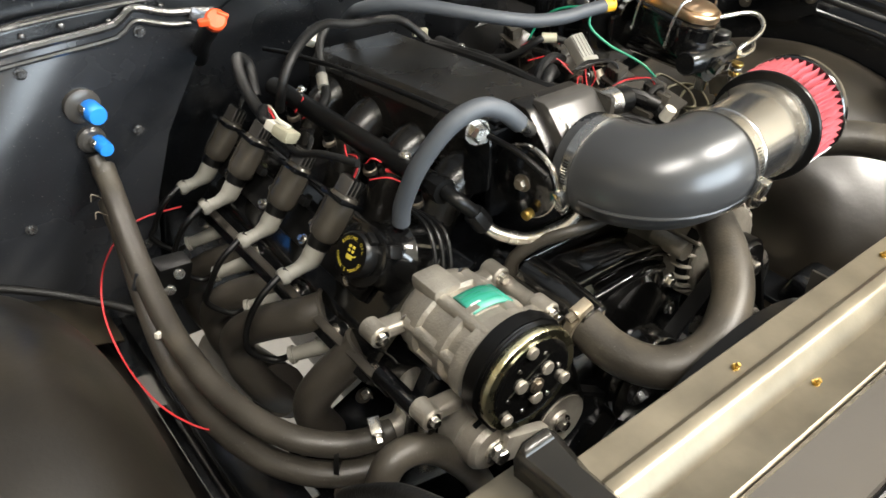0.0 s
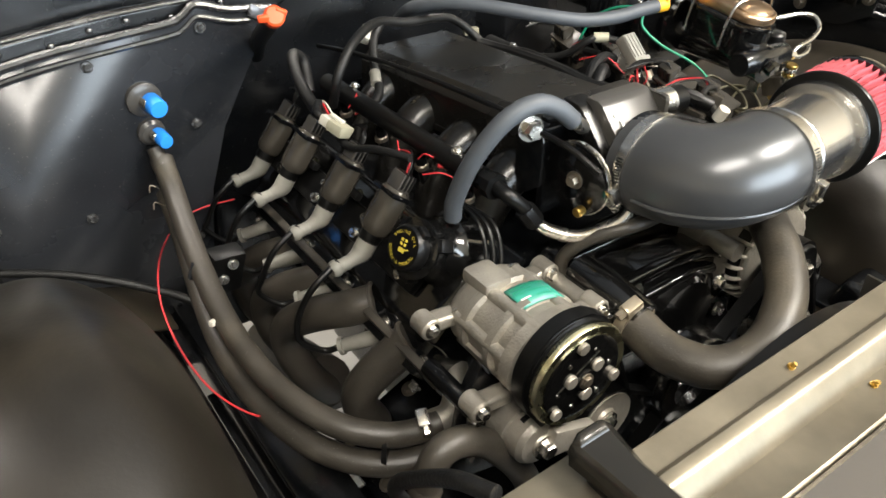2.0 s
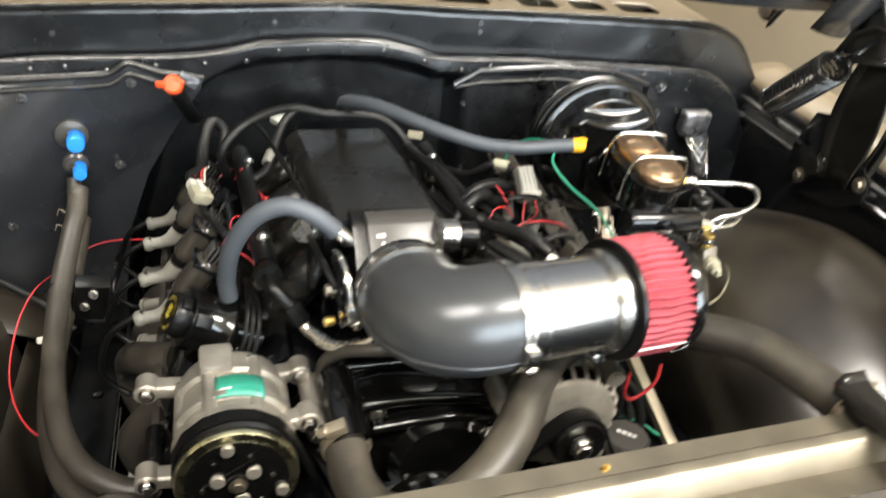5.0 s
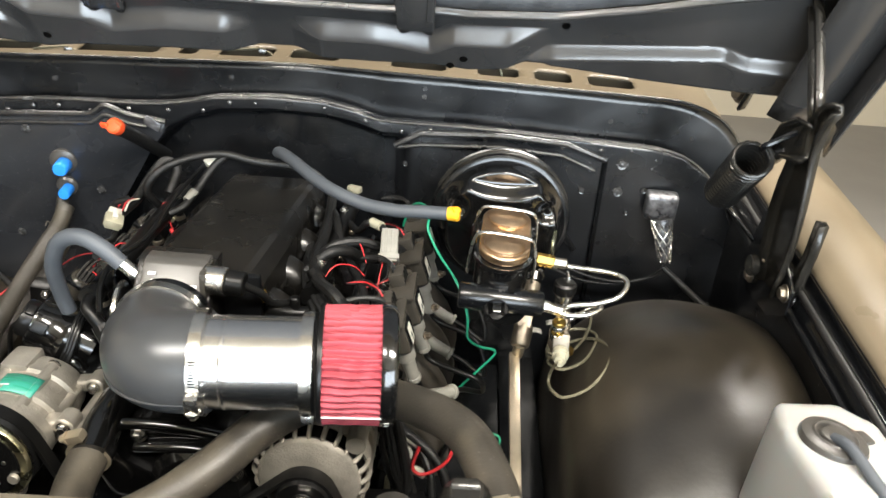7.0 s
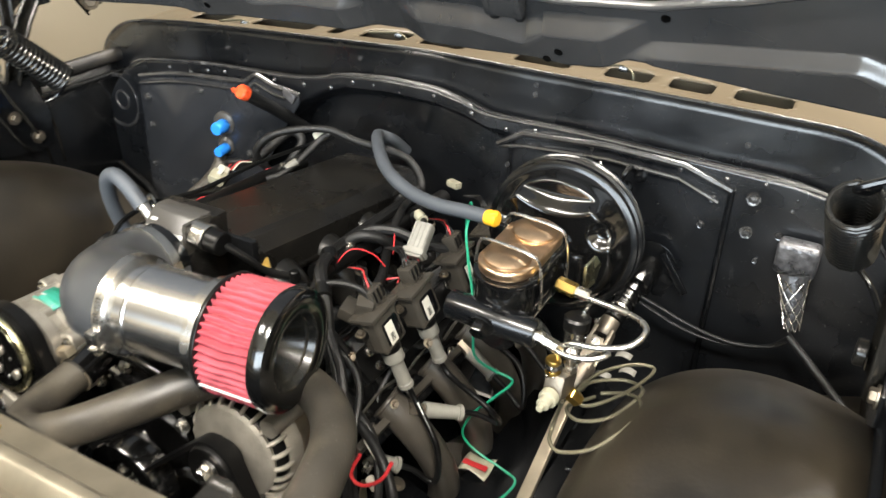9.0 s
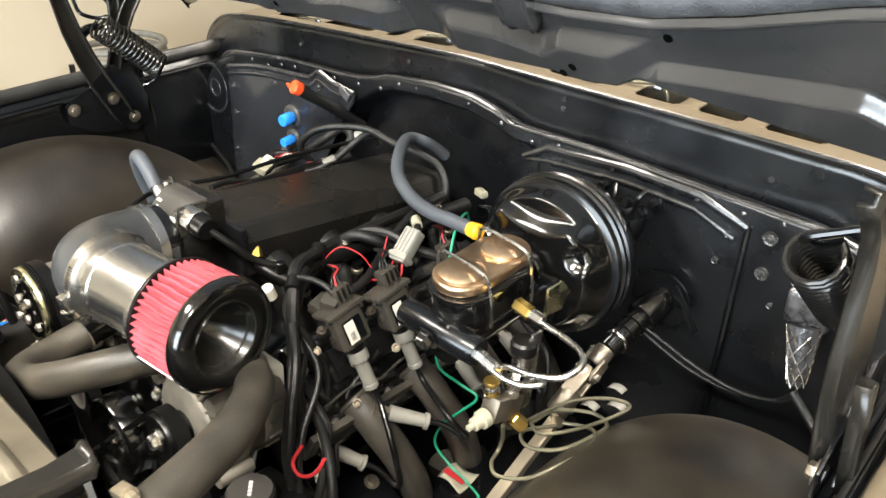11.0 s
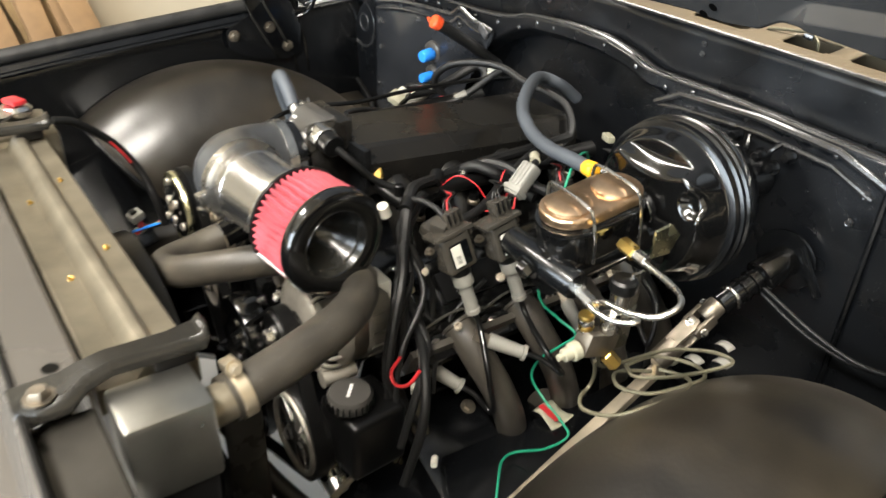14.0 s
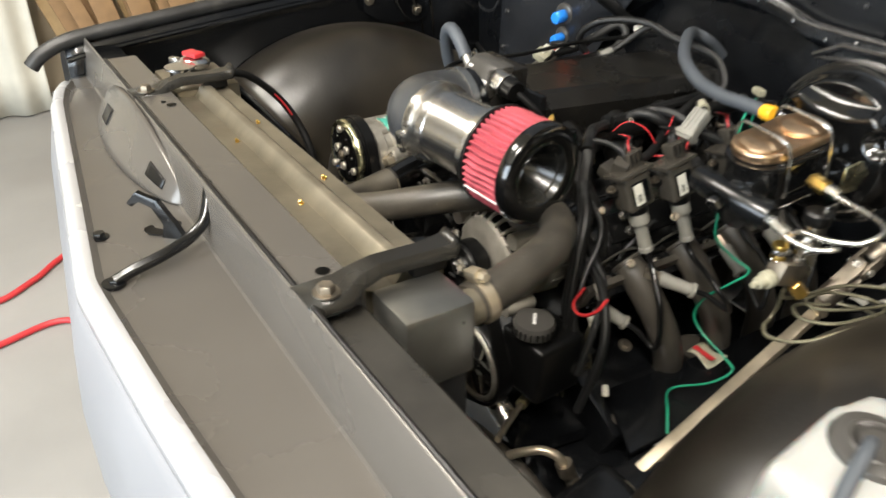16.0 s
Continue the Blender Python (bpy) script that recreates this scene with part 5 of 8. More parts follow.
part("clutch_step", Geo().lathe([(0.016, -0.0015), (0.033, -0.0015), (0.034, 0.0), (0.016, 0.0)], cm, 3), ENAMEL, hub)
part("centre_bolt", hexbolt(CC + Vector((0, -0.004, 0)), FW, 0.006, 0.004), DARKSTEEL, hub)
for r, a0, rad in ((0.020, 40, 0.0074), (0.045, 100, 0.0066)):
    for i in range(3):
        a = radians(a0 + 120 * i)
        part("rivet", Geo().lathe([(0, -0.0048), (rad * 0.90, -0.0045), (rad, -0.0035), (rad, 0)], aim(CC + Vector((r * math.cos(a), 0, r * math.sin(a))), (0, 1, 0)), 20), CAST, hub)
        part("dimple", Geo().lathe([(0, -0.0014), (0.0026, -0.0010), (0.0026, 0)], aim(CC + Vector((0.034 * math.cos(a + 0.5), 0, 0.034 * math.sin(a + 0.5))), (0, 1, 0)), 12), STEEL, hub)
bracket = thing("compressor_bracket", (-0.23, 0.50, 0.80), "black steel bracket holding compressor and tensioner", "bracket")
part("bracket_plate", Geo().prism([(-0.33, 0.74), (-0.31, 0.86), (-0.29, 0.90), (-0.27, 0.86), (-0.20, 0.85), (-0.14, 0.92), (-0.12, 0.90), (-0.10, 0.78), (-0.16, 0.70)], 0.016, Matrix(((1, 0, 0, 0), (0, 0, -1, 0.475), (0, 1, 0, 0), (0, 0, 0, 1))), 0.003), GLOSS, bracket)
part("spacer", Geo().tube([(-0.315, 0.44, 0.865), (-0.315, 0.52, 0.865)], 0.011, 14), GLOSS, bracket)
part("spacer", Geo().tube([(-0.145, 0.43, 0.915), (-0.145, 0.52, 0.915)], 0.012, 14), CAST, bracket)
bolts([(-0.318, 0.43, 0.865), (-0.145, 0.428, 0.915), (-0.30, 0.455, 0.77)], FW, STEEL, bracket, 0.008, 0.008)

tens = thing("belt_tensioner", (-0.25, 0.42, 0.80), "bare aluminium belt tensioner with arm and idler pulley", "belt tensioner")
tm = aim((-0.260, 0.386, 0.824), (0, 1, 0))
part("drum", Geo().lathe([(0, 0.0), (0.012, 0.0), (0.014, 0.004), (0.026, 0.006), (0.031, 0.012), (0.031, 0.030), (0.034, 0.032), (0.034, 0.058), (0.030, 0.062), (0, 0.062)], tm, 32), CAST, tens)
part("drum_nut", hexbolt((-0.260, 0.385, 0.824), FW, 0.010, 0.010), STEEL, tens)
for i in range(3):
    a = radians(70 + i * 24)
    part("drum_slot", Geo().box((0.009, 0.006, 0.002), aim(tm @ Vector((0.0312 * math.cos(a), 0.0312 * math.sin(a), 0.022)), (math.cos(a), 0, -math.sin(a)), (0, 1, 0))), PLASTIC, tens)
part("arm", Geo().prism([(-0.012, -0.018), (0.05, -0.013), (0.066, 0), (0.05, 0.013), (-0.012, 0.018)], 0.014, aim((-0.245, 0.378, 0.826), (0, 1, 0)) @ pose(0, 0, 0, 0, 0, 196), 0.004), CAST, tens)
part("idler_pulley", Geo().lathe([(0, 0), (0.012, 0.0), (0.014, 0.004), (0.030, 0.004), (0.036, 0), (0.036, 0.024), (0, 0.024)], aim((-0.160, 0.390, 0.800), (0, 1, 0)), 32), CAST, tens)
part("idler_bolt", hexbolt((-0.160, 0.388, 0.800), FW, 0.008, 0.007), STEEL, tens)

pump = thing("water_pump", (-0.03, 0.47, 0.80), "glossy black water pump and front cover castings", "water pump")
part("front_cover", Geo().prism([(-0.16, 0.66), (0.09, 0.66), (0.13, 0.78), (0.11, 0.90), (0.06, 0.935), (-0.12, 0.935), (-0.17, 0.88), (-0.19, 0.78)], 0.05, Matrix(((1, 0, 0, 0), (0, 0, -1, 0.565), (0, 1, 0, 0), (0, 0, 0, 1))), 0.012, 3), ENAMEL, pump)
part("pump_body", Geo().prism([(-0.125, 0.80), (0.08, 0.78), (0.115, 0.83), (0.10, 0.895), (0.03, 0.918), (-0.06, 0.925), (-0.13, 0.915), (-0.15, 0.86)], 0.065, Matrix(((1, 0, 0, 0), (0, 0, -1, 0.515), (0, 1, 0, 0), (0, 0, 0, 1))), 0.014, 3), ENAMEL, pump)
part("pump_scroll", Geo().lathe([(0, 0), (0.052, 0.0), (0.064, 0.010), (0.068, 0.03), (0.068, 0.06)], aim((0.0, 0.430, 0.845), (0, 1, 0)), 36), ENAMEL, pump)
part("pump_pulley", Geo().lathe([(0, 0.012), (0.030, 0.012), (0.036, 0.002), (0.060, 0.0), (0.063, 0.004), (0.063, 0.034), (0.055, 0.036)], aim((-0.02, 0.378, 0.790), (0, 1, 0)), 40), ENAMEL, pump)
for i in range(4):
    a = radians(45 + 90 * i)
    part("pulley_bolt", hexbolt((-0.02 + 0.018 * math.cos(a), 0.389, 0.790 + 0.018 * math.sin(a)), FW, 0.006, 0.006), STEEL, pump)
part("outlet_neck", Geo().tube([(-0.116, 0.50, 0.925), (-0.116, 0.45, 0.922), (-0.113, 0.405, 0.912)], 0.024, 20), ENAMEL, pump)
part("cover_rib", Geo().tube([(-0.10, 0.452, 0.925), (-0.03, 0.448, 0.930), (0.05, 0.45, 0.915), (0.10, 0.452, 0.895)], 0.008, 10), ENAMEL, pump)
part("cover_rib", Geo().tube([(-0.08, 0.446, 0.895), (0.0, 0.44, 0.905), (0.06, 0.445, 0.89)], 0.007, 10), ENAMEL, pump)
bolts([(-0.13, 0.448, 0.87), (0.09, 0.448, 0.86), (0.075, 0.450, 0.905), (-0.075, 0.449, 0.912), (0.105, 0.45, 0.80), (0.05, 0.425, 0.885), (-0.04, 0.427, 0.82)], FW, STEEL, pump, 0.007, 0.008)
crank = single("crank_pulley", Geo().lathe([(0, 0.02), (0.025, 0.02), (0.03, 0.01), (0.07, 0.008), (0.078, 0.0), (0.082, 0.0), (0.082, 0.04), (0.06, 0.05)], aim((X0, 0.372, 0.665), (0, 1, 0)), 44), GLOSS, (X0, 0.372, 0.665), "black crank pulley with belt groove", "pulley")


def belt(loops, y0, y1):
    """A flat belt round pulleys given as (x, z, r), outer tangents, going round clockwise."""
    pts = []
    k = len(loops)
    for i in range(k):
        (x1, z1, r1), (x2, z2, r2) = loops[i], loops[(i + 1) % k]
        d = Vector((x2 - x1, z2 - z1))
        a = math.atan2(d.y, d.x)
        off = math.asin(max(-1, min(1, (r1 - r2) / d.length)))
        n1 = a + math.pi / 2 - off
        pts.append((n1, i))
        for q in (i, (i + 1) % k):
            x, z, r = loops[q]
            pts[-1] = (*pts[-1], (x + r * math.cos(n1), z + r * math.sin(n1)))
    path = []
    for i in range(k):
        prev, cur = pts[i - 1], pts[i]
        x, z, r = loops[i]
        a0, a1 = prev[0], cur[0]
        while a1 > a0:
            a1 -= 2 * math.pi
        for j in range(9):
            a = a0 + (a1 - a0) * j / 8
            path.append((x + r * math.cos(a), z + r * math.sin(a)))
    g = Geo()
    m = len(path)
    vs = []
    for i, (x, z) in enumerate(path):
        xa, za = path[(i + 1) % m][0] - path[i - 1][0], path[(i + 1) % m][1] - path[i - 1][1]
        l = math.hypot(xa, za) or 1
        nx, nz = -za / l * 0.0025, xa / l * 0.0025
        vs += [(x - nx, y0, z - nz), (x - nx, y1, z - nz), (x + nx, y1, z + nz), (x + nx, y0, z + nz)]
    return g.add(vs, [(i * 4 + j, i * 4 + (j + 1) % 4, ((i + 1) % m) * 4 + (j + 1) % 4, ((i + 1) % m) * 4 + j) for i in range(m) for j in range(4)])


single("drive_belt", belt([(X0, 0.665, 0.083), (-0.231, 0.917, 0.0605), (-0.160, 0.800, 0.038)], 0.392, 0.408), PLASTIC, (-0.1, 0.39, 0.8), "black ribbed belt driving the compressor", "belt")
single("drive_belt", belt([(X0, 0.665, 0.083), (0.142, 0.895, 0.0335), (0.172, 0.742, 0.068)], 0.380, 0.399), PLASTIC, (0.1, 0.39, 0.8), "black ribbed belt driving alternator and steering pump", "belt")

alt = thing("alternator", (0.14, 0.44, 0.83), "cast aluminium alternator with vented ends and black pulley", "alternator")
AC = Vector((0.142, 0.405, 0.895))
am = aim(AC, (0, 1, 0))
part("front_hub", Geo().lathe([(0.018, 0.006), (0.030, 0.002), (0.040, 0.004), (0.050, 0.004), (0.0575, 0.0075), (0.050, 0.014)], am, 44), DUSTCAST, alt)
part("front_ring", Geo().lathe([(0.0565, 0.014), (0.0575, 0.0075), (0.0600, 0.0085), (0.0625, 0.012), (0.0600, 0.017)], am, 48, False), DUSTCAST, alt)
part("front_band", Geo().lathe([(0.066, 0.031), (0.0695, 0.029), (0.0715, 0.033), (0.0715, 0.052), (0.066, 0.052)], am, 48, False), DUSTCAST, alt)
part("rotor_fan", Geo().lathe([(0, 0.016), (0.052, 0.018), (0.060, 0.030), (0.063, 0.05)], am, 36), PLASTIC, alt)
part("stator_ring", Geo().lathe([(0.066, 0.05), (0.070, 0.052), (0.070, 0.074), (0.066, 0.076)], am, 44), DARKSTEEL, alt)
part("rear_housing", Geo().lathe([(0.069, 0.075), (0.071, 0.078), (0.070, 0.105), (0.060, 0.118), (0, 0.120)], am, 44), DUSTCAST, alt)
for i in range(24):
    a = 2 * math.pi * i / 24
    part("front_rib", Geo().tube([am @ Vector((r * math.cos(a), r * math.sin(a), h)) for r, h in ((0.0605, 0.0115), (0.0660, 0.0165), (0.0695, 0.024), (0.0700, 0.034))], 0.0030, 8, 3), DUSTCAST, alt)
for i in range(18):
    a = 2 * math.pi * i / 18
    part("rear_fin", Geo().box((0.004, 0.022, 0.004), aim(am @ Vector((0.071 * math.cos(a), 0.071 * math.sin(a), 0.092)), am.to_3x3() @ Vector((math.cos(a), math.sin(a), 0)), (0, 1, 0))), DUSTCAST, alt)
part("pulley", Geo().lathe([(0, -0.032), (0.012, -0.032), (0.014, -0.028), (0.022, -0.028), (0.030, -0.030), (0.032, -0.026), (0.032, -0.006), (0.022, 0.0), (0.022, 0.006)], am, 32), PLASTIC, alt)
part("pulley_nut", hexbolt(am @ Vector((0, 0, -0.032)), FW, 0.010, 0.010), STEEL, alt)
for dx, dz in ((0.055, 0.055), (-0.078, 0.03), (0.05, -0.06)):
    part("lug", Geo().tube([AC + Vector((dx, 0.012, dz)), AC + Vector((dx, 0.06, dz))], 0.012, 14), DUSTCAST, alt)
part("rear_box", Geo().box((0.045, 0.03, 0.035), pose(0.165, 0.515, 0.935), 0.005), WHITE, alt)

ps = thing("power_steering_pump", (0.235, 0.44, 0.74), "black power steering pump reservoir with round screw cap", "power steering pump")
part("reservoir", Geo().box((0.085, 0.085, 0.095), pose(0.240, 0.452, 0.772, 0, 0, 4), 0.010, 3), PLASTIC, ps)
cap = part("cap", Geo().lathe([(0.024, 0), (0.029, 0.002), (0.030, 0.016), (0.027, 0.021), (0, 0.022)], aim((0.242, 0.432, 0.824), (0, 0, 1)), 32), FRONT, ps, "knurled black screw cap")
for i in range(24):
    a = 2 * math.pi * i / 24
    part("knurl", Geo().box((0.003, 0.0025, 0.013), pose(0.242 + 0.0302 * math.cos(a), 0.432 + 0.0302 * math.sin(a), 0.833, 0, 0, math.degrees(a))), PLASTIC, cap)
for dx, w in ((-0.010, 0.005), (-0.003, 0.006), (0.004, 0.005), (0.010, 0.004)):
    part("cap_print", Geo().box((w, 0.0045, 0.0006), pose(0.242 + dx * 0.75, 0.432 - dx * 0.65, 0.8463, 0, 0, -48)), INK, cap)
part("pulley", Geo().lathe([(0.050, 0.0), (0.064, 0.0), (0.066, 0.003), (0.066, 0.026), (0.060, 0.028), (0.056, 0.012), (0.050, 0.010), (0.050, 0.0)], aim((0.172, 0.382, 0.742), (0, 1, 0)), 44, False), PLASTIC, ps)
for i in range(5):
    a = 2 * math.pi * i / 5
    part("spoke", Geo().box((0.042, 0.008, 0.024), aim((0.172 + 0.036 * math.cos(a), 0.384, 0.742 + 0.036 * math.sin(a)), (-math.sin(a), 0, math.cos(a)), (0, 1, 0)), 0.004), STEEL, ps)
part("hub", cyl((0.172, 0.380, 0.742), (0, 1, 0), 0.02, 0.06), STEEL, ps)
part("pulley_face", Geo().tube([(0.172 + 0.058 * math.cos(2 * math.pi * k / 40), 0.380, 0.742 + 0.058 * math.sin(2 * math.pi * k / 40)) for k in range(41)], 0.0045, 8, 1, spline=False), CAST, ps, "bright machined pulley face")
part("pump_body", Geo().lathe([(0, 0), (0.020, 0), (0.0215, 0.003), (0.0215, 0.030), (0.018, 0.034), (0.018, 0.070), (0, 0.072)], aim((0.150, 0.424, 0.664), (0.72, 0.10, -0.52)), 28), STEEL, ps, "bright steel pump canister")
part("feed_line", Geo().tube([(0.199, 0.464, 0.644), (0.214, 0.443, 0.652), (0.245, 0.400, 0.670), (0.276, 0.357, 0.684)], 0.0048, 10), BARSTEEL, ps, "dull brass coloured feed line")
part("feed_union", cyl((0.192, 0.474, 0.640), (0.55, -0.75, 0.3), 0.010, 0.026, 6), ZINC, ps)
part("brass_union", cyl((0.209, 0.583, 0.834), (0.2, 0.2, 0.8), 0.009, 0.020, 6), BRASS, ps)

ph = thing("power_steering_hose", (0.32, 0.40, 0.62), "black steering hose with a dull brass end fitting", "steering hose")
part("brass_end", Geo().tube([(0.296, 0.362, 0.668), (0.308, 0.374, 0.679), (0.326, 0.394, 0.689), (0.343, 0.410, 0.684), (0.351, 0.420, 0.664)], 0.0066, 12, 6), BARSTEEL, ph, "dull brass bent pipe")
part("rubber", Geo().tube([(0.351, 0.420, 0.666), (0.358, 0.430, 0.640), (0.385, 0.425, 0.622), (0.420, 0.395, 0.640)], 0.0105, 12, 6), HOSE, ph)
part("ferrule", Geo().tube([(0.349, 0.418, 0.672), (0.354, 0.424, 0.652)], 0.0125, 14), DARKSTEEL, ph)
low = single("steering_return_hose", Geo().tube([(0.02, 0.335, 0.66), (0.075, 0.345, 0.642), (0.128, 0.358, 0.625), (0.220, 0.376, 0.625), (0.292, 0.385, 0.622), (0.345, 0.395, 0.60), (0.40, 0.385, 0.60)], 0.0150, 14, 6), HOSE, (0.22, 0.37, 0.61), "thick black return hose running to the steering box", "hose")
bundle = thing("wire_bundle", (0.2, 0.56, 0.61), "fanned bundle of dusty wires lying beside the engine mount", "wire bundle")
for i in range(6):
    o = (i - 2.5) * 0.0052
    part("strand", Geo().tube([(0.222, 0.562, 0.772), (0.222 + 0.3 * o, 0.560 + 0.3 * o, 0.727), (0.224 + o, 0.551 + 0.8 * o, 0.682), (0.226 + 1.3 * o, 0.537 + 1.1 * o, 0.638)], 0.0030, 8, 4), OLIVE, bundle)
# ---- radiator ----
rad = thing("radiator", (-0.03, 0.18, 0.6), "bare aluminium crossflow radiator with welded end tanks", "radiator")
part("core", Geo().box((0.66, 0.06, 0.50), pose(-0.03, 0.180, 0.76)), PLASTIC, rad)
PRAD = [(0.136, 1.0), (0.136, 1.026), (0.140, 1.028), (0.152, 1.024), (0.170, 1.024), (0.182, 1.040), (0.186, 1.042), (0.194, 1.042), (0.198, 1.039), (0.202, 1.030), (0.226, 1.031), (0.229, 1.026), (0.229, 1.0)]
part("top_rail", Geo().strip(PRAD, lin(-0.372, 0.322, 12)), RADIATOR, rad, sharp=30)
part("end_tank", Geo().box((0.070, 0.078, 0.085), pose(0.367, 0.178, 0.993), 0.006), TANKMETAL, rad)
# Lower part of this tank, drawn black below its metal top.
part("dark_tank_base", Geo().box((0.062, 0.068, 0.43), pose(0.366, 0.178, 0.738), 0.006), PLASTIC, rad)
part("end_tank", Geo().box((0.15, 0.11, 0.50), pose(-0.447, 0.195, 0.785), 0.008), RADIATOR, rad)
part("outlet", Geo().tube([(0.368, 0.195, 0.996), (0.366, 0.240, 1.002)], 0.020, 18), RADIATOR, rad)
nc = part("filler_neck", Geo().lathe([(0.018, 0), (0.018, 0.016), (0.026, 0.018), (0.026, 0.022), (0, 0.023)], aim((-0.446, 0.170, 1.034), (0, 0, 1)), 28), POLISH, rad, "polished filler neck")
part("radiator_cap", Geo().lathe([(0.026, 0.0), (0.028, 0.004), (0.028, 0.010), (0.022, 0.016), (0, 0.017)], aim((-0.485, 0.205, 1.040), (0, 0, 1)), 28), POLISH, rad)
part("cap_lever", Geo().box((0.040, 0.024, 0.009), pose(-0.487, 0.207, 1.062, 0, 0, 20), 0.004), REDW, rad, "red safety lever")
part("cap_tab", Geo().box((0.02, 0.012, 0.02), pose(-0.512, 0.178, 1.045, 0, 0, 30), 0.003), STEEL, rad)
bolts([(-0.176, 0.210, 1.0315), (-0.135, 0.163, 1.0250), (0.06, 0.212, 1.0315), (0.10, 0.163, 1.0250)], (0.2, -0.5, 1), BRASS, rad, 0.0022, 0.005)
shroud = thing("fan_shroud", (-0.04, 0.25, 0.78), "black plastic electric fan shroud behind the radiator", "fan shroud")
part("side_flange", Geo().box((0.004, 0.050, 0.36), pose(0.200, 0.300, 0.700), 0.0015), SATIN, shroud)
part("ring", Geo().lathe([(0.20, 0.0), (0.222, 0.002), (0.225, 0.008), (0.225, 0.040), (0.200, 0.042), (0.197, 0.035), (0.197, 0.004)], aim((-0.05, 0.232, 0.745), (0, 1, 0)), 60, False), PLASTIC, shroud)
part("motor", cyl((-0.05, 0.238, 0.745), (0, 1, 0), 0.05, 0.03), PLASTIC, shroud)
for i in range(5):
    a = 2 * math.pi * i / 5
    part("blade", Geo().box((0.15, 0.05, 0.004), aim((-0.05 + 0.12 * math.cos(a), 0.25, 0.745 + 0.12 * math.sin(a)), (0.35 * math.sin(a), 1, -0.35 * math.cos(a)), (-math.sin(a), 0, math.cos(a))), 0.002), PLASTIC, shroud)
straps = []
for x in (-0.372, 0.322):
    st = thing("radiator_strap", (x, 0.16, 1.05), "black pressed steel strap holding down the radiator", "strap", "radiator straps")
    straps.append(st)
    path = [(0.070, 1.046), (0.112, 1.047), (0.128, 1.055), (0.150, 1.060), (0.205, 1.058), (0.232, 1.060), (0.238, 1.068)]
    ww = (0.030, 0.030, 0.020, 0.017, 0.018, 0.022, 0.018)
    g = Geo()
    vs = [(x + sx * w, y, z) for (y, z), w in zip(path, ww) for sx in (-1, -0.55, 0.55, 1)]
    vs = [(vx, vy, vz - (0.010 if i % 4 in (0, 3) else 0)) for i, (vx, vy, vz) in enumerate(vs)]
    g.add(vs, [(i * 4 + j, i * 4 + j + 1, (i + 1) * 4 + j + 1, (i + 1) * 4 + j) for i in range(6) for j in range(3)])
    part("strap", g, HINGE, st, thick=0.004, sharp=30)
    part("rubber_pad", Geo().box((0.030, 0.04, 0.020), pose(x, 0.205, 1.044), 0.005), PLASTIC, st)
    part("strap_bolt", hexbolt((x + 0.012, 0.092, 1.050), (0, 0, 1), 0.009, 0.009), DARKSTEEL, st)


# the whole nose stands a little higher on the driver side
ASKEW = pose(0, 0, 1.044) @ pose(0, 0, 0, 0, -2.1, 0) @ pose(0, 0, -1.041)
for ob in (rad, shroud, support, front, *straps):
    ob.matrix_basis = ASKEW @ ob.matrix_basis

# ---- hoses ----
def hose(name, pts, r, material, label, n=18, category="hose"):
    t = thing(name, pts[0], label, category)
    part("hose_body", Geo().tube(pts, r, n, 8), material, t)
    if r > 0.014:
        for p, q in ((pts[0], pts[1]), (pts[-1], pts[-2])):
            d = (Vector(q) - Vector(p)).normalized()
            part("end_cuff", Geo().lathe([(r * 0.98, 0), (r * 1.05, 0.001), (r * 1.05, 0.012), (r * 0.98, 0.014)], aim(p, d), 24, False), material, t)
    return t


hose("radiator_hose", [(-0.118, 0.425, 0.912), (-0.117, 0.365, 0.900), (-0.096, 0.316, 0.903), (-0.050, 0.298, 0.918), (0.005, 0.316, 0.940), (0.052, 0.358, 0.960), (0.090, 0.410, 0.973), (0.135, 0.447, 0.982), (0.200, 0.462, 0.990), (0.258, 0.440, 1.000), (0.318, 0.378, 1.018), (0.350, 0.300, 1.020), (0.362, 0.236, 1.014)], 0.0228, HOSE, "thick dusty black rubber radiator hose")
clamp((-0.1182, 0.412, 0.9095), (0.0, -1, -0.15), 0.0253, (-0.4, 0, 1), "dull brass-coloured worm-drive hose clamp", BARSTEEL)
clamp((0.361, 0.252, 1.016), (-0.08, 1, 0.12), 0.0243, (-0.3, 0, 1), "dull brass-coloured worm-drive hose clamp", BARSTEEL)
ho = hose("heater_hose", [(-0.437, 1.004, 0.950), (-0.439, 0.974, 0.925), (-0.447, 0.915, 0.896), (-0.454, 0.850, 0.865), (-0.457, 0.788, 0.837), (-0.455, 0.727, 0.815), (-0.446, 0.662, 0.801), (-0.430, 0.604, 0.795), (-0.406, 0.558, 0.790), (-0.372, 0.529, 0.783), (-0.338, 0.517, 0.778), (-0.308, 0.510, 0.782)], 0.0150, HOSE, "long dusty black heater hose along the inner fender")
part("end_cap", Geo().tube([(-0.442, 1.008, 0.966), (-0.441, 0.995, 0.945)], 0.0105, 12), HOSE, ho)
for q in ((-0.452, 0.978, 0.918), (-0.455, 0.962, 0.900)):
    part("wire_clip", Geo().tube([q, (q[0] - 0.012, q[1] + 0.004, q[2] + 0.008), (q[0] - 0.016, q[1], q[2])], 0.0008, 6), DARKSTEEL, ho)
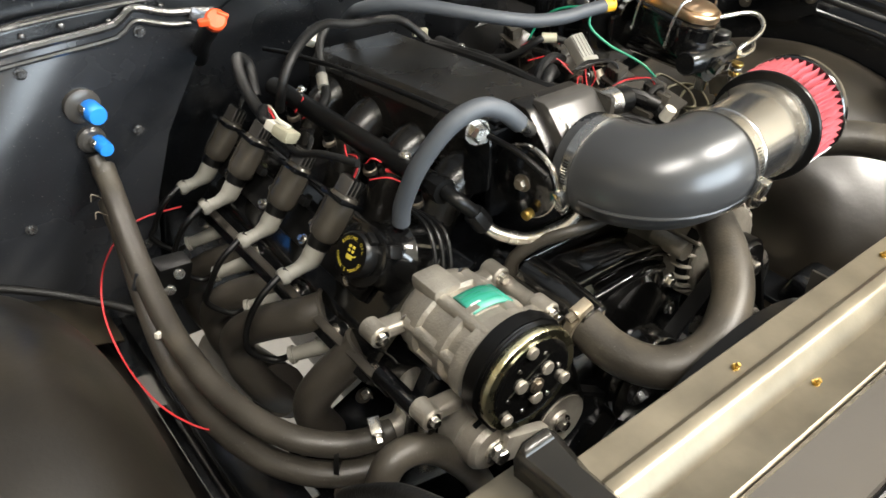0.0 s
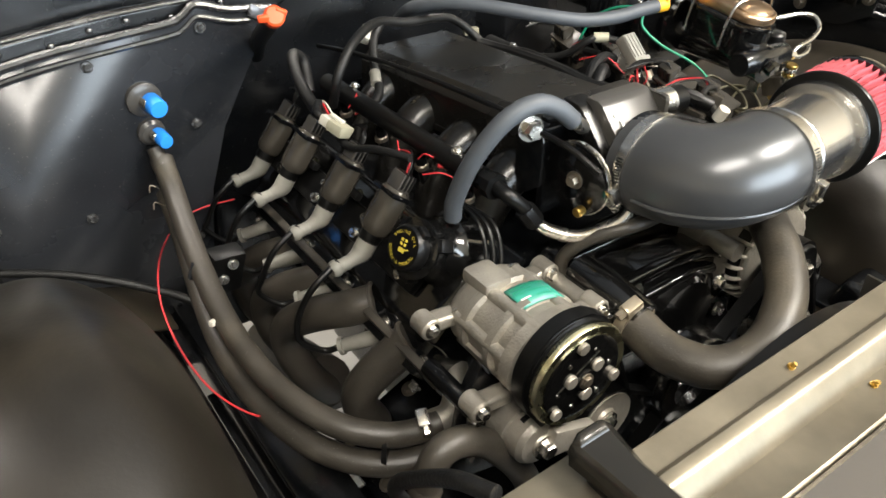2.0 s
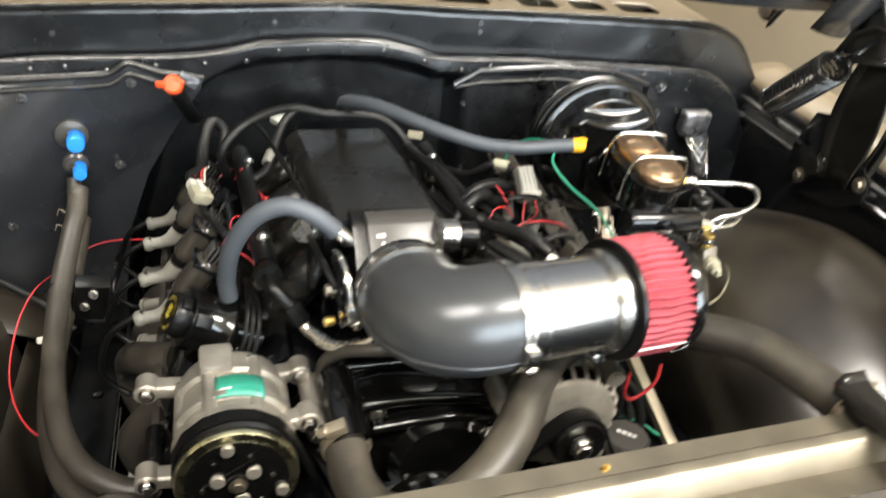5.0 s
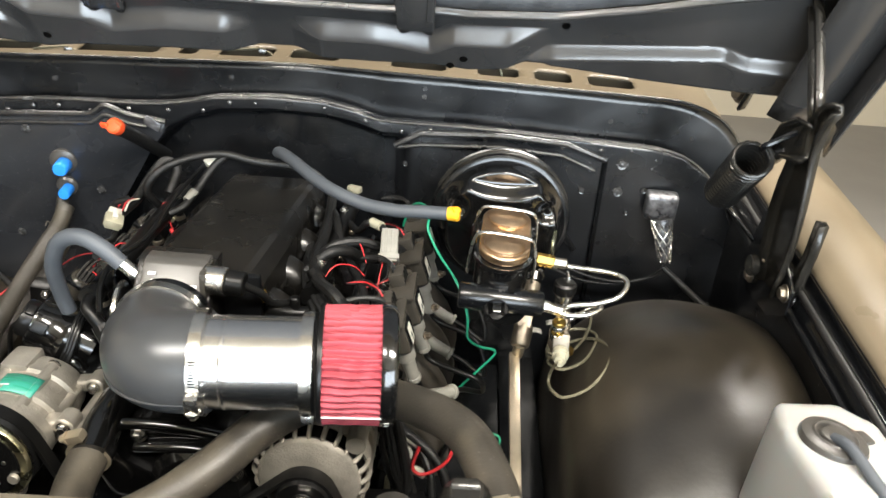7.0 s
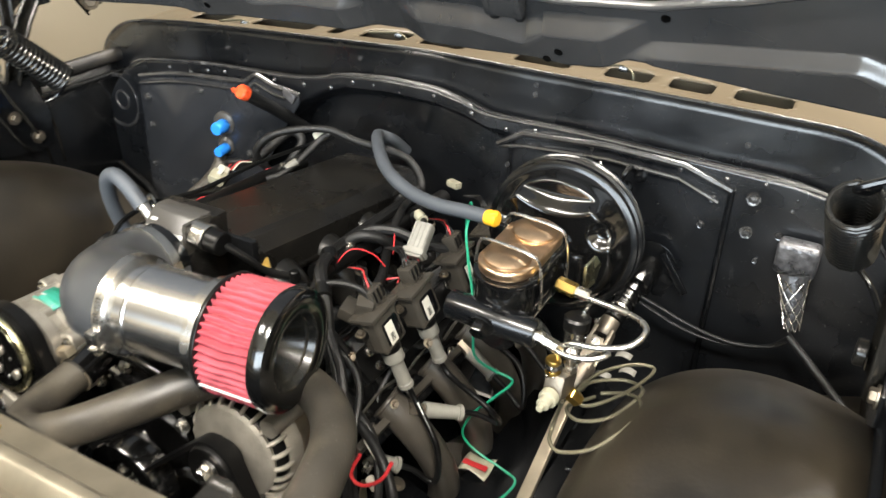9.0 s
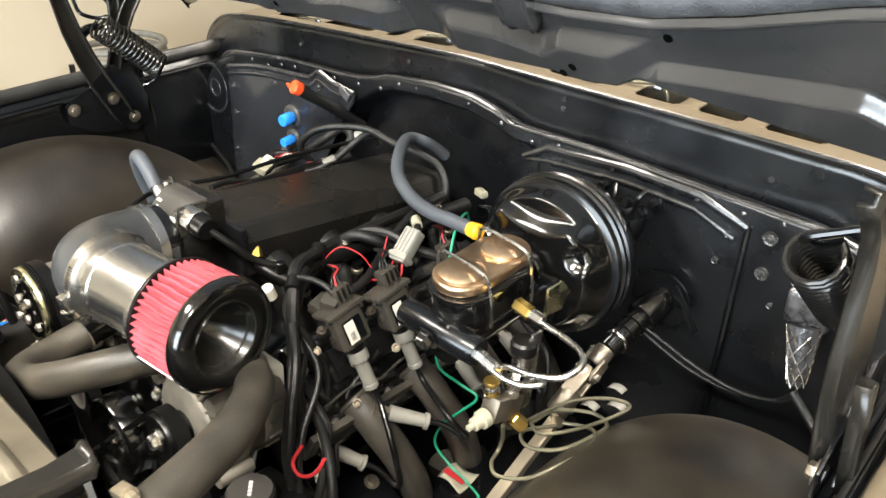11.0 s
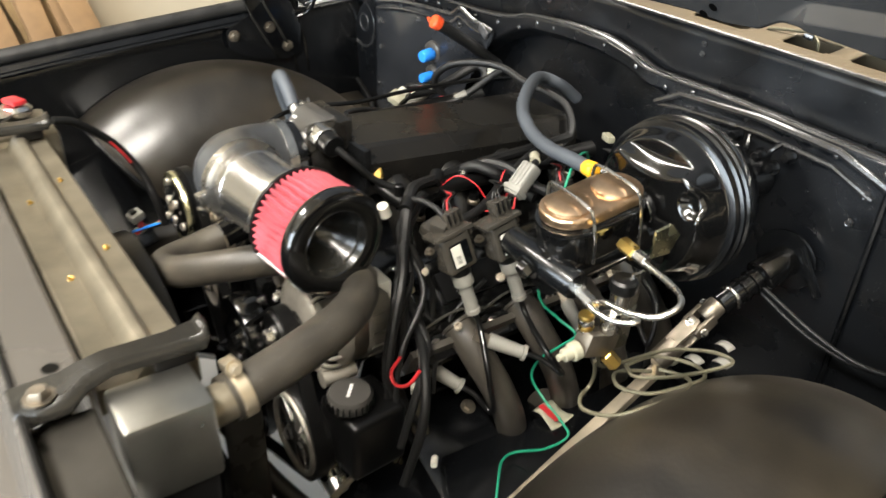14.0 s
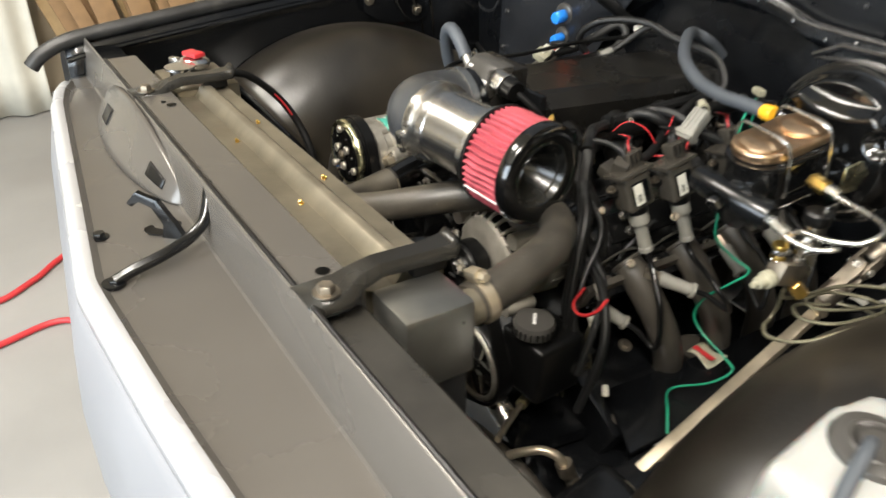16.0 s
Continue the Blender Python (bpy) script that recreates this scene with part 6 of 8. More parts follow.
hose("heater_hose", [(-0.440, 1.000, 0.90), (-0.446, 0.940, 0.860), (-0.458, 0.860, 0.815), (-0.466, 0.785, 0.785), (-0.464, 0.710, 0.765), (-0.452, 0.640, 0.755), (-0.430, 0.580, 0.750), (-0.395, 0.532, 0.748), (-0.350, 0.503, 0.750), (-0.300, 0.490, 0.758), (-0.265, 0.485, 0.768)], 0.0155, HOSE, "second dusty black heater hose tied beside the first")
hose("lower_hose", [(-0.387, 0.425, 0.798), (-0.370, 0.425, 0.845), (-0.337, 0.425, 0.847), (-0.297, 0.425, 0.812), (-0.251, 0.425, 0.738), (-0.226, 0.425, 0.663)], 0.0165, HOSE, "short curved black coolant hose below the compressor")
clamp((-0.325, 0.519, 0.780), (0.9, -0.35, 0.1), 0.0162, (0, -0.5, 1))
fit_ = thing("heater_fitting", (-0.295, 0.51, 0.79), "cast aluminium heater outlet fitting with steel bolts", "fitting")
part("elbow_body", Geo().tube([(-0.315, 0.515, 0.781), (-0.292, 0.512, 0.786), (-0.270, 0.53, 0.80), (-0.25, 0.56, 0.81)], 0.015, 16), CAST, fit_)
part("flange", Geo().box((0.045, 0.012, 0.035), pose(-0.272, 0.518, 0.797, 0, 30, 30), 0.004), CAST, fit_)
bolts([(-0.285, 0.508, 0.775), (-0.262, 0.512, 0.815)], (-0.3, -1, 0.2), STEEL, fit_, 0.007, 0.008)
tie = thing("zip_tie", (-0.36, 0.53, 0.76), "black cable tie round both heater hoses", "cable tie")
part("strap", Geo().lathe([(0.034, -0.003), (0.0352, -0.003), (0.0352, 0.003), (0.034, 0.003)], aim((-0.37, 0.525, 0.757), (0.7, -0.7, 0)) @ Matrix.Diagonal((0.6, 1, 1, 1)), 24), PLASTIC, tie)
gh = hose("breather_hose", [(-0.226, 0.602, 0.985), (-0.228, 0.594, 1.015), (-0.220, 0.574, 1.068), (-0.196, 0.556, 1.112), (-0.165, 0.546, 1.128), (-0.136, 0.542, 1.118), (-0.112, 0.540, 1.098)], 0.0105, GREYHOSE, "blue-grey rubber breather hose curving into the throttle body", 16)
part("steel_nipple", Geo().tube([(-0.116, 0.540, 1.102), (-0.094, 0.540, 1.084)], 0.0085, 12), STEEL, gh)
bh = hose("booster_hose", [(-0.020, 1.050, 1.050), (-0.024, 1.015, 1.078), (-0.026, 0.975, 1.098), (-0.006, 0.935, 1.110), (0.024, 0.893, 1.112), (0.063, 0.847, 1.107), (0.103, 0.815, 1.100), (0.149, 0.795, 1.092), (0.200, 0.782, 1.091), (0.242, 0.778, 1.094), (0.281, 0.774, 1.096)], 0.0101, GREYHOSE, "blue-grey vacuum hose running over the engine to the brake booster", 16)
part("yellow_cap", Geo().lathe([(0.0, -0.004), (0.008, -0.004), (0.0105, 0), (0.0115, 0.014), (0.009, 0.017), (0, 0.018)], aim((0.279, 0.774, 1.096), (1, -0.15, 0.1)), 20), YELLOW, bh, "bright yellow plastic plug")
part("cap_tab", Geo().box((0.012, 0.010, 0.006), pose(0.290, 0.768, 1.106, 0, 0, 30), 0.002), YELLOW, bh)
bp = hose("bypass_hose", [(-0.116, 0.476, 0.905), (-0.126, 0.512, 0.908), (-0.126, 0.520, 0.935), (-0.108, 0.498, 0.968), (-0.070, 0.470, 0.986), (-0.02, 0.47, 0.985)], 0.0085, HOSE, "thin black coolant bypass hose below the throttle body", 12)

# braided fuel line
fl = thing("fuel_line", (-0.17, 0.59, 1.0), "braided steel fuel line with black angled hose end", "fuel line")
part("hose_end", Geo().tube([(-0.181, 0.580, 1.020), (-0.178, 0.563, 1.016), (-0.166, 0.556, 1.004), (-0.155, 0.553, 0.992)], 0.0085, 14), PLASTIC, fl)
part("hose_nut", Geo().lathe([(0, 0), (0.012, 0), (0.0125, 0.002), (0.0125, 0.022), (0.010, 0.026), (0, 0.026)], aim((-0.160, 0.555, 0.997), (0.45, -0.25, -0.72)), 8), PLASTIC, fl)
part("braid", Geo().tube([(-0.148, 0.548, 0.978), (-0.138, 0.536, 0.970), (-0.115, 0.508, 0.968), (-0.085, 0.485, 0.985), (-0.070, 0.480, 1.000)], 0.0085, 14), STEEL, fl, "pale braided sleeve")
part("clamp_ring", cyl((-0.150, 0.549, 0.981), (-0.45, 0.25, 0.72), 0.0105, 0.010, 16), BRASS, fl)

# ---- brakes and steering on the firewall ----
bo = thing("brake_booster", (0.370, 0.92, 1.0), "round glossy black brake booster on the firewall", "brake booster")
BM = aim((0.360, 0.882, 1.062), (0, -1, 0.0))
part("rear_shell", Geo().lathe([(0.06, -0.05), (0.092, -0.03), (0.106, 0.0), (0.109, 0.012)], BM, 56), ENAMEL, bo)
part("clinch_rim", Geo().lathe([(0.106, 0.010), (0.111, 0.012), (0.1115, 0.017), (0.1085, 0.019), (0.1085, 0.022), (0.1112, 0.024), (0.1112, 0.028), (0.1075, 0.030), (0.1070, 0.034), (0.1095, 0.036), (0.1085, 0.041), (0.103, 0.044)], BM, 72), GLOSS, bo)


def shell(a, u):
    """The booster's front pressing: u from the rim to the middle."""
    r = 0.103 * (1 - u)
    x, y = r * math.cos(a), r * math.sin(a)
    low = 0.073 - 0.026 * max(0, 1 - (x / 0.064) ** 2)
    h = 0.043 + 0.024 * smooth(0.0, 0.14, u) + 0.017 * smooth(0.08, 0.20, u) * (1 - smooth(low, 0.075, y))
    # a scooped dimple at each side
    h -= 0.011 * (1 - smooth(0.006, 0.022, math.hypot(abs(x) - 0.070, y - 0.036)))
    return BM @ Vector((r * math.cos(a), r * math.sin(a), h))


part("front_shell", Geo().grid(shell, lin(0, 2 * math.pi, 161), lin(0, 0.98, 60)), ENAMEL, bo, sharp=60)
part("front_hub", cyl((0.360, 0.794, 1.062), (0, -1, 0), 0.03, 0.012), ENAMEL, bo)
part("mount_tube", Geo().tube([(0.360, 0.92, 1.058), (0.362, 1.035, 1.058)], 0.034, 24), GLOSS, bo)
bolts([(0.330, 1.020, 1.111), (0.372, 1.020, 1.095), (0.415, 1.020, 1.108), (0.396, 1.020, 1.085)], FW, GLOSS, bo, 0.007, 0.014, "mount_nut")
part("mount_strap", Geo().tube([(0.350, 1.018, 1.118), (0.354, 1.010, 1.098), (0.345, 1.012, 1.080)], 0.004, 8), GLOSS, bo)
part("mount_strap", Geo().tube([(0.400, 1.018, 1.122), (0.392, 1.008, 1.108), (0.388, 1.012, 1.080)], 0.004, 8), GLOSS, bo)
mc = thing("master_cylinder", (0.37, 0.70, 1.02), "black brake master cylinder with gold oval lid and wire bails", "master cylinder")


def oval(l, w, n=24):
    return [((l / 2 - w / 2) * (1 if math.cos(a) >= 0 else -1) + w / 2 * math.cos(a), w / 2 * math.sin(a)) for a in (2 * math.pi * i / n for i in range(n))]


LM = Matrix.Translation((0.362, 0.700, 1.096)) @ pose(0, 0, 0, 3, -7, 86)
part("reservoir", Geo().prism(oval(0.142, 0.076), 0.052, LM @ pose(0, 0, -0.052), 0.006), ENAMEL, mc)
part("reservoir_rim", Geo().prism(oval(0.148, 0.082), 0.008, LM @ pose(0, 0, -0.010), 0.003), ENAMEL, mc)
lid = part("lid", Geo().prism(oval(0.140, 0.070), 0.014, LM, 0.005, 3), LID, mc, "gold chromate pressed lid")
for dx in (-0.035, 0.035):
    part("lid_dome", Geo().lathe([(0.029, 0), (0.028, 0.004), (0.022, 0.008), (0.010, 0.0095), (0, 0.0095)], LM @ pose(dx, 0, 0.013), 28), LID, lid)
    part("bail_wire", Geo().tube([LM @ Vector(p) for p in ((dx + 0.004, -0.046, -0.045), (dx + 0.004, -0.045, -0.01), (dx + 0.002, -0.040, 0.020), (dx, -0.028, 0.029), (dx, 0.0, 0.030), (dx, 0.028, 0.029), (dx + 0.002, 0.040, 0.020), (dx + 0.004, 0.045, -0.01), (dx + 0.004, 0.046, -0.045))], 0.0021, 8, 5), STEEL, mc, "bent steel bail wire")
part("bore", Geo().tube([(0.366, 0.800, 1.035), (0.369, 0.66, 1.030), (0.369, 0.625, 1.028)], 0.027, 22), ENAMEL, mc)
part("rear_flange", Geo().box((0.10, 0.014, 0.06), pose(0.365, 0.789, 1.04), 0.008), ENAMEL, mc)
part("cross_body", Geo().lathe([(0, 0), (0.016, 0.0), (0.018, 0.003), (0.018, 0.112), (0.016, 0.115), (0, 0.115)], aim((0.303, 0.630, 1.042), (1, 0.04, -0.07)), 24), GLOSS, mc)
part("front_nut", hexbolt((0.355, 0.614, 1.034), (0, -1, -0.4), 0.011, 0.012), ENAMEL, mc)
part("side_bracket", Geo().prism([(0.0, 0.02), (0.026, 0.022), (0.036, 0.046), (0.022, 0.062), (0.0, 0.056)], 0.004, Matrix(((0.2, 0, 1, 0.432), (1, 0, 0, 0.735), (0, 1, 0, 1.028), (0, 0, 0, 1))), 0.001), ZINC, mc, "yellow zinc side bracket")
part("brass_union", cyl((0.410, 0.708, 1.066), (1, -0.12, -0.10), 0.0095, 0.026, 6), BRASS, mc)
part("brass_union", cyl((0.413, 0.634, 1.033), (1, 0.0, -0.15), 0.008, 0.016, 6), STEEL, mc)
bl = thing("brake_line", (0.44, 0.69, 1.06), "looped bright steel brake lines with tube nuts", "brake line")
part("line", Geo().tube([(0.425, 0.706, 1.065), (0.455, 0.702, 1.061), (0.490, 0.694, 1.062), (0.520, 0.680, 1.065), (0.533, 0.664, 1.062), (0.522, 0.645, 1.050), (0.490, 0.637, 1.040), (0.455, 0.636, 1.034), (0.442, 0.640, 1.015)], 0.0037, 10, 7), STEEL, bl)
part("line", Geo().tube([(0.420, 0.634, 1.032), (0.452, 0.628, 1.024), (0.482, 0.632, 1.025), (0.500, 0.645, 1.030), (0.488, 0.655, 1.022), (0.458, 0.652, 1.000)], 0.0037, 10, 7), STEEL, bl)
part("tube_nut", cyl((0.432, 0.7055, 1.064), (1, -0.1, -0.05), 0.0075, 0.022, 6), STEEL, bl)
part("tube_nut", cyl((0.424, 0.6335, 1.031), (1, -0.05, -0.2), 0.0075, 0.022, 6), STEEL, bl)
pv = thing("brake_proportioning_valve", (0.448, 0.645, 0.97), "brake proportioning valve block with black knob and brass unions", "brake valve")
part("block", Geo().box((0.024, 0.052, 0.030), pose(0.449, 0.644, 0.972, -20), 0.004), DARKSTEEL, pv)
part("stem", cyl((0.4505, 0.672, 1.006), (0, 0, 1), 0.0115, 0.030), STEEL, pv)
kn = part("knob", Geo().lathe([(0, 0.0), (0.015, 0.0), (0.0165, 0.003), (0.0165, 0.014), (0.014, 0.017), (0, 0.018)], aim((0.451, 0.674, 1.033), (0, 0, 1)), 10), PLASTIC, pv, "black fluted knob")
for y, z, h in ((0.632, 0.982, 0.030), (0.655, 0.985, 0.026)):
    part("adapter", Geo().lathe([(0, 0), (0.0095, 0), (0.0095, h * 0.35), (0.0075, h * 0.4), (0.0075, h * 0.55), (0.0095, h * 0.6), (0.0095, h), (0, h)], aim((0.443 + (y - 0.632) * 0.5, y, z), (0, -0.1, 1)), 6), STEEL, pv)
for k in range(4):
    part("union_ring", Geo().lathe([(0, 0), (0.0085, 0), (0.0095, 0.002), (0.0095, 0.004), (0.0085, 0.006), (0, 0.006)], aim((0.443, 0.632 - 0.001 * k, 0.985 + 0.0075 * k), (0, -0.1, 1)), 14), (STEEL, BRASS)[k % 2], pv)
part("white_plug", Geo().lathe([(0, 0), (0.0115, 0), (0.0115, 0.009), (0.0085, 0.010), (0.0080, 0.020), (0.004, 0.021), (0.004, 0.028), (0, 0.028)], aim((0.449, 0.616, 0.972), (-0.1, -1, -0.1)), 14), BONE, pv, "off-white plastic switch plug")
part("brass_end", cyl((0.458, 0.655, 0.955), (0.5, 0.4, -0.6), 0.009, 0.020, 6), BRASS, pv)
part("hanger", Geo().box((0.004, 0.020, 0.11), pose(0.452, 0.690, 1.00, 0, 4, 0), 0.001), STEEL, pv)
cw = thing("spare_brake_line", (0.46, 0.72, 0.88), "coiled dull steel brake lines hanging over the inner fender", "brake line")
for way in (
    [(0.452, 0.648, 0.955), (0.446, 0.665, 0.925), (0.444, 0.710, 0.910), (0.462, 0.770, 0.915), (0.492, 0.812, 0.915), (0.518, 0.826, 0.913), (0.522, 0.806, 0.913), (0.502, 0.745, 0.912), (0.470, 0.706, 0.906), (0.447, 0.712, 0.905)],
    [(0.447, 0.712, 0.905), (0.456, 0.752, 0.908), (0.492, 0.782, 0.908), (0.520, 0.772, 0.912), (0.522, 0.742, 0.915), (0.500, 0.700, 0.904), (0.466, 0.682, 0.898), (0.446, 0.698, 0.900), (0.470, 0.735, 0.902)],
    [(0.456, 0.640, 0.950), (0.447, 0.655, 0.915), (0.444, 0.652, 0.896), (0.449, 0.634, 0.892), (0.466, 0.624, 0.890), (0.500, 0.634, 0.902), (0.526, 0.660, 0.922), (0.535, 0.700, 0.926), (0.526, 0.735, 0.920), (0.505, 0.752, 0.910), (0.475, 0.742, 0.905)],
):
    part("line", Geo().tube(way, 0.0025, 8, 8), OLIVE, cw)
stc = thing("steering_shaft", (0.42, 0.9, 0.88), "bare steel steering shaft with universal joint and flat bar", "steering shaft")
part("column_tube", Geo().tube([(0.450, 1.030, 0.962), (0.442, 0.985, 0.944)], 0.023, 24), ENAMEL, stc)
part("column_collar", Geo().lathe([(0.019, 0), (0.0245, 0.002), (0.0245, 0.010), (0.020, 0.012)], aim((0.443, 0.990, 0.946), (-0.15, -0.9, -0.36)), 28), ENAMEL, stc)
part("column_shaft", Geo().tube([(0.443, 0.990, 0.946), (0.432, 0.912, 0.913)], 0.0165, 20), ENAMEL, stc)
for k in range(3):
    c = Vector((0.443, 0.990, 0.946)).lerp(Vector((0.432, 0.912, 0.913)), 0.30 + 0.22 * k)
    part("shaft_ring", Geo().lathe([(0.0165, -0.003), (0.0190, -0.002), (0.0190, 0.002), (0.0165, 0.003)], aim(c, (-0.12, -0.9, -0.37)), 24, False), STEEL if k == 2 else ENAMEL, stc)
JA, JB = Vector((0.430, 0.900, 0.908)), Vector((0.417, 0.838, 0.853))
JD = (JB - JA).normalized()
JU = aim(JA, JD, (1, 0, 0))
part("upper_hub", Geo().lathe([(0, -0.014), (0.013, -0.014), (0.0145, -0.012), (0.0145, 0.010), (0.012, 0.014), (0, 0.014)], JU, 22), DARKSTEEL, stc)
for sd in (-1, 1):
    part("upper_fork", Geo().prism([(-0.011, 0.004), (0.011, 0.004), (0.012, 0.030), (0.008, 0.040), (-0.008, 0.040), (-0.012, 0.030)], 0.006, JU @ Matrix(((1, 0, 0, 0), (0, 0, sd, sd * 0.0095), (0, 1, 0, 0), (0, 0, 0, 1))), 0.0015), DARKSTEEL, stc)
    part("cross_cap", Geo().lathe([(0, 0.0), (0.0065, 0.0), (0.0065, 0.0035), (0.0035, 0.0040), (0, 0.0025)], aim(JU @ Vector((0, sd * 0.0155, 0.030)), JU.to_3x3() @ Vector((0, sd, 0))), 16), STEEL, stc)
    part("lower_fork", Geo().prism([(-0.011, 0.072), (0.011, 0.072), (0.012, 0.034), (0.008, 0.022), (-0.008, 0.022), (-0.012, 0.034)], 0.006, JU @ Matrix(((0, 0, sd, sd * 0.0095), (1, 0, 0, 0), (0, 1, 0, 0), (0, 0, 0, 1))), 0.0015), DARKSTEEL, stc)
    part("cross_cap", Geo().lathe([(0, 0.0), (0.0065, 0.0), (0.0065, 0.0035), (0.0035, 0.0040), (0, 0.0025)], aim(JU @ Vector((sd * 0.0155, 0, 0.032)), JU.to_3x3() @ Vector((sd, 0, 0))), 16), STEEL, stc)
part("joint_cross", Geo().box((0.018, 0.018, 0.014), JU @ pose(0, 0, 0.031), 0.004), DARKSTEEL, stc)
part("lower_hub", Geo().lathe([(0, 0.062), (0.012, 0.062), (0.0165, 0.066), (0.0165, 0.100), (0.014, 0.104), (0, 0.104)], JU, 22), DARKSTEEL, stc)
part("pinch_bolt", hexbolt(JU @ Vector((0.016, 0.006, 0.085)), JU.to_3x3() @ Vector((1, 0, 0)), 0.006, 0.008), STEEL, stc)
part("set_screw", hexbolt(JU @ Vector((0.0, -0.0145, -0.002)), JU.to_3x3() @ Vector((0, -1, 0)), 0.005, 0.006), STEEL, stc)
part("flat_bar", Geo().box((0.015, 0.018, 0.48), aim((0.4125, 0.615, 0.722), (0.020, -0.92, -0.385), (1, 0, 0)), 0.003), BARSTEEL, stc)
part("bar_end", Geo().tube([JU @ Vector((0, 0, 0.10)), (0.413, 0.835, 0.815)], 0.010, 14), BARSTEEL, stc)
part("column_plate", Geo().lathe([(0.024, 0), (0.045, 0.0), (0.046, 0.006), (0.024, 0.006)], aim((0.448, 1.028, 0.962), (0, -1, -0.1)), 28), GLOSS, stc)
part("column_strap", Geo().box((0.012, 0.006, 0.075), pose(0.490, 1.015, 0.965, 0, -35, 0), 0.002), GLOSS, stc)
# Added black plate that keeps the depth below the hoses dark.
single("hose_floor_cover", Geo().prism([(0.20, 0.24), (0.445, 0.22), (0.445, 0.47), (0.27, 0.50), (0.20, 0.44)], 0.006, Matrix.Translation((0, 0, 0.575)), 0.002), GLOSS, (0.32, 0.35, 0.575), "black plate added under the steering hoses to hide bright floor", "shield plate")
gear = single("steering_box", Geo().box((0.10, 0.16, 0.12), pose(0.455, 0.37, 0.655, 15), 0.02, 3), GLOSS, (0.455, 0.37, 0.60), "black cast steering gear box bolted on the rail", "steering box")

# ---- hood hinges ----
for s in (-1, 1):
    dz = 0.0 if s > 0 else -0.018
    hx = 0.0 if s > 0 else 0.025
    hg = thing("hinge_mechanism", (s * 0.77, 0.78, 1.0), "black steel hood hinge with a large coil spring", "hood hinge", "hood hinges")

    def at(x, y, z):
        return Vector((s * (x + hx), y, z + dz))

    poly = [(0.690, 1.015), (0.686, 1.055), (0.705, 1.068), (0.745, 1.085), (0.790, 1.130), (0.840, 1.120), (0.870, 1.05), (0.865, 0.990), (0.835, 0.975), (0.74, 0.985)]
    part("base_plate", Geo().prism(poly, 0.004, Matrix(((0, 0, s, s * ((0.768 if s > 0 else 0.745) + hx)), (1, 0, 0, 0), (0, 1, 0, dz), (0, 0, 0, 1))), 0.001), GLOSS, hg)
    bolts([at(0.766 if s > 0 else 0.743, 0.703, 1.044), at(0.766 if s > 0 else 0.743, 0.832, 1.006), at(0.766 if s > 0 else 0.743, 0.79, 1.055)], (-s, 0, 0), DARKSTEEL, hg, 0.009, 0.008)

    def blade(pts, ws, x0, x1, name):
        """A curved flat arm through (y, z) points with widths, from x0 to x1."""
        g = Geo()
        vs = []
        for i, ((y, z), w) in enumerate(zip(pts, ws)):
            a, b = pts[max(i - 1, 0)], pts[min(i + 1, len(pts) - 1)]
            d = Vector((b[0] - a[0], b[1] - a[1])).normalized()
            n = Vector((-d.y, d.x)) * w / 2
            xx = x0 + (x1 - x0) * i / (len(pts) - 1)
            flare = 0.012
            vs += [at(xx - flare, y - n.x, z - n.y), at(xx, y - n.x * 0.75, z - n.y * 0.75), at(xx, y + n.x * 0.75, z + n.y * 0.75), at(xx - flare, y + n.x, z + n.y)]
        g.add(vs, [(i * 4 + j, i * 4 + j + 1, (i + 1) * 4 + j + 1, (i + 1) * 4 + j) for i in range(len(pts) - 1) for j in range(3)])
        part(name, g, HINGE, hg, thick=0.005, sharp=40)

    if s > 0:
        blade([(0.752, 1.025), (0.752, 1.06), (0.747, 1.10), (0.743, 1.14), (0.738, 1.18), (0.732, 1.22), (0.724, 1.26), (0.708, 1.290), (0.690, 1.308), (0.666, 1.322)], [0.060, 0.078, 0.094, 0.100, 0.092, 0.074, 0.052, 0.036, 0.026, 0.014], 0.768, 0.752, "main_arm")
        blade([(0.725, 1.275), (0.752, 1.318), (0.785, 1.365), (0.815, 1.405), (0.840, 1.43)], [0.020, 0.022, 0.022, 0.022, 0.020], 0.760, 0.760, "upper_strap")
        blade([(0.690, 1.160), (0.700, 1.11), (0.716, 1.06), (0.730, 1.024)], [0.012, 0.012, 0.014, 0.024], 0.788, 0.794, "stay_strap")
        blade([(0.800, 1.215), (0.778, 1.245), (0.745, 1.258), (0.715, 1.262)], [0.030, 0.046, 0.056, 0.050], 0.742, 0.752, "spring_plate")
        part("stay_bolt", hexbolt(at(0.790, 0.730, 1.024), (-1, 0, 0), 0.010, 0.012), STEEL, hg)
        part("pivot_boss", cyl(at(0.752, 0.785, 1.045), (-1, 0, 0), 0.016, 0.012), HINGE, hg)
    if s < 0:
        blade([(0.825, 0.985), (0.800, 1.03), (0.768, 1.09), (0.742, 1.15), (0.722, 1.21), (0.708, 1.27), (0.705, 1.33)], [0.036, 0.044, 0.044, 0.040, 0.036, 0.030, 0.022], 0.752, 0.748, "lower_arm")
        blade([(0.878, 0.930), (0.870, 1.00), (0.852, 1.07), (0.836, 1.14), (0.828, 1.21), (0.830, 1.28), (0.835, 1.33)], [0.03, 0.036, 0.034, 0.030, 0.024, 0.022, 0.020], 0.772, 0.768, "upper_arm")
        blade([(0.845, 1.300), (0.850, 1.34), (0.870, 1.39), (0.900, 1.425)], [0.020, 0.022, 0.026, 0.030], 0.768, 0.755, "upper_link")
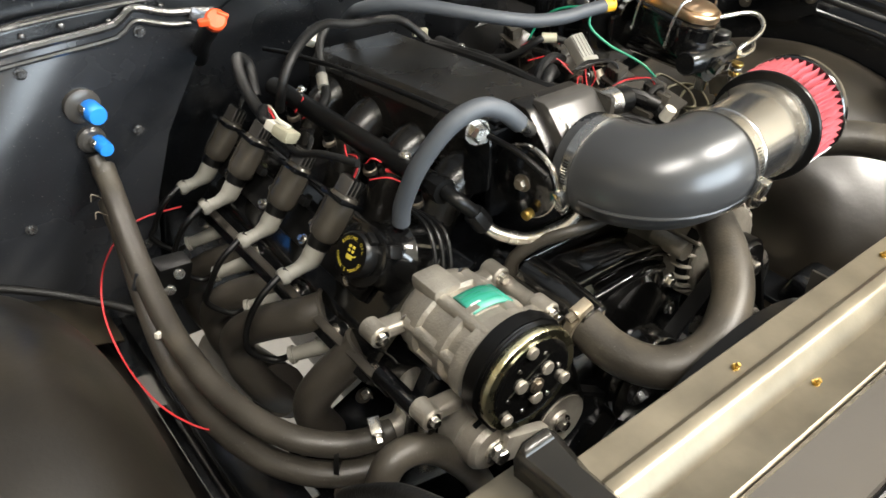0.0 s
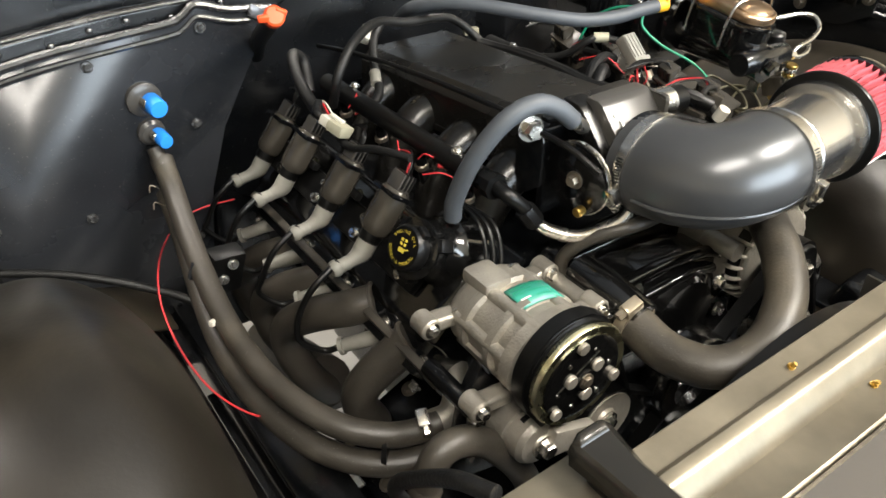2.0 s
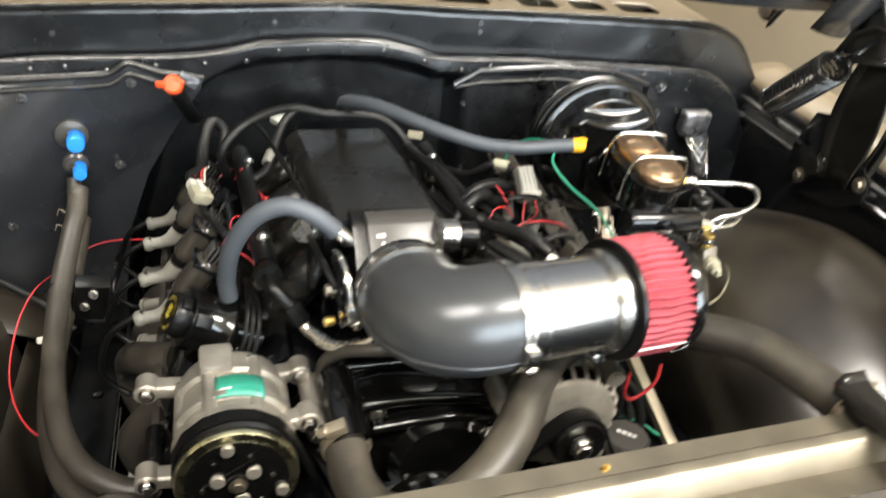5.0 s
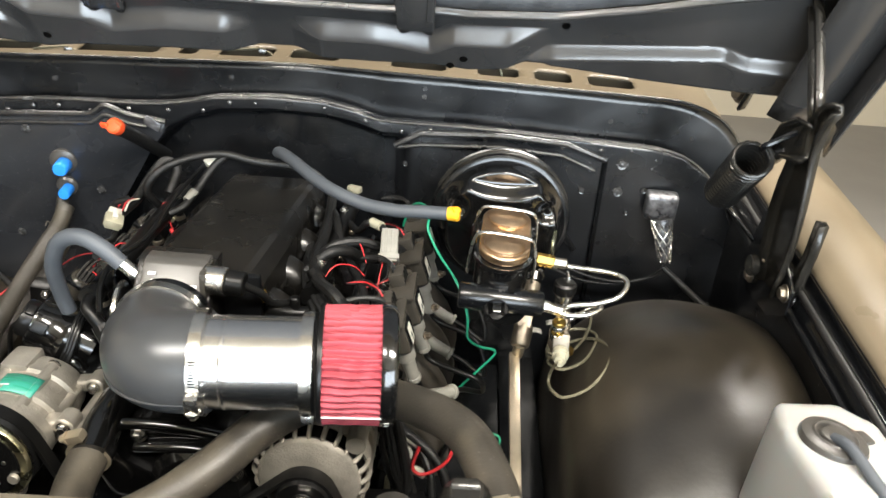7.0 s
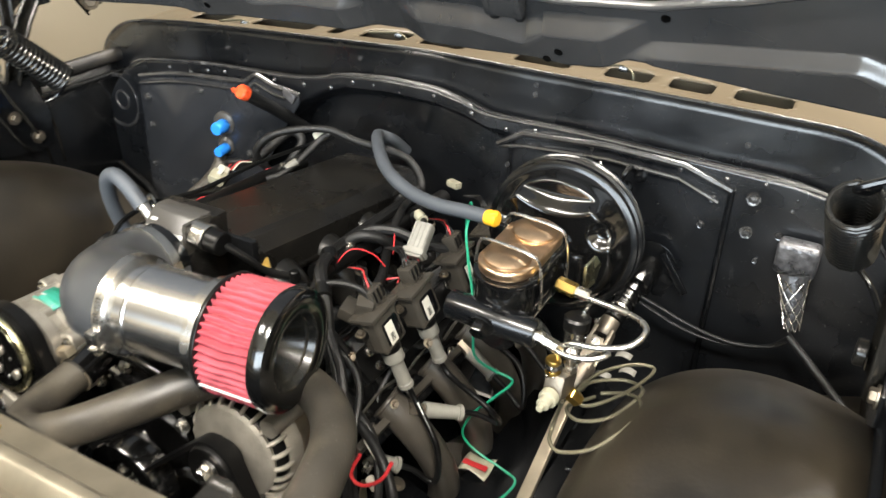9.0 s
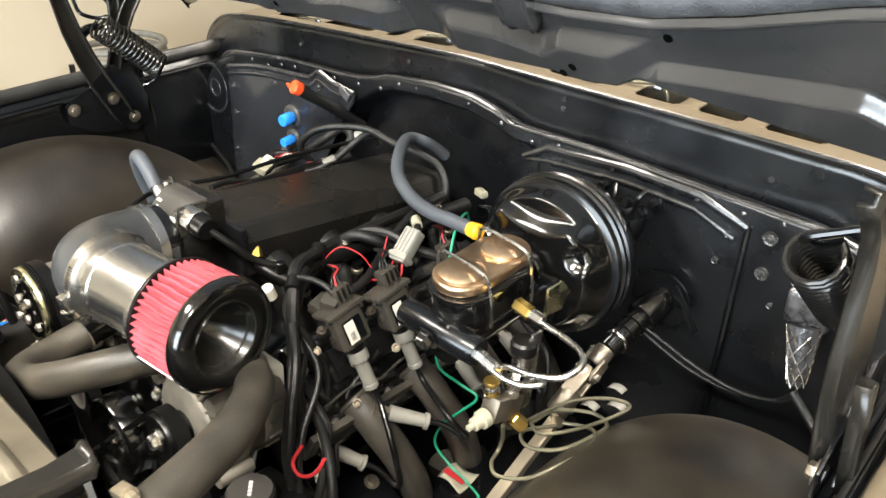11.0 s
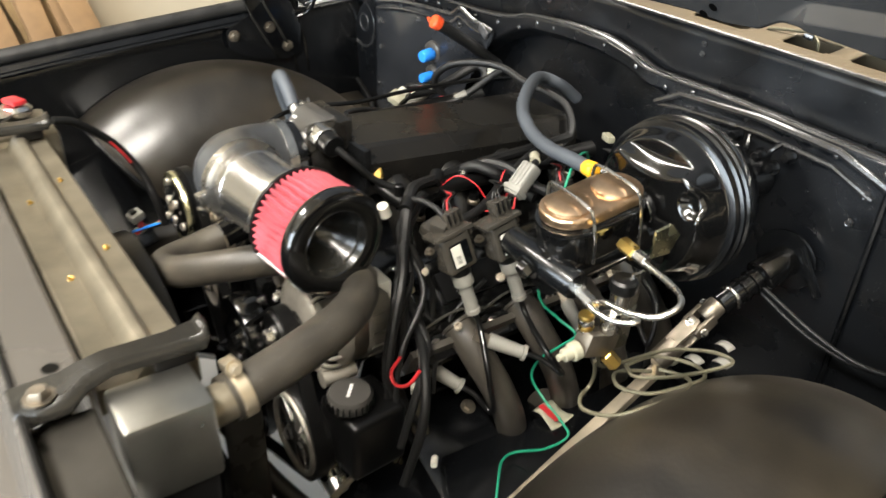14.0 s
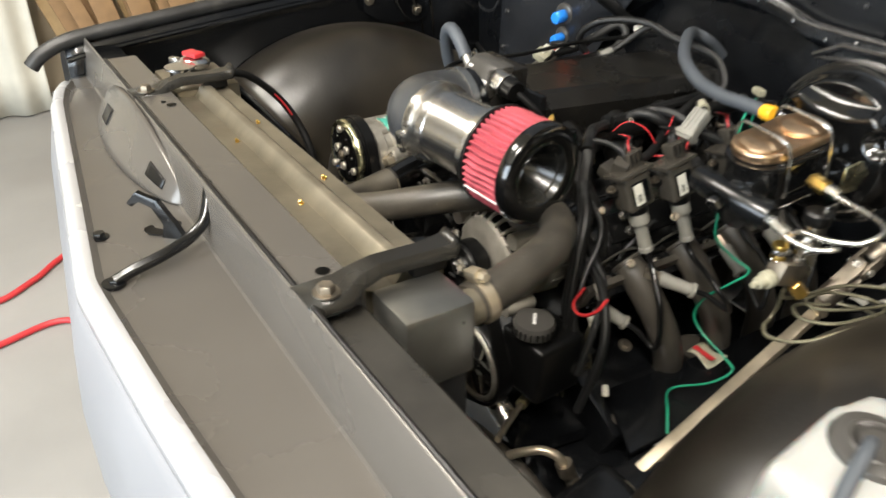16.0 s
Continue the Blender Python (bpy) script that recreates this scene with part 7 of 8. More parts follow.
        blade([(0.930, 1.350), (0.885, 1.290), (0.848, 1.235), (0.815, 1.170), (0.800, 1.120)], [0.022, 0.026, 0.028, 0.030, 0.028], 0.752, 0.750, "cross_link")
    blade([(1.010, 1.238), (0.985, 1.280), (0.945, 1.345), (0.905, 1.410)], [0.040, 0.052, 0.054, 0.046], 0.752, 0.752, "hood_flange")
    bolts([at(0.742, 0.912, 1.394), at(0.742, 1.000, 1.256)], (-s, -0.5, 0), DARKSTEEL, hg, 0.013, 0.012, "flange_bolt")
    if s < 0:
        part("lever_tip", Geo().tube([at(0.750, 0.745, 1.195), at(0.757, 0.765, 1.205), at(0.765, 0.79, 1.205), at(0.772, 0.815, 1.195)], lambda u: 0.011 - 0.005 * u, 10), GLOSS, hg)
    p0, p1 = at(0.698, 0.762, 1.222), at(0.710, 0.884, 1.122)
    ax = (p1 - p0)
    e1 = ax.normalized().orthogonal().normalized()
    e2 = ax.normalized().cross(e1)
    turns = 15
    pts = [p0 + ax * (i / (turns * 14)) + (e1 * math.cos(2 * math.pi * i / 14) + e2 * math.sin(2 * math.pi * i / 14)) * 0.0265 for i in range(turns * 14 + 1)]
    part("coil_spring", Geo().tube(pts, 0.0034, 8, 1, spline=False), SPRINGWIRE, hg, "tightly wound black spring")
    part("spring_hook", Geo().tube([p0 + e1 * 0.0265, p0 - ax * 0.10 + e1 * 0.01, p0 - ax * 0.28, at(0.735, 0.735, 1.27)], 0.004, 8), GLOSS, hg)
    part("spring_hook", Geo().tube([p1 + e1 * 0.0265, p1 + ax * 0.08, p1 + ax * 0.12 + Vector((s * 0.03, -0.01, -0.03)), at(0.762, 0.845, 1.06)], 0.004, 8), GLOSS, hg)

# ---- plugs on the firewall ----
for name, z, r, k in (("heater_pipe", 1.026, 0.024, 1.0), ("heater_pipe", 0.978, 0.019, 0.78)):
    hp = thing(name, (-0.432, 1.02, z), "heater pipe stub on the firewall closed by a blue cap", "pipe stub", "heater pipe stubs")
    w = Vector((0.12, -1, -0.10))
    part("grommet", Geo().lathe([(0.008, -0.004), (r, -0.004), (r, 0.004), (r * 0.75, 0.008), (0.008, 0.008)], aim((-0.438, 1.024, z + 0.006), w), 28), FRONT, hp)
    part("stub", cyl((-0.438, 1.020, z + 0.006), w, 0.009 * k, 0.02), STEEL, hp)
    part("blue_cap", Geo().lathe([(0, -0.002), (0.0125 * k, -0.002), (0.0135 * k, 0.0), (0.0130 * k, 0.024), (0.0115 * k, 0.027), (0, 0.0275)], aim(Vector((-0.432, 1.014, z + 0.004)), w), 24), BLUE, hp, "bright blue plastic cap")
oh = hose("plugged_hose", [(-0.282, 0.918, 1.142), (-0.277, 0.950, 1.122), (-0.272, 1.00, 1.090), (-0.258, 1.06, 1.045)], 0.0115, LOOM, "black hose end closed with an orange plug", 14)
part("orange_plug", Geo().lathe([(0, -0.002), (0.0125, -0.002), (0.0135, 0.0), (0.0135, 0.012), (0.011, 0.015), (0, 0.016)], aim((-0.280, 0.924, 1.139), (-0.15, -0.85, 0.5)), 20), ORANGE, oh, "bright orange plastic plug")
for k in (-1, 1):
    part("plug_wing", Geo().box((0.015, 0.006, 0.010), pose(-0.285 + k * 0.012, 0.914, 1.146 + k * 0.002, 20, 12 + k * 15, -20), 0.0025, 3), ORANGE, oh)
part("tape_patch", Geo().box((0.030, 0.004, 0.016), pose(-0.262, 1.018, 1.118, 0, 30, 0), 0.001), SILVERTAPE, plate, "torn foil tape")

# ---- wiring ----
def wire(name, pts, r, material, label, n=8, cat="wire", step=7):
    return single(name, Geo().tube(pts, r, n, step), material, pts[0], label, cat)


harness = thing("wiring_harness", (-0.1, 0.95, 1.08), "black engine wiring harness looped behind the plenum", "wiring harness")
part("main_loom", Geo().tube([(-0.215, 0.905, 1.010), (-0.222, 0.880, 1.045), (-0.215, 0.878, 1.068), (-0.190, 0.892, 1.090), (-0.150, 0.920, 1.100), (-0.110, 0.945, 1.098), (-0.060, 0.955, 1.085), (0.0, 0.965, 1.078), (0.040, 0.968, 1.066), (0.072, 0.950, 1.035), (0.075, 0.90, 1.010), (0.068, 0.82, 1.004), (0.070, 0.74, 1.006), (0.095, 0.66, 1.000)], 0.0068, 10, 8), LOOM, harness)
part("branch_loom", Geo().tube([(-0.110, 0.946, 1.094), (-0.128, 0.935, 1.078), (-0.146, 0.905, 1.050), (-0.160, 0.870, 1.030), (-0.185, 0.85, 1.02)], 0.0065, 10, 8), LOOM, harness)
part("branch_loom", Geo().tube([(-0.222, 0.965, 1.01), (-0.214, 0.992, 1.045), (-0.232, 0.985, 1.062), (-0.245, 0.95, 1.045), (-0.250, 0.90, 1.025), (-0.256, 0.845, 1.020)], 0.0085, 10, 8), LOOM, harness)
part("branch_loom", Geo().tube([(-0.256, 0.845, 1.018), (-0.250, 0.80, 1.000), (-0.240, 0.755, 1.012), (-0.235, 0.72, 1.020), (-0.225, 0.69, 1.022)], 0.005, 10, 8), LOOM, harness)
part("white_tag", Geo().box((0.016, 0.024, 0.016), pose(-0.134, 0.948, 1.083, 30, 20, -35), 0.003), WHITE, harness)
part("grey_sleeve", Geo().tube([(-0.150, 0.898, 1.046), (-0.158, 0.880, 1.036)], 0.008, 10), BOOT, harness)
wc = thing("white_connector", (-0.255, 0.83, 1.02), "white multi-pin wire connector with coloured wires", "wire connector")
WM = pose(-0.256, 0.820, 1.022, 16, 24, 24)
part("shell", Geo().box((0.024, 0.026, 0.016), WM @ pose(0, -0.007, 0), 0.003), BONE, wc)
part("plug_half", Geo().box((0.020, 0.016, 0.013), WM @ pose(0, 0.013, 0), 0.002), WHITE, wc, "white plug half")
part("latch", Geo().box((0.008, 0.022, 0.004), WM @ pose(0, 0.002, 0.010), 0.001), WHITE, wc)
for i in (-1, 1):
    part("side_rib", Geo().box((0.003, 0.024, 0.010), WM @ pose(0.0125 * i, -0.007, 0.002), 0.001), BONE, wc)
part("wire_tape", Geo().tube([WM @ Vector((0, 0.020, 0)), WM @ Vector((-0.002, 0.034, 0.002)), (-0.252, 0.872, 1.034)], 0.0062, 10), LOOM, wc)
for i, m_ in enumerate((REDW, LOOM, REDW, WHITE)):
    part("pin_wire", Geo().tube([(-0.262 + 0.005 * i, 0.842, 1.026), (-0.258 + 0.004 * i, 0.862, 1.035), (-0.250 + 0.003 * i, 0.885, 1.030)], 0.0014, 6), m_, wc)
for i, (a, b, c) in enumerate((((-0.205, 0.880, 1.012), (-0.196, 0.872, 1.030), (-0.186, 0.885, 1.028)), ((-0.200, 0.870, 1.005), (-0.185, 0.855, 1.015), (-0.172, 0.84, 1.008)), ((-0.208, 0.70, 1.012), (-0.205, 0.69, 1.022), (-0.195, 0.68, 1.016)), ((-0.222, 0.67, 1.008), (-0.208, 0.652, 1.014), (-0.196, 0.64, 1.008)), ((-0.20, 0.76, 1.01), (-0.212, 0.74, 1.020), (-0.218, 0.725, 1.014)))):
    wire("red_wire", [a, b, c, (c[0] + 0.008, c[1] - 0.012, c[2] - 0.012)], 0.0010, REDW, "thin red wire between the coils", 6)
for x, y, z in ((-0.190, 0.632, 1.004), (-0.170, 0.832, 1.004), (-0.196, 0.675, 1.010)):
    single("crimp_terminal", cyl((x, y, z), (0.5, -0.8, 0.1), 0.003, 0.012, 10), REDW, (x, y, z), "small red crimp terminal on a wire", "terminal", "crimp terminals")
for k, y in enumerate(LEFT_Y):
    top = coil_pose(-1, y) @ Vector((0, 0, 0.06))
    for j in range(3):
        wire("coil_wire", [top + Vector((0.003 * j - 0.003, 0.006 * j - 0.006, -0.002)), top + Vector((0.010, 0.004 * j, 0.012)), top + Vector((0.020 + 0.004 * j, 0.03, 0.010)), top + Vector((0.024, 0.06, 0.0))], 0.0013, REDW if j == 1 and k % 2 == 0 else LOOM, "thin wire from an ignition coil connector", 6)
for k, y in enumerate(RIGHT_Y):
    top = coil_pose(1, y) @ Vector((-0.004, 0.012, 0.078))
    for j in range(3):
        wire("coil_wire", [top + Vector((0.003 * j - 0.003, 0.006 * j - 0.006, -0.002)), top + Vector((-0.010, 0.004 * j, 0.010)), top + Vector((-0.030, 0.02 + 0.006 * j, 0.006)), top + Vector((-0.055, 0.03, 0.0))], 0.0013, REDW if j == 1 and k % 2 == 0 else LOOM, "thin wire from an ignition coil connector", 6)

rh = thing("side_harness", (0.1, 0.7, 1.0), "black wire loom bundle hanging beside the air filter", "wiring harness")
for k in range(5):
    o = Vector((0.010 * math.cos(k * 1.05), 0.006 * k - 0.015, 0.010 * math.sin(k * 1.05)))
    part("loom", Geo().tube([Vector((0.075, 0.80, 1.008)) + o, Vector((0.085, 0.72, 1.012)) + o, Vector((0.105, 0.645, 1.012)) + o, Vector((0.150, 0.590 - 0.006 * k, 0.998)) + o * 1.5, Vector((0.200 + 0.006 * k, 0.545, 0.955)) + o * 2, Vector((0.222 + 0.008 * k, 0.525 - 0.008 * k, 0.900)) + o * 2, Vector((0.235 + 0.010 * k, 0.510 - 0.01 * k, 0.835)) + o * 2, Vector((0.238 + 0.012 * k, 0.505, 0.79)) + o], 0.0062 if k % 2 else 0.0045, 9, 7), LOOM, rh)
part("loom", Geo().tube([(0.08, 0.70, 1.02), (0.11, 0.715, 1.045), (0.135, 0.735, 1.040), (0.150, 0.76, 1.02), (0.185, 0.775, 1.01)], 0.0085, 10, 7), LOOM, rh)
part("loom", Geo().tube([(0.072, 0.93, 1.02), (0.095, 0.86, 1.035), (0.12, 0.78, 1.02), (0.16, 0.70, 1.005), (0.175, 0.64, 1.00)], 0.0070, 10, 7), LOOM, rh)
part("loom", Geo().tube([(0.10, 0.90, 1.02), (0.135, 0.83, 1.03), (0.155, 0.79, 1.062), (0.172, 0.783, 1.066), (0.190, 0.762, 1.062)], 0.0055, 10, 7), LOOM, rh)
part("white_tag", Geo().tube([(0.163, 0.788, 1.066), (0.180, 0.774, 1.066)], 0.0075, 12), BONE, rh)
part("white_tag", Geo().box((0.026, 0.014, 0.012), pose(0.102, 1.010, 1.026, 0, 0, -20), 0.003), BONE, rh)
gc = thing("grey_connector", (0.196, 0.738, 1.05), "pale grey ribbed wire connector above the coils", "wire connector")
GM = aim((0.196, 0.738, 1.052), (-0.05, 0.72, 0.70), (0, 0, 1))
part("shell", Geo().box((0.026, 0.018, 0.052), GM, 0.003), BOOT, gc)
for i in range(4):
    part("rib", Geo().box((0.003, 0.021, 0.036), GM @ pose(-0.010 + 0.0066 * i, 0, 0.006), 0.001), BOOT, gc)
part("collar", Geo().box((0.031, 0.023, 0.008), GM @ pose(0, 0, -0.018), 0.002), BOOT, gc)
for i in range(3):
    part("pin_wire", Geo().tube([GM @ Vector((-0.008 + 0.008 * i, 0, -0.025)), GM @ Vector((-0.008 + 0.010 * i, -0.008, -0.045)), (0.165 + 0.01 * i, 0.70, 1.000)], 0.0014, 6), REDW if i != 1 else LOOM, gc)
for pts in ([(0.108, 0.655, 1.02), (0.125, 0.675, 1.045), (0.15, 0.69, 1.040), (0.165, 0.70, 1.02)], [(0.13, 0.76, 1.03), (0.15, 0.745, 1.05), (0.165, 0.72, 1.03)], [(0.15, 0.80, 1.03), (0.17, 0.775, 1.04), (0.185, 0.75, 1.03)]):
    wire("red_wire", pts, 0.0010, REDW, "thin red wire over the driver side coils", 6)
wire("red_wire", [(0.268, 0.492, 0.892), (0.261, 0.483, 0.868), (0.270, 0.481, 0.857), (0.287, 0.482, 0.862), (0.305, 0.484, 0.880), (0.312, 0.492, 0.900)], 0.0024, REDW, "looped red wire beside the steering pump", 8)
single("white_tag", Geo().tube([(0.246, 0.540, 0.870), (0.270, 0.528, 0.862)], 0.0065, 12), WHITE, (0.258, 0.533, 0.866), "white paper tag on a loom", "tag")
wire("starter_cable", [(0.15, 0.52, 0.93), (0.185, 0.535, 0.905), (0.225, 0.548, 0.880), (0.285, 0.52, 0.855), (0.31, 0.50, 0.80), (0.30, 0.48, 0.70)], 0.0068, LOOM, "black cable from the alternator", 10)
gw = wire("green_wire", [(0.205, 0.86, 1.03), (0.215, 0.845, 1.068), (0.232, 0.818, 1.090), (0.252, 0.780, 1.095), (0.250, 0.772, 1.070), (0.268, 0.745, 1.045), (0.300, 0.700, 1.020), (0.318, 0.672, 0.985), (0.322, 0.675, 0.945), (0.340, 0.695, 0.918), (0.366, 0.703, 0.905), (0.342, 0.700, 0.870), (0.312, 0.698, 0.830), (0.299, 0.699, 0.790), (0.320, 0.703, 0.765), (0.365, 0.702, 0.752), (0.388, 0.694, 0.746), (0.372, 0.670, 0.722), (0.338, 0.645, 0.700), (0.345, 0.615, 0.706), (0.374, 0.584, 0.712), (0.400, 0.560, 0.70)], 0.0019, GREENW, "long thin green wire wandering over the engine", 8)
rw = wire("red_wire", [(-0.456, 0.650, 0.755), (-0.480, 0.662, 0.768), (-0.502, 0.700, 0.779), (-0.514, 0.745, 0.794), (-0.517, 0.800, 0.808), (-0.512, 0.855, 0.824), (-0.496, 0.910, 0.835), (-0.468, 0.980, 0.826), (-0.434, 1.005, 0.844), (-0.395, 1.010, 0.852), (-0.346, 1.000, 0.856)], 0.0013, REDW, "long thin red wire lying on the inner fender", 8)
wire("side_cable", [(-0.79, 1.03, 0.872), (-0.68, 1.005, 0.852), (-0.606, 0.972, 0.840), (-0.550, 0.945, 0.822), (-0.500, 0.915, 0.802), (-0.470, 0.890, 0.790), (-0.452, 0.880, 0.770)], 0.0060, LOOM, "black loom running along the passenger side", 10)
br = thing("relay_block", (-0.43, 0.85, 0.84), "black relay block with white connectors under the hoses", "relay block")
part("body", Geo().box((0.048, 0.030, 0.066), pose(-0.420, 0.868, 0.834, 12, 10, 8), 0.005), PLASTIC, br)
part("clip", Geo().box((0.018, 0.007, 0.008), pose(-0.470, 0.770, 0.832, 0, 10, 30), 0.002), WHITE, br)
part("clip", Geo().box((0.018, 0.006, 0.024), pose(-0.462, 0.845, 0.862, 0, 30, 20), 0.002), PANEL, br)
bolts([(-0.427, 0.850, 0.830), (-0.412, 0.846, 0.852)], (-0.2, -1, 0.3), STEEL, br, 0.005, 0.003)

bc = thing("bulkhead_connector", (0.655, 1.02, 1.03), "foil-taped bulkhead connector with split harness", "bulkhead connector")
part("taped_block", Geo().box((0.056, 0.030, 0.050), pose(0.653, 1.012, 1.040, 8, 0, -4), 0.008, 3), SILVERTAPE, bc, "crumpled silver tape")
for k in range(16):
    turn = 2.6 if k % 2 else -2.6
    part("braid_strand", Geo().tube([Vector((0.655, 0.998, 1.020)).lerp(Vector((0.670, 0.974, 0.950)), u) + Vector((math.cos(turn * u + k * math.pi / 8), 0.35 * math.sin(turn * u + k * math.pi / 8) + 0.9 * math.sin(turn * u + k * math.pi / 8), 0.1 * math.sin(turn * u + k * math.pi / 8))) * (0.021 - 0.010 * u) for u in lin(0, 1, 8)], 0.0009, 5, 2), STEEL, bc, "woven steel strand")
part("taped_neck", Geo().tube([(0.655, 0.998, 1.020), (0.661, 0.990, 0.992), (0.666, 0.984, 0.965), (0.668, 0.980, 0.945)], lambda u: 0.020 - 0.011 * u, 18), SILVERTAPE, bc)
part("branch", Geo().tube([(0.674, 0.972, 0.93), (0.650, 0.985, 0.905), (0.60, 0.99, 0.890), (0.54, 0.985, 0.900), (0.47, 0.98, 0.925), (0.43, 0.975, 0.94)], 0.0032, 10), LOOM, bc)
part("branch", Geo().tube([(0.668, 0.976, 0.93), (0.645, 0.988, 0.902), (0.59, 0.995, 0.882), (0.52, 0.99, 0.890), (0.44, 0.98, 0.925)], 0.0030, 10), LOOM, bc)
part("branch", Geo().tube([(0.668, 0.976, 0.935), (0.70, 0.965, 0.912), (0.74, 0.945, 0.885), (0.77, 0.92, 0.87)], 0.006, 10), LOOM, bc)

# ---- washer bottle ----
wb = thing("washer_bottle", (0.71, 0.37, 0.86), "white plastic washer bottle with dark grey cap and hose", "washer bottle")
g = Geo().prism([(-0.06, -0.08), (0.055, -0.075), (0.062, 0.05), (0.030, 0.085), (-0.05, 0.08), (-0.062, 0.03)], 0.185, Matrix.Translation((0.712, 0.375, 0.855)) @ pose(0, 0, 0, 0, 4, 6), 0.020, 4)
part("bottle", g, TANK, wb)
WM = Matrix.Translation((0.708, 0.384, 1.037)) @ pose(0, 0, 0, 0, 6, 0)
cap = part("cap", Geo().lathe([(0.026, -0.008), (0.034, -0.004), (0.036, 0.004), (0.034, 0.009), (0.028, 0.011), (0, 0.012)], WM, 36), FRONT, wb, "dark grey push-on cap")
part("cap_tab", Geo().box((0.022, 0.020, 0.006), WM @ pose(0.034, 0.010, 0.006, 0, 0, 20), 0.003), FRONT, cap)
part("cap_ring", Geo().lathe([(0.020, 0.0115), (0.022, 0.0130), (0.024, 0.0115)], WM, 32), FRONT, cap)
part("washer_hose", Geo().tube([(0.706, 0.380, 1.048), (0.712, 0.360, 1.054), (0.722, 0.325, 1.046), (0.734, 0.290, 1.034), (0.742, 0.268, 1.015), (0.745, 0.25, 0.95)], 0.0062, 12), GREYHOSE, wb)

# ---- hood latch on the front panel ----
lt = thing("hood_latch", (-0.02, 0.0, 0.96), "black steel hood latch hook with slot and bolts", "hood latch")
part("hook", Geo().prism([(-0.048, 0.962), (-0.010, 0.962), (-0.022, 0.985), (-0.045, 1.018), (-0.075, 1.026), (-0.092, 1.008), (-0.084, 1.004), (-0.072, 1.014), (-0.054, 1.008), (-0.040, 0.985)], 0.008, Matrix(((0.75, 0, -0.66, 0.02), (0.66, 0, 0.75, 0.046), (0, 1, 0, 0), (0, 0, 0, 1))), 0.001), GLOSS, lt)
part("slot", Geo().prism(oval(0.055, 0.016), 0.0012, Matrix.Translation((-0.022, 0.022, 0.9665)) @ pose(0, 0, 0, 0, 0, 42)), PLASTIC, lt)
part("round_hole", Geo().lathe([(0, 0.001), (0.010, 0.001)], aim((-0.048, 0.010, 0.9645), (0, 0, 1)), 20), PLASTIC, lt)
bolts([(-0.068, -0.052, 0.961), (0.060, -0.058, 0.961), (-0.04, 0.035, 0.967)], (0, 0, 1), GLOSS, lt, 0.008, 0.007)
part("guide_rod", Geo().tube([(0.062, -0.058, 0.966), (0.062, -0.035, 0.974), (0.060, 0.0, 0.982), (0.050, 0.035, 0.990), (0.040, 0.058, 1.004), (0.024, 0.072, 1.028), (0.014, 0.078, 1.040)], 0.0075, 12), GLOSS, lt)
part("rod_foot", Geo().lathe([(0.014, 0), (0.014, 0.004), (0, 0.004)], aim((0.062, -0.060, 0.961), (0, 0, 1)), 16), GLOSS, lt)
wing = thing("panel_wing", (-0.3, 0.06, 1.0), "thin grey sheet steel wing standing on the front panel", "panel wing")


def wing_at(x, v, up=0.0):
    """The wing leans forward from its ridge down to the panel."""
    k = math.sin(math.pi * min(1, max(0, (x + 0.585) / 0.50))) ** 0.5
    return (x, 0.066 - 0.052 * k * (1 - v) ** 0.8 - 0.8 * up, 0.969 + v * (0.072 * k + 0.004) + 0.6 * up)


part("sheet", Geo().grid(wing_at, lin(-0.585, -0.085, 48), lin(0, 1, 10)), SHEET, wing, thick=0.002)
for x in (-0.42, -0.15):
    part("opening", Geo().grid(lambda u, v: wing_at(x + u, v, 0.0025), lin(-0.026, 0.026, 8), lin(0.30, 0.62, 5)), PLASTIC, wing, thick=0.001)
for ob in (lt, wing):
    ob.matrix_basis = ASKEW @ ob.matrix_basis
rb = wire("red_striped_cable", [(-0.440, 0.252, 1.020), (-0.450, 0.290, 1.005), (-0.458, 0.345, 0.952), (-0.446, 0.378, 0.895), (-0.424, 0.392, 0.840), (-0.420, 0.40, 0.79)], 0.0070, LOOM, "black cable with a red stripe leaving the radiator", 12, "cable")
part("stripe", Geo().tube([(-0.4490, 0.336, 0.962), (-0.4450, 0.352, 0.940), (-0.4400, 0.364, 0.918)], 0.0020, 8), REDW, rb)
for i in range(4):
    wire("loose_wire", [(-0.45, 0.345 + 0.006 * i, 0.775 + 0.004 * i), (-0.435, 0.375 + 0.004 * i, 0.786), (-0.428, 0.398, 0.792 + 0.003 * i)], 0.0030, (BLUE, BONE, REDW, LOOM)[i], "loose coloured wire end near the compressor", 6)
lc = thing("loom_connector", (-0.44, 0.35, 0.81), "grey plugged loom connector hanging under a black cable", "connector")
part("shell", Geo().box((0.022, 0.026, 0.018), pose(-0.440, 0.354, 0.811, 15, 10, 20), 0.003), BOOT, lc)
part("latch", Geo().box((0.010, 0.012, 0.006), pose(-0.436, 0.348, 0.823, 15, 10, 20), 0.001), PLASTIC, lc)
part("tail", Geo().tube([(-0.442, 0.358, 0.803), (-0.445, 0.362, 0.785), (-0.45, 0.352, 0.77)], 0.005, 10), REDW, lc, "red wire tail")

scrap = thing("paper_scrap", (0.30, 0.75, 0.69), "crumpled white and red paper tag on the frame", "paper tag")
part("sheet", Geo().grid(lambda u, v: (0.280 + 0.045 * u, 0.73 + 0.045 * v, 0.692 + 0.006 * math.sin(4 * u + 3 * v)), lin(0, 1, 8), lin(0, 1, 8)), BONE, scrap, thick=0.001)
part("red_print", Geo().box((0.040, 0.010, 0.0012), pose(0.302, 0.744, 0.6985)), REDW, scrap, "red printed band")
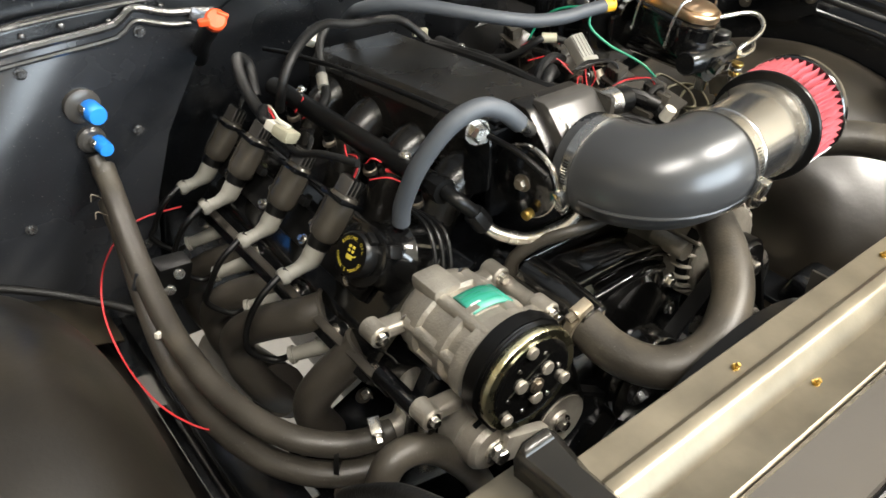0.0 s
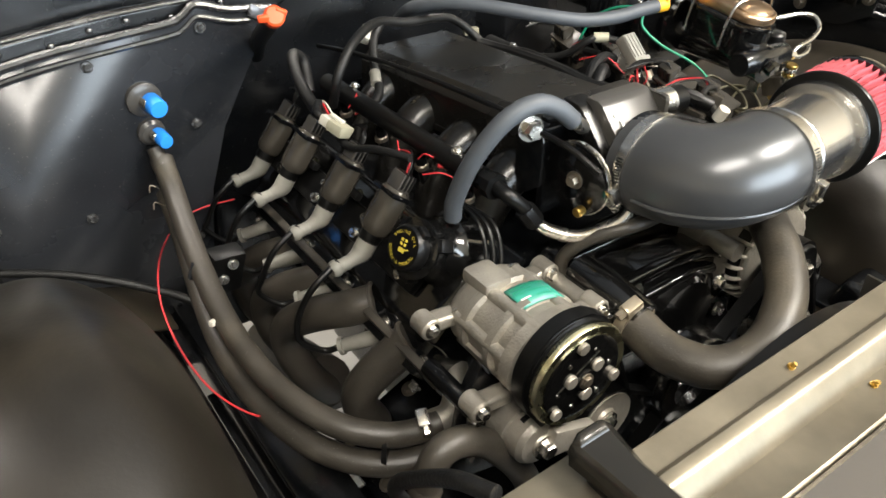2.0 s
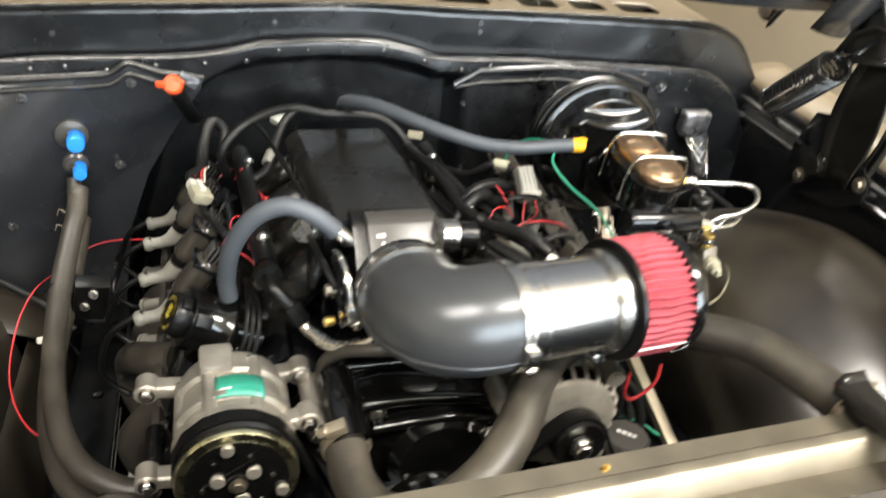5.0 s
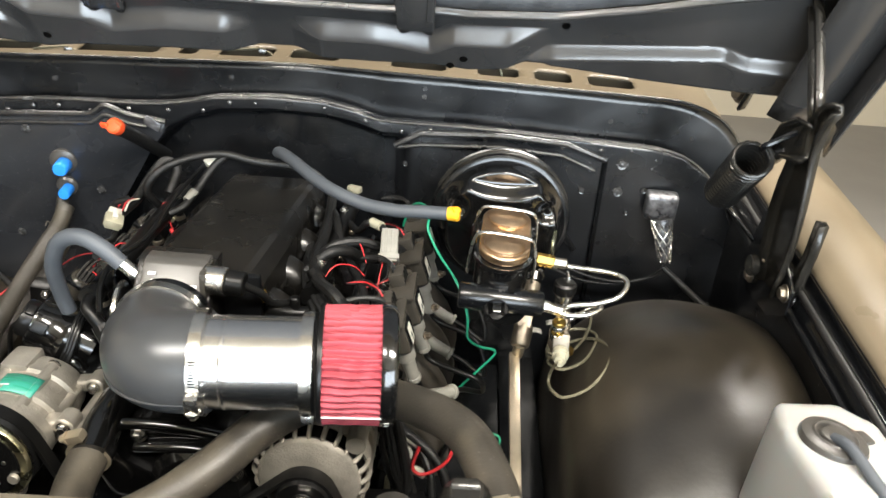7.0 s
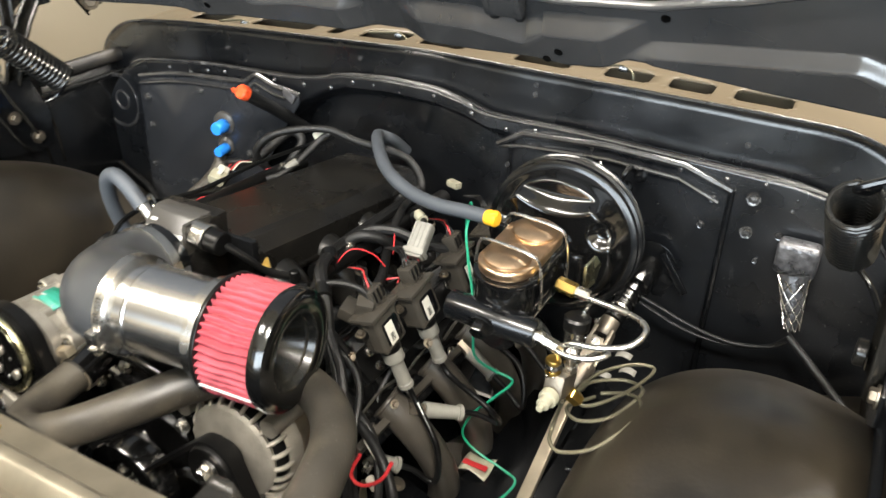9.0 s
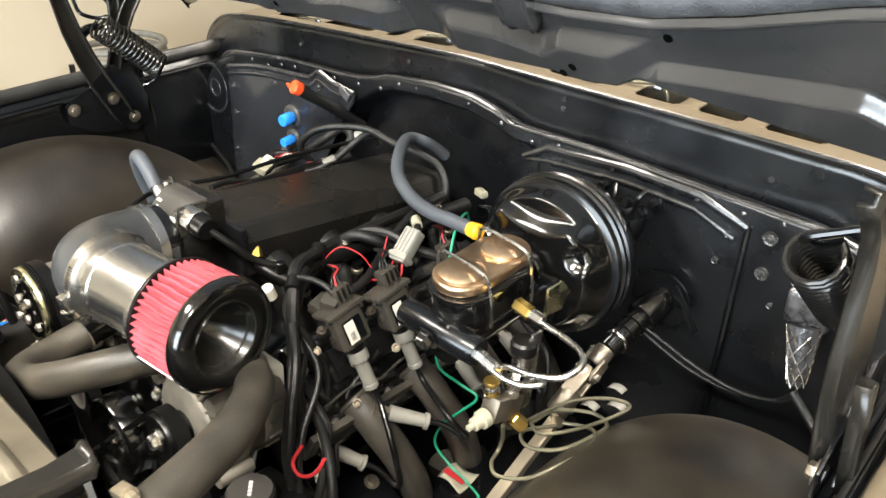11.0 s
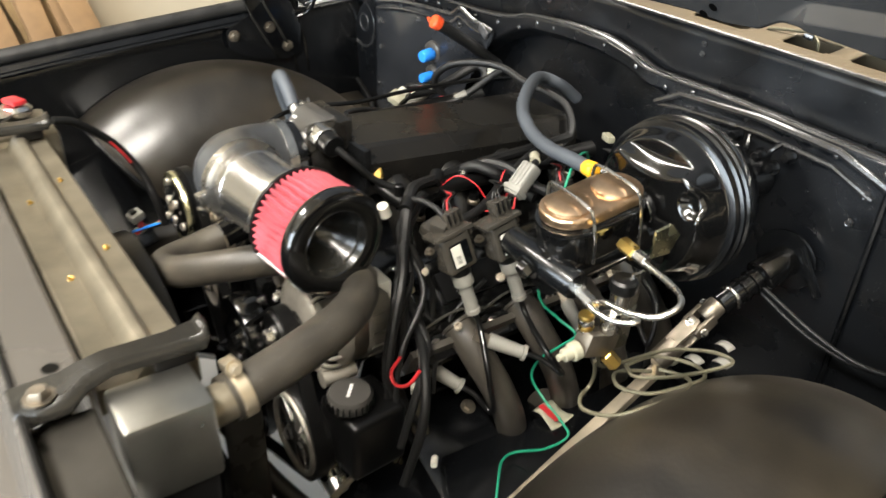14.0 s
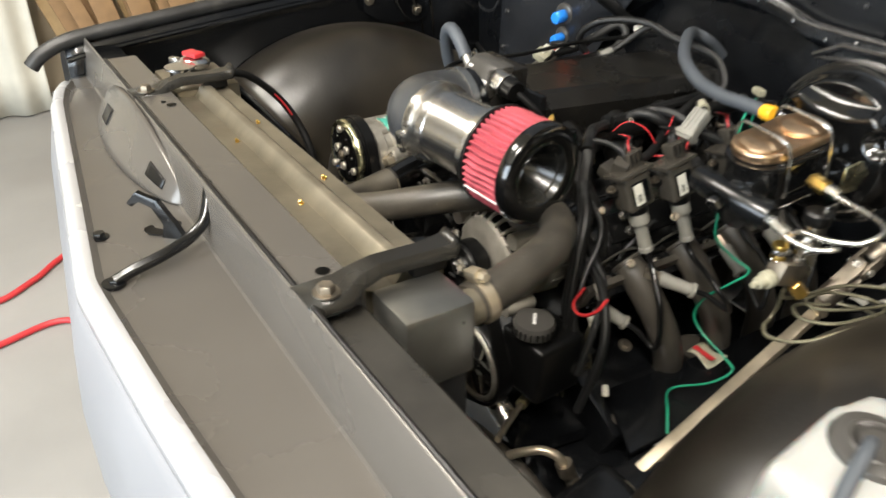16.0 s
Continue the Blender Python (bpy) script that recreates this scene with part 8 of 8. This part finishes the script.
for x, y, z, a in ((0.448, 0.900, 0.862, 20), (0.462, 0.880, 0.850, -30), (0.430, 0.862, 0.842, 50)):
    single("tape_scrap", Geo().grid(lambda u, v: (x + 0.024 * u, y + 0.016 * v, z + 0.004 * math.sin(3 * u)), lin(0, 1, 5), lin(0, 1, 4)), BOOT, (x, y, z), "small torn scrap of pale tape on the steering joint", "tape scrap", "tape scraps", thick=0.0008)

# small fittings along the driver side of the engine
for k, (x, y, z) in enumerate(((0.196, 0.575, 0.955), (0.186, 0.560, 0.925), (0.262, 0.655, 0.955), (0.268, 0.735, 0.955), (0.272, 0.845, 0.955), (0.246, 0.600, 0.885))):
    single("flange_bolt", hexbolt((x, y, z), (0.7, -0.5, 0.5), 0.0042, 0.009), DARKSTEEL, (x, y, z), "plated flange bolt on the valve cover edge", "bolt", "valve cover bolts")
for k, (p0, p1) in enumerate((((0.150, 0.543, 1.030), (0.152, 0.536, 1.046)), ((0.262, 0.520, 0.828), (0.276, 0.512, 0.828)), ((0.300, 0.530, 0.722), (0.312, 0.520, 0.722)))):
    single("white_plug", Geo().tube([p0, p1], 0.008 - 0.0015 * k, 10), WHITE, p0, "small white plastic wire plug", "wire plug", "white wire plugs")
sg = thing("engine_harness", (0.12, 0.70, 1.02), "black taped harness with clips over the driver side coils", "wiring harness")
for k, way in enumerate((
    [(0.072, 0.95, 1.030), (0.084, 0.86, 1.034), (0.090, 0.78, 1.036), (0.092, 0.704, 1.034), (0.110, 0.640, 1.040), (0.140, 0.590, 1.050), (0.166, 0.565, 1.030), (0.182, 0.550, 0.985), (0.205, 0.535, 0.930), (0.222, 0.525, 0.87)],
    [(0.092, 0.72, 1.030), (0.115, 0.735, 1.048), (0.150, 0.75, 1.050), (0.185, 0.765, 1.035), (0.215, 0.80, 1.020), (0.225, 0.86, 1.010)],
    [(0.150, 0.575, 1.046), (0.175, 0.585, 1.050), (0.200, 0.592, 1.046), (0.214, 0.598, 1.030)],
    [(0.200, 0.54, 0.94), (0.215, 0.552, 0.90), (0.240, 0.553, 0.872), (0.262, 0.535, 0.860), (0.285, 0.505, 0.83), (0.290, 0.480, 0.76)],
    [(0.210, 0.525, 0.90), (0.225, 0.510, 0.84), (0.242, 0.520, 0.78), (0.248, 0.540, 0.73)],
    [(0.170, 0.56, 1.00), (0.190, 0.575, 0.96), (0.196, 0.59, 0.92), (0.205, 0.585, 0.862)],
    [(0.225, 0.66, 0.93), (0.214, 0.64, 0.90), (0.212, 0.61, 0.87), (0.232, 0.575, 0.83), (0.262, 0.55, 0.80)],
)):
    part("loom", Geo().tube(way, (0.0085, 0.0075, 0.004, 0.0055, 0.0045, 0.0045, 0.0035)[k], 9, 6), LOOM, sg)
for x, y, z in ((0.104, 0.655, 1.038), (0.158, 0.572, 1.040), (0.196, 0.541, 0.955)):
    part("tape_wrap", Geo().lathe([(0.009, -0.010), (0.0105, -0.009), (0.0105, 0.009), (0.009, 0.010)], aim((x, y, z), (0.5, -0.6, -0.3)), 14), PLASTIC, sg)
part("connector", Geo().box((0.022, 0.018, 0.030), pose(0.205, 0.592, 1.020, 20, 10, 30), 0.003), COILCASE, sg)
part("connector", Geo().box((0.020, 0.030, 0.018), pose(0.176, 0.600, 1.006, 10, 20, 15), 0.003), COILCASE, sg)
part("scalloped_edge", Geo().tube([(0.216, 0.560 + 0.008 * i, 0.872 + 0.014 * abs(math.sin(math.pi * i / 14))) for i in range(57)], 0.0022, 6, 1, spline=False), SATIN, sg, "scalloped gasket edge")

# fittings on the plenum's driver side
fr = thing("brass_sensor", (0.04, 0.60, 1.03), "brass sensor with white tip on the manifold", "sensor")
part("hex", cyl((0.046, 0.592, 1.028), (-0.4, 0.2, 0.8), 0.010, 0.016, 6), BRASS, fr)
part("tip", cyl((0.040, 0.595, 1.040), (-0.4, 0.2, 0.8), 0.0085, 0.008, 14), WHITE, fr)
part("valve", Geo().tube([(0.05, 0.59, 1.022), (0.075, 0.60, 1.010), (0.10, 0.61, 1.005)], 0.010, 12), PLASTIC, fr)
part("valve_stem", cyl((0.085, 0.605, 1.01), (0, 0, 1), 0.007, 0.022), PLASTIC, fr)

# ---- things about the garage ----
rng = random.Random(5)
for i in range(12):
    w, h, y = 0.07 + 0.06 * rng.random(), 1.1 + 0.5 * rng.random(), 0.20 + 0.055 * i
    g = Geo().box((0.022, w, h), pose(-3.36 + 0.05 * (i % 3), y, h / 2 * 0.97, 10 + 9 * rng.random(), -5 - 3 * (i % 3), 0), 0.002)
    single("wood_plank", g, WOOD if i % 3 else PALEWOOD, (-3.36 + 0.05 * (i % 3), y, 0), "raw pine plank leaning on the garage wall", "plank", "leaning planks")
single("door_curtain", Geo().grid(lambda y, z: (-3.22 + 0.018 * math.sin(38 * y) + 0.01 * math.sin(5 * z + 9 * y), y, z), lin(-0.75, 0.16, 70), lin(0.01, 2.1, 12)), WHITE, (-3.22, -0.3, 0), "white folded curtain hanging to the garage floor", "curtain", thick=0.003)
single("garbage_bag", Geo().lathe([(0, 0.42), (0.06, 0.40), (0.16, 0.33), (0.24, 0.2), (0.25, 0.08), (0.20, 0.0)], Matrix.Translation((-3.1, 1.05, 0)), 20), PLASTIC, (-3.1, 1.05, 0), "crumpled black plastic bag on the floor", "bag")
cord = wire("air_hose", [(-0.9, 0.25, 0.012), (-1.15, 0.03, 0.012), (-1.34, -0.09, 0.012), (-1.31, -0.28, 0.012), (-1.20, -0.60, 0.012), (-1.35, -0.85, 0.012), (-1.60, -0.70, 0.012), (-1.60, -0.40, 0.012), (-1.555, -0.265, 0.012), (-1.62, -0.16, 0.012), (-1.69, -0.09, 0.012), (-1.95, 0.10, 0.012), (-2.6, 0.15, 0.012)], 0.010, REDW, "red air hose lying on the garage floor", 10, "hose")
coilh = thing("hose_coil", (-3.05, 2.0, 0.0), "grey garden hose coil beside a stand leg", "hose coil")
part("coil", Geo().tube([(-3.05 + 0.20 * math.cos(a * 0.4), 1.9 + 0.20 * math.sin(a * 0.4), 0.52 + 0.003 * a) for a in range(40)], 0.018, 10, 2), BOOT, coilh)
part("leg", Geo().tube([(-3.05, 1.62, 0), (-3.05, 1.62, 0.55)], 0.015, 8), GLOSS, coilh)
part("leg", Geo().tube([(-3.05, 2.2, 0), (-3.05, 2.2, 0.55)], 0.015, 8), GLOSS, coilh)
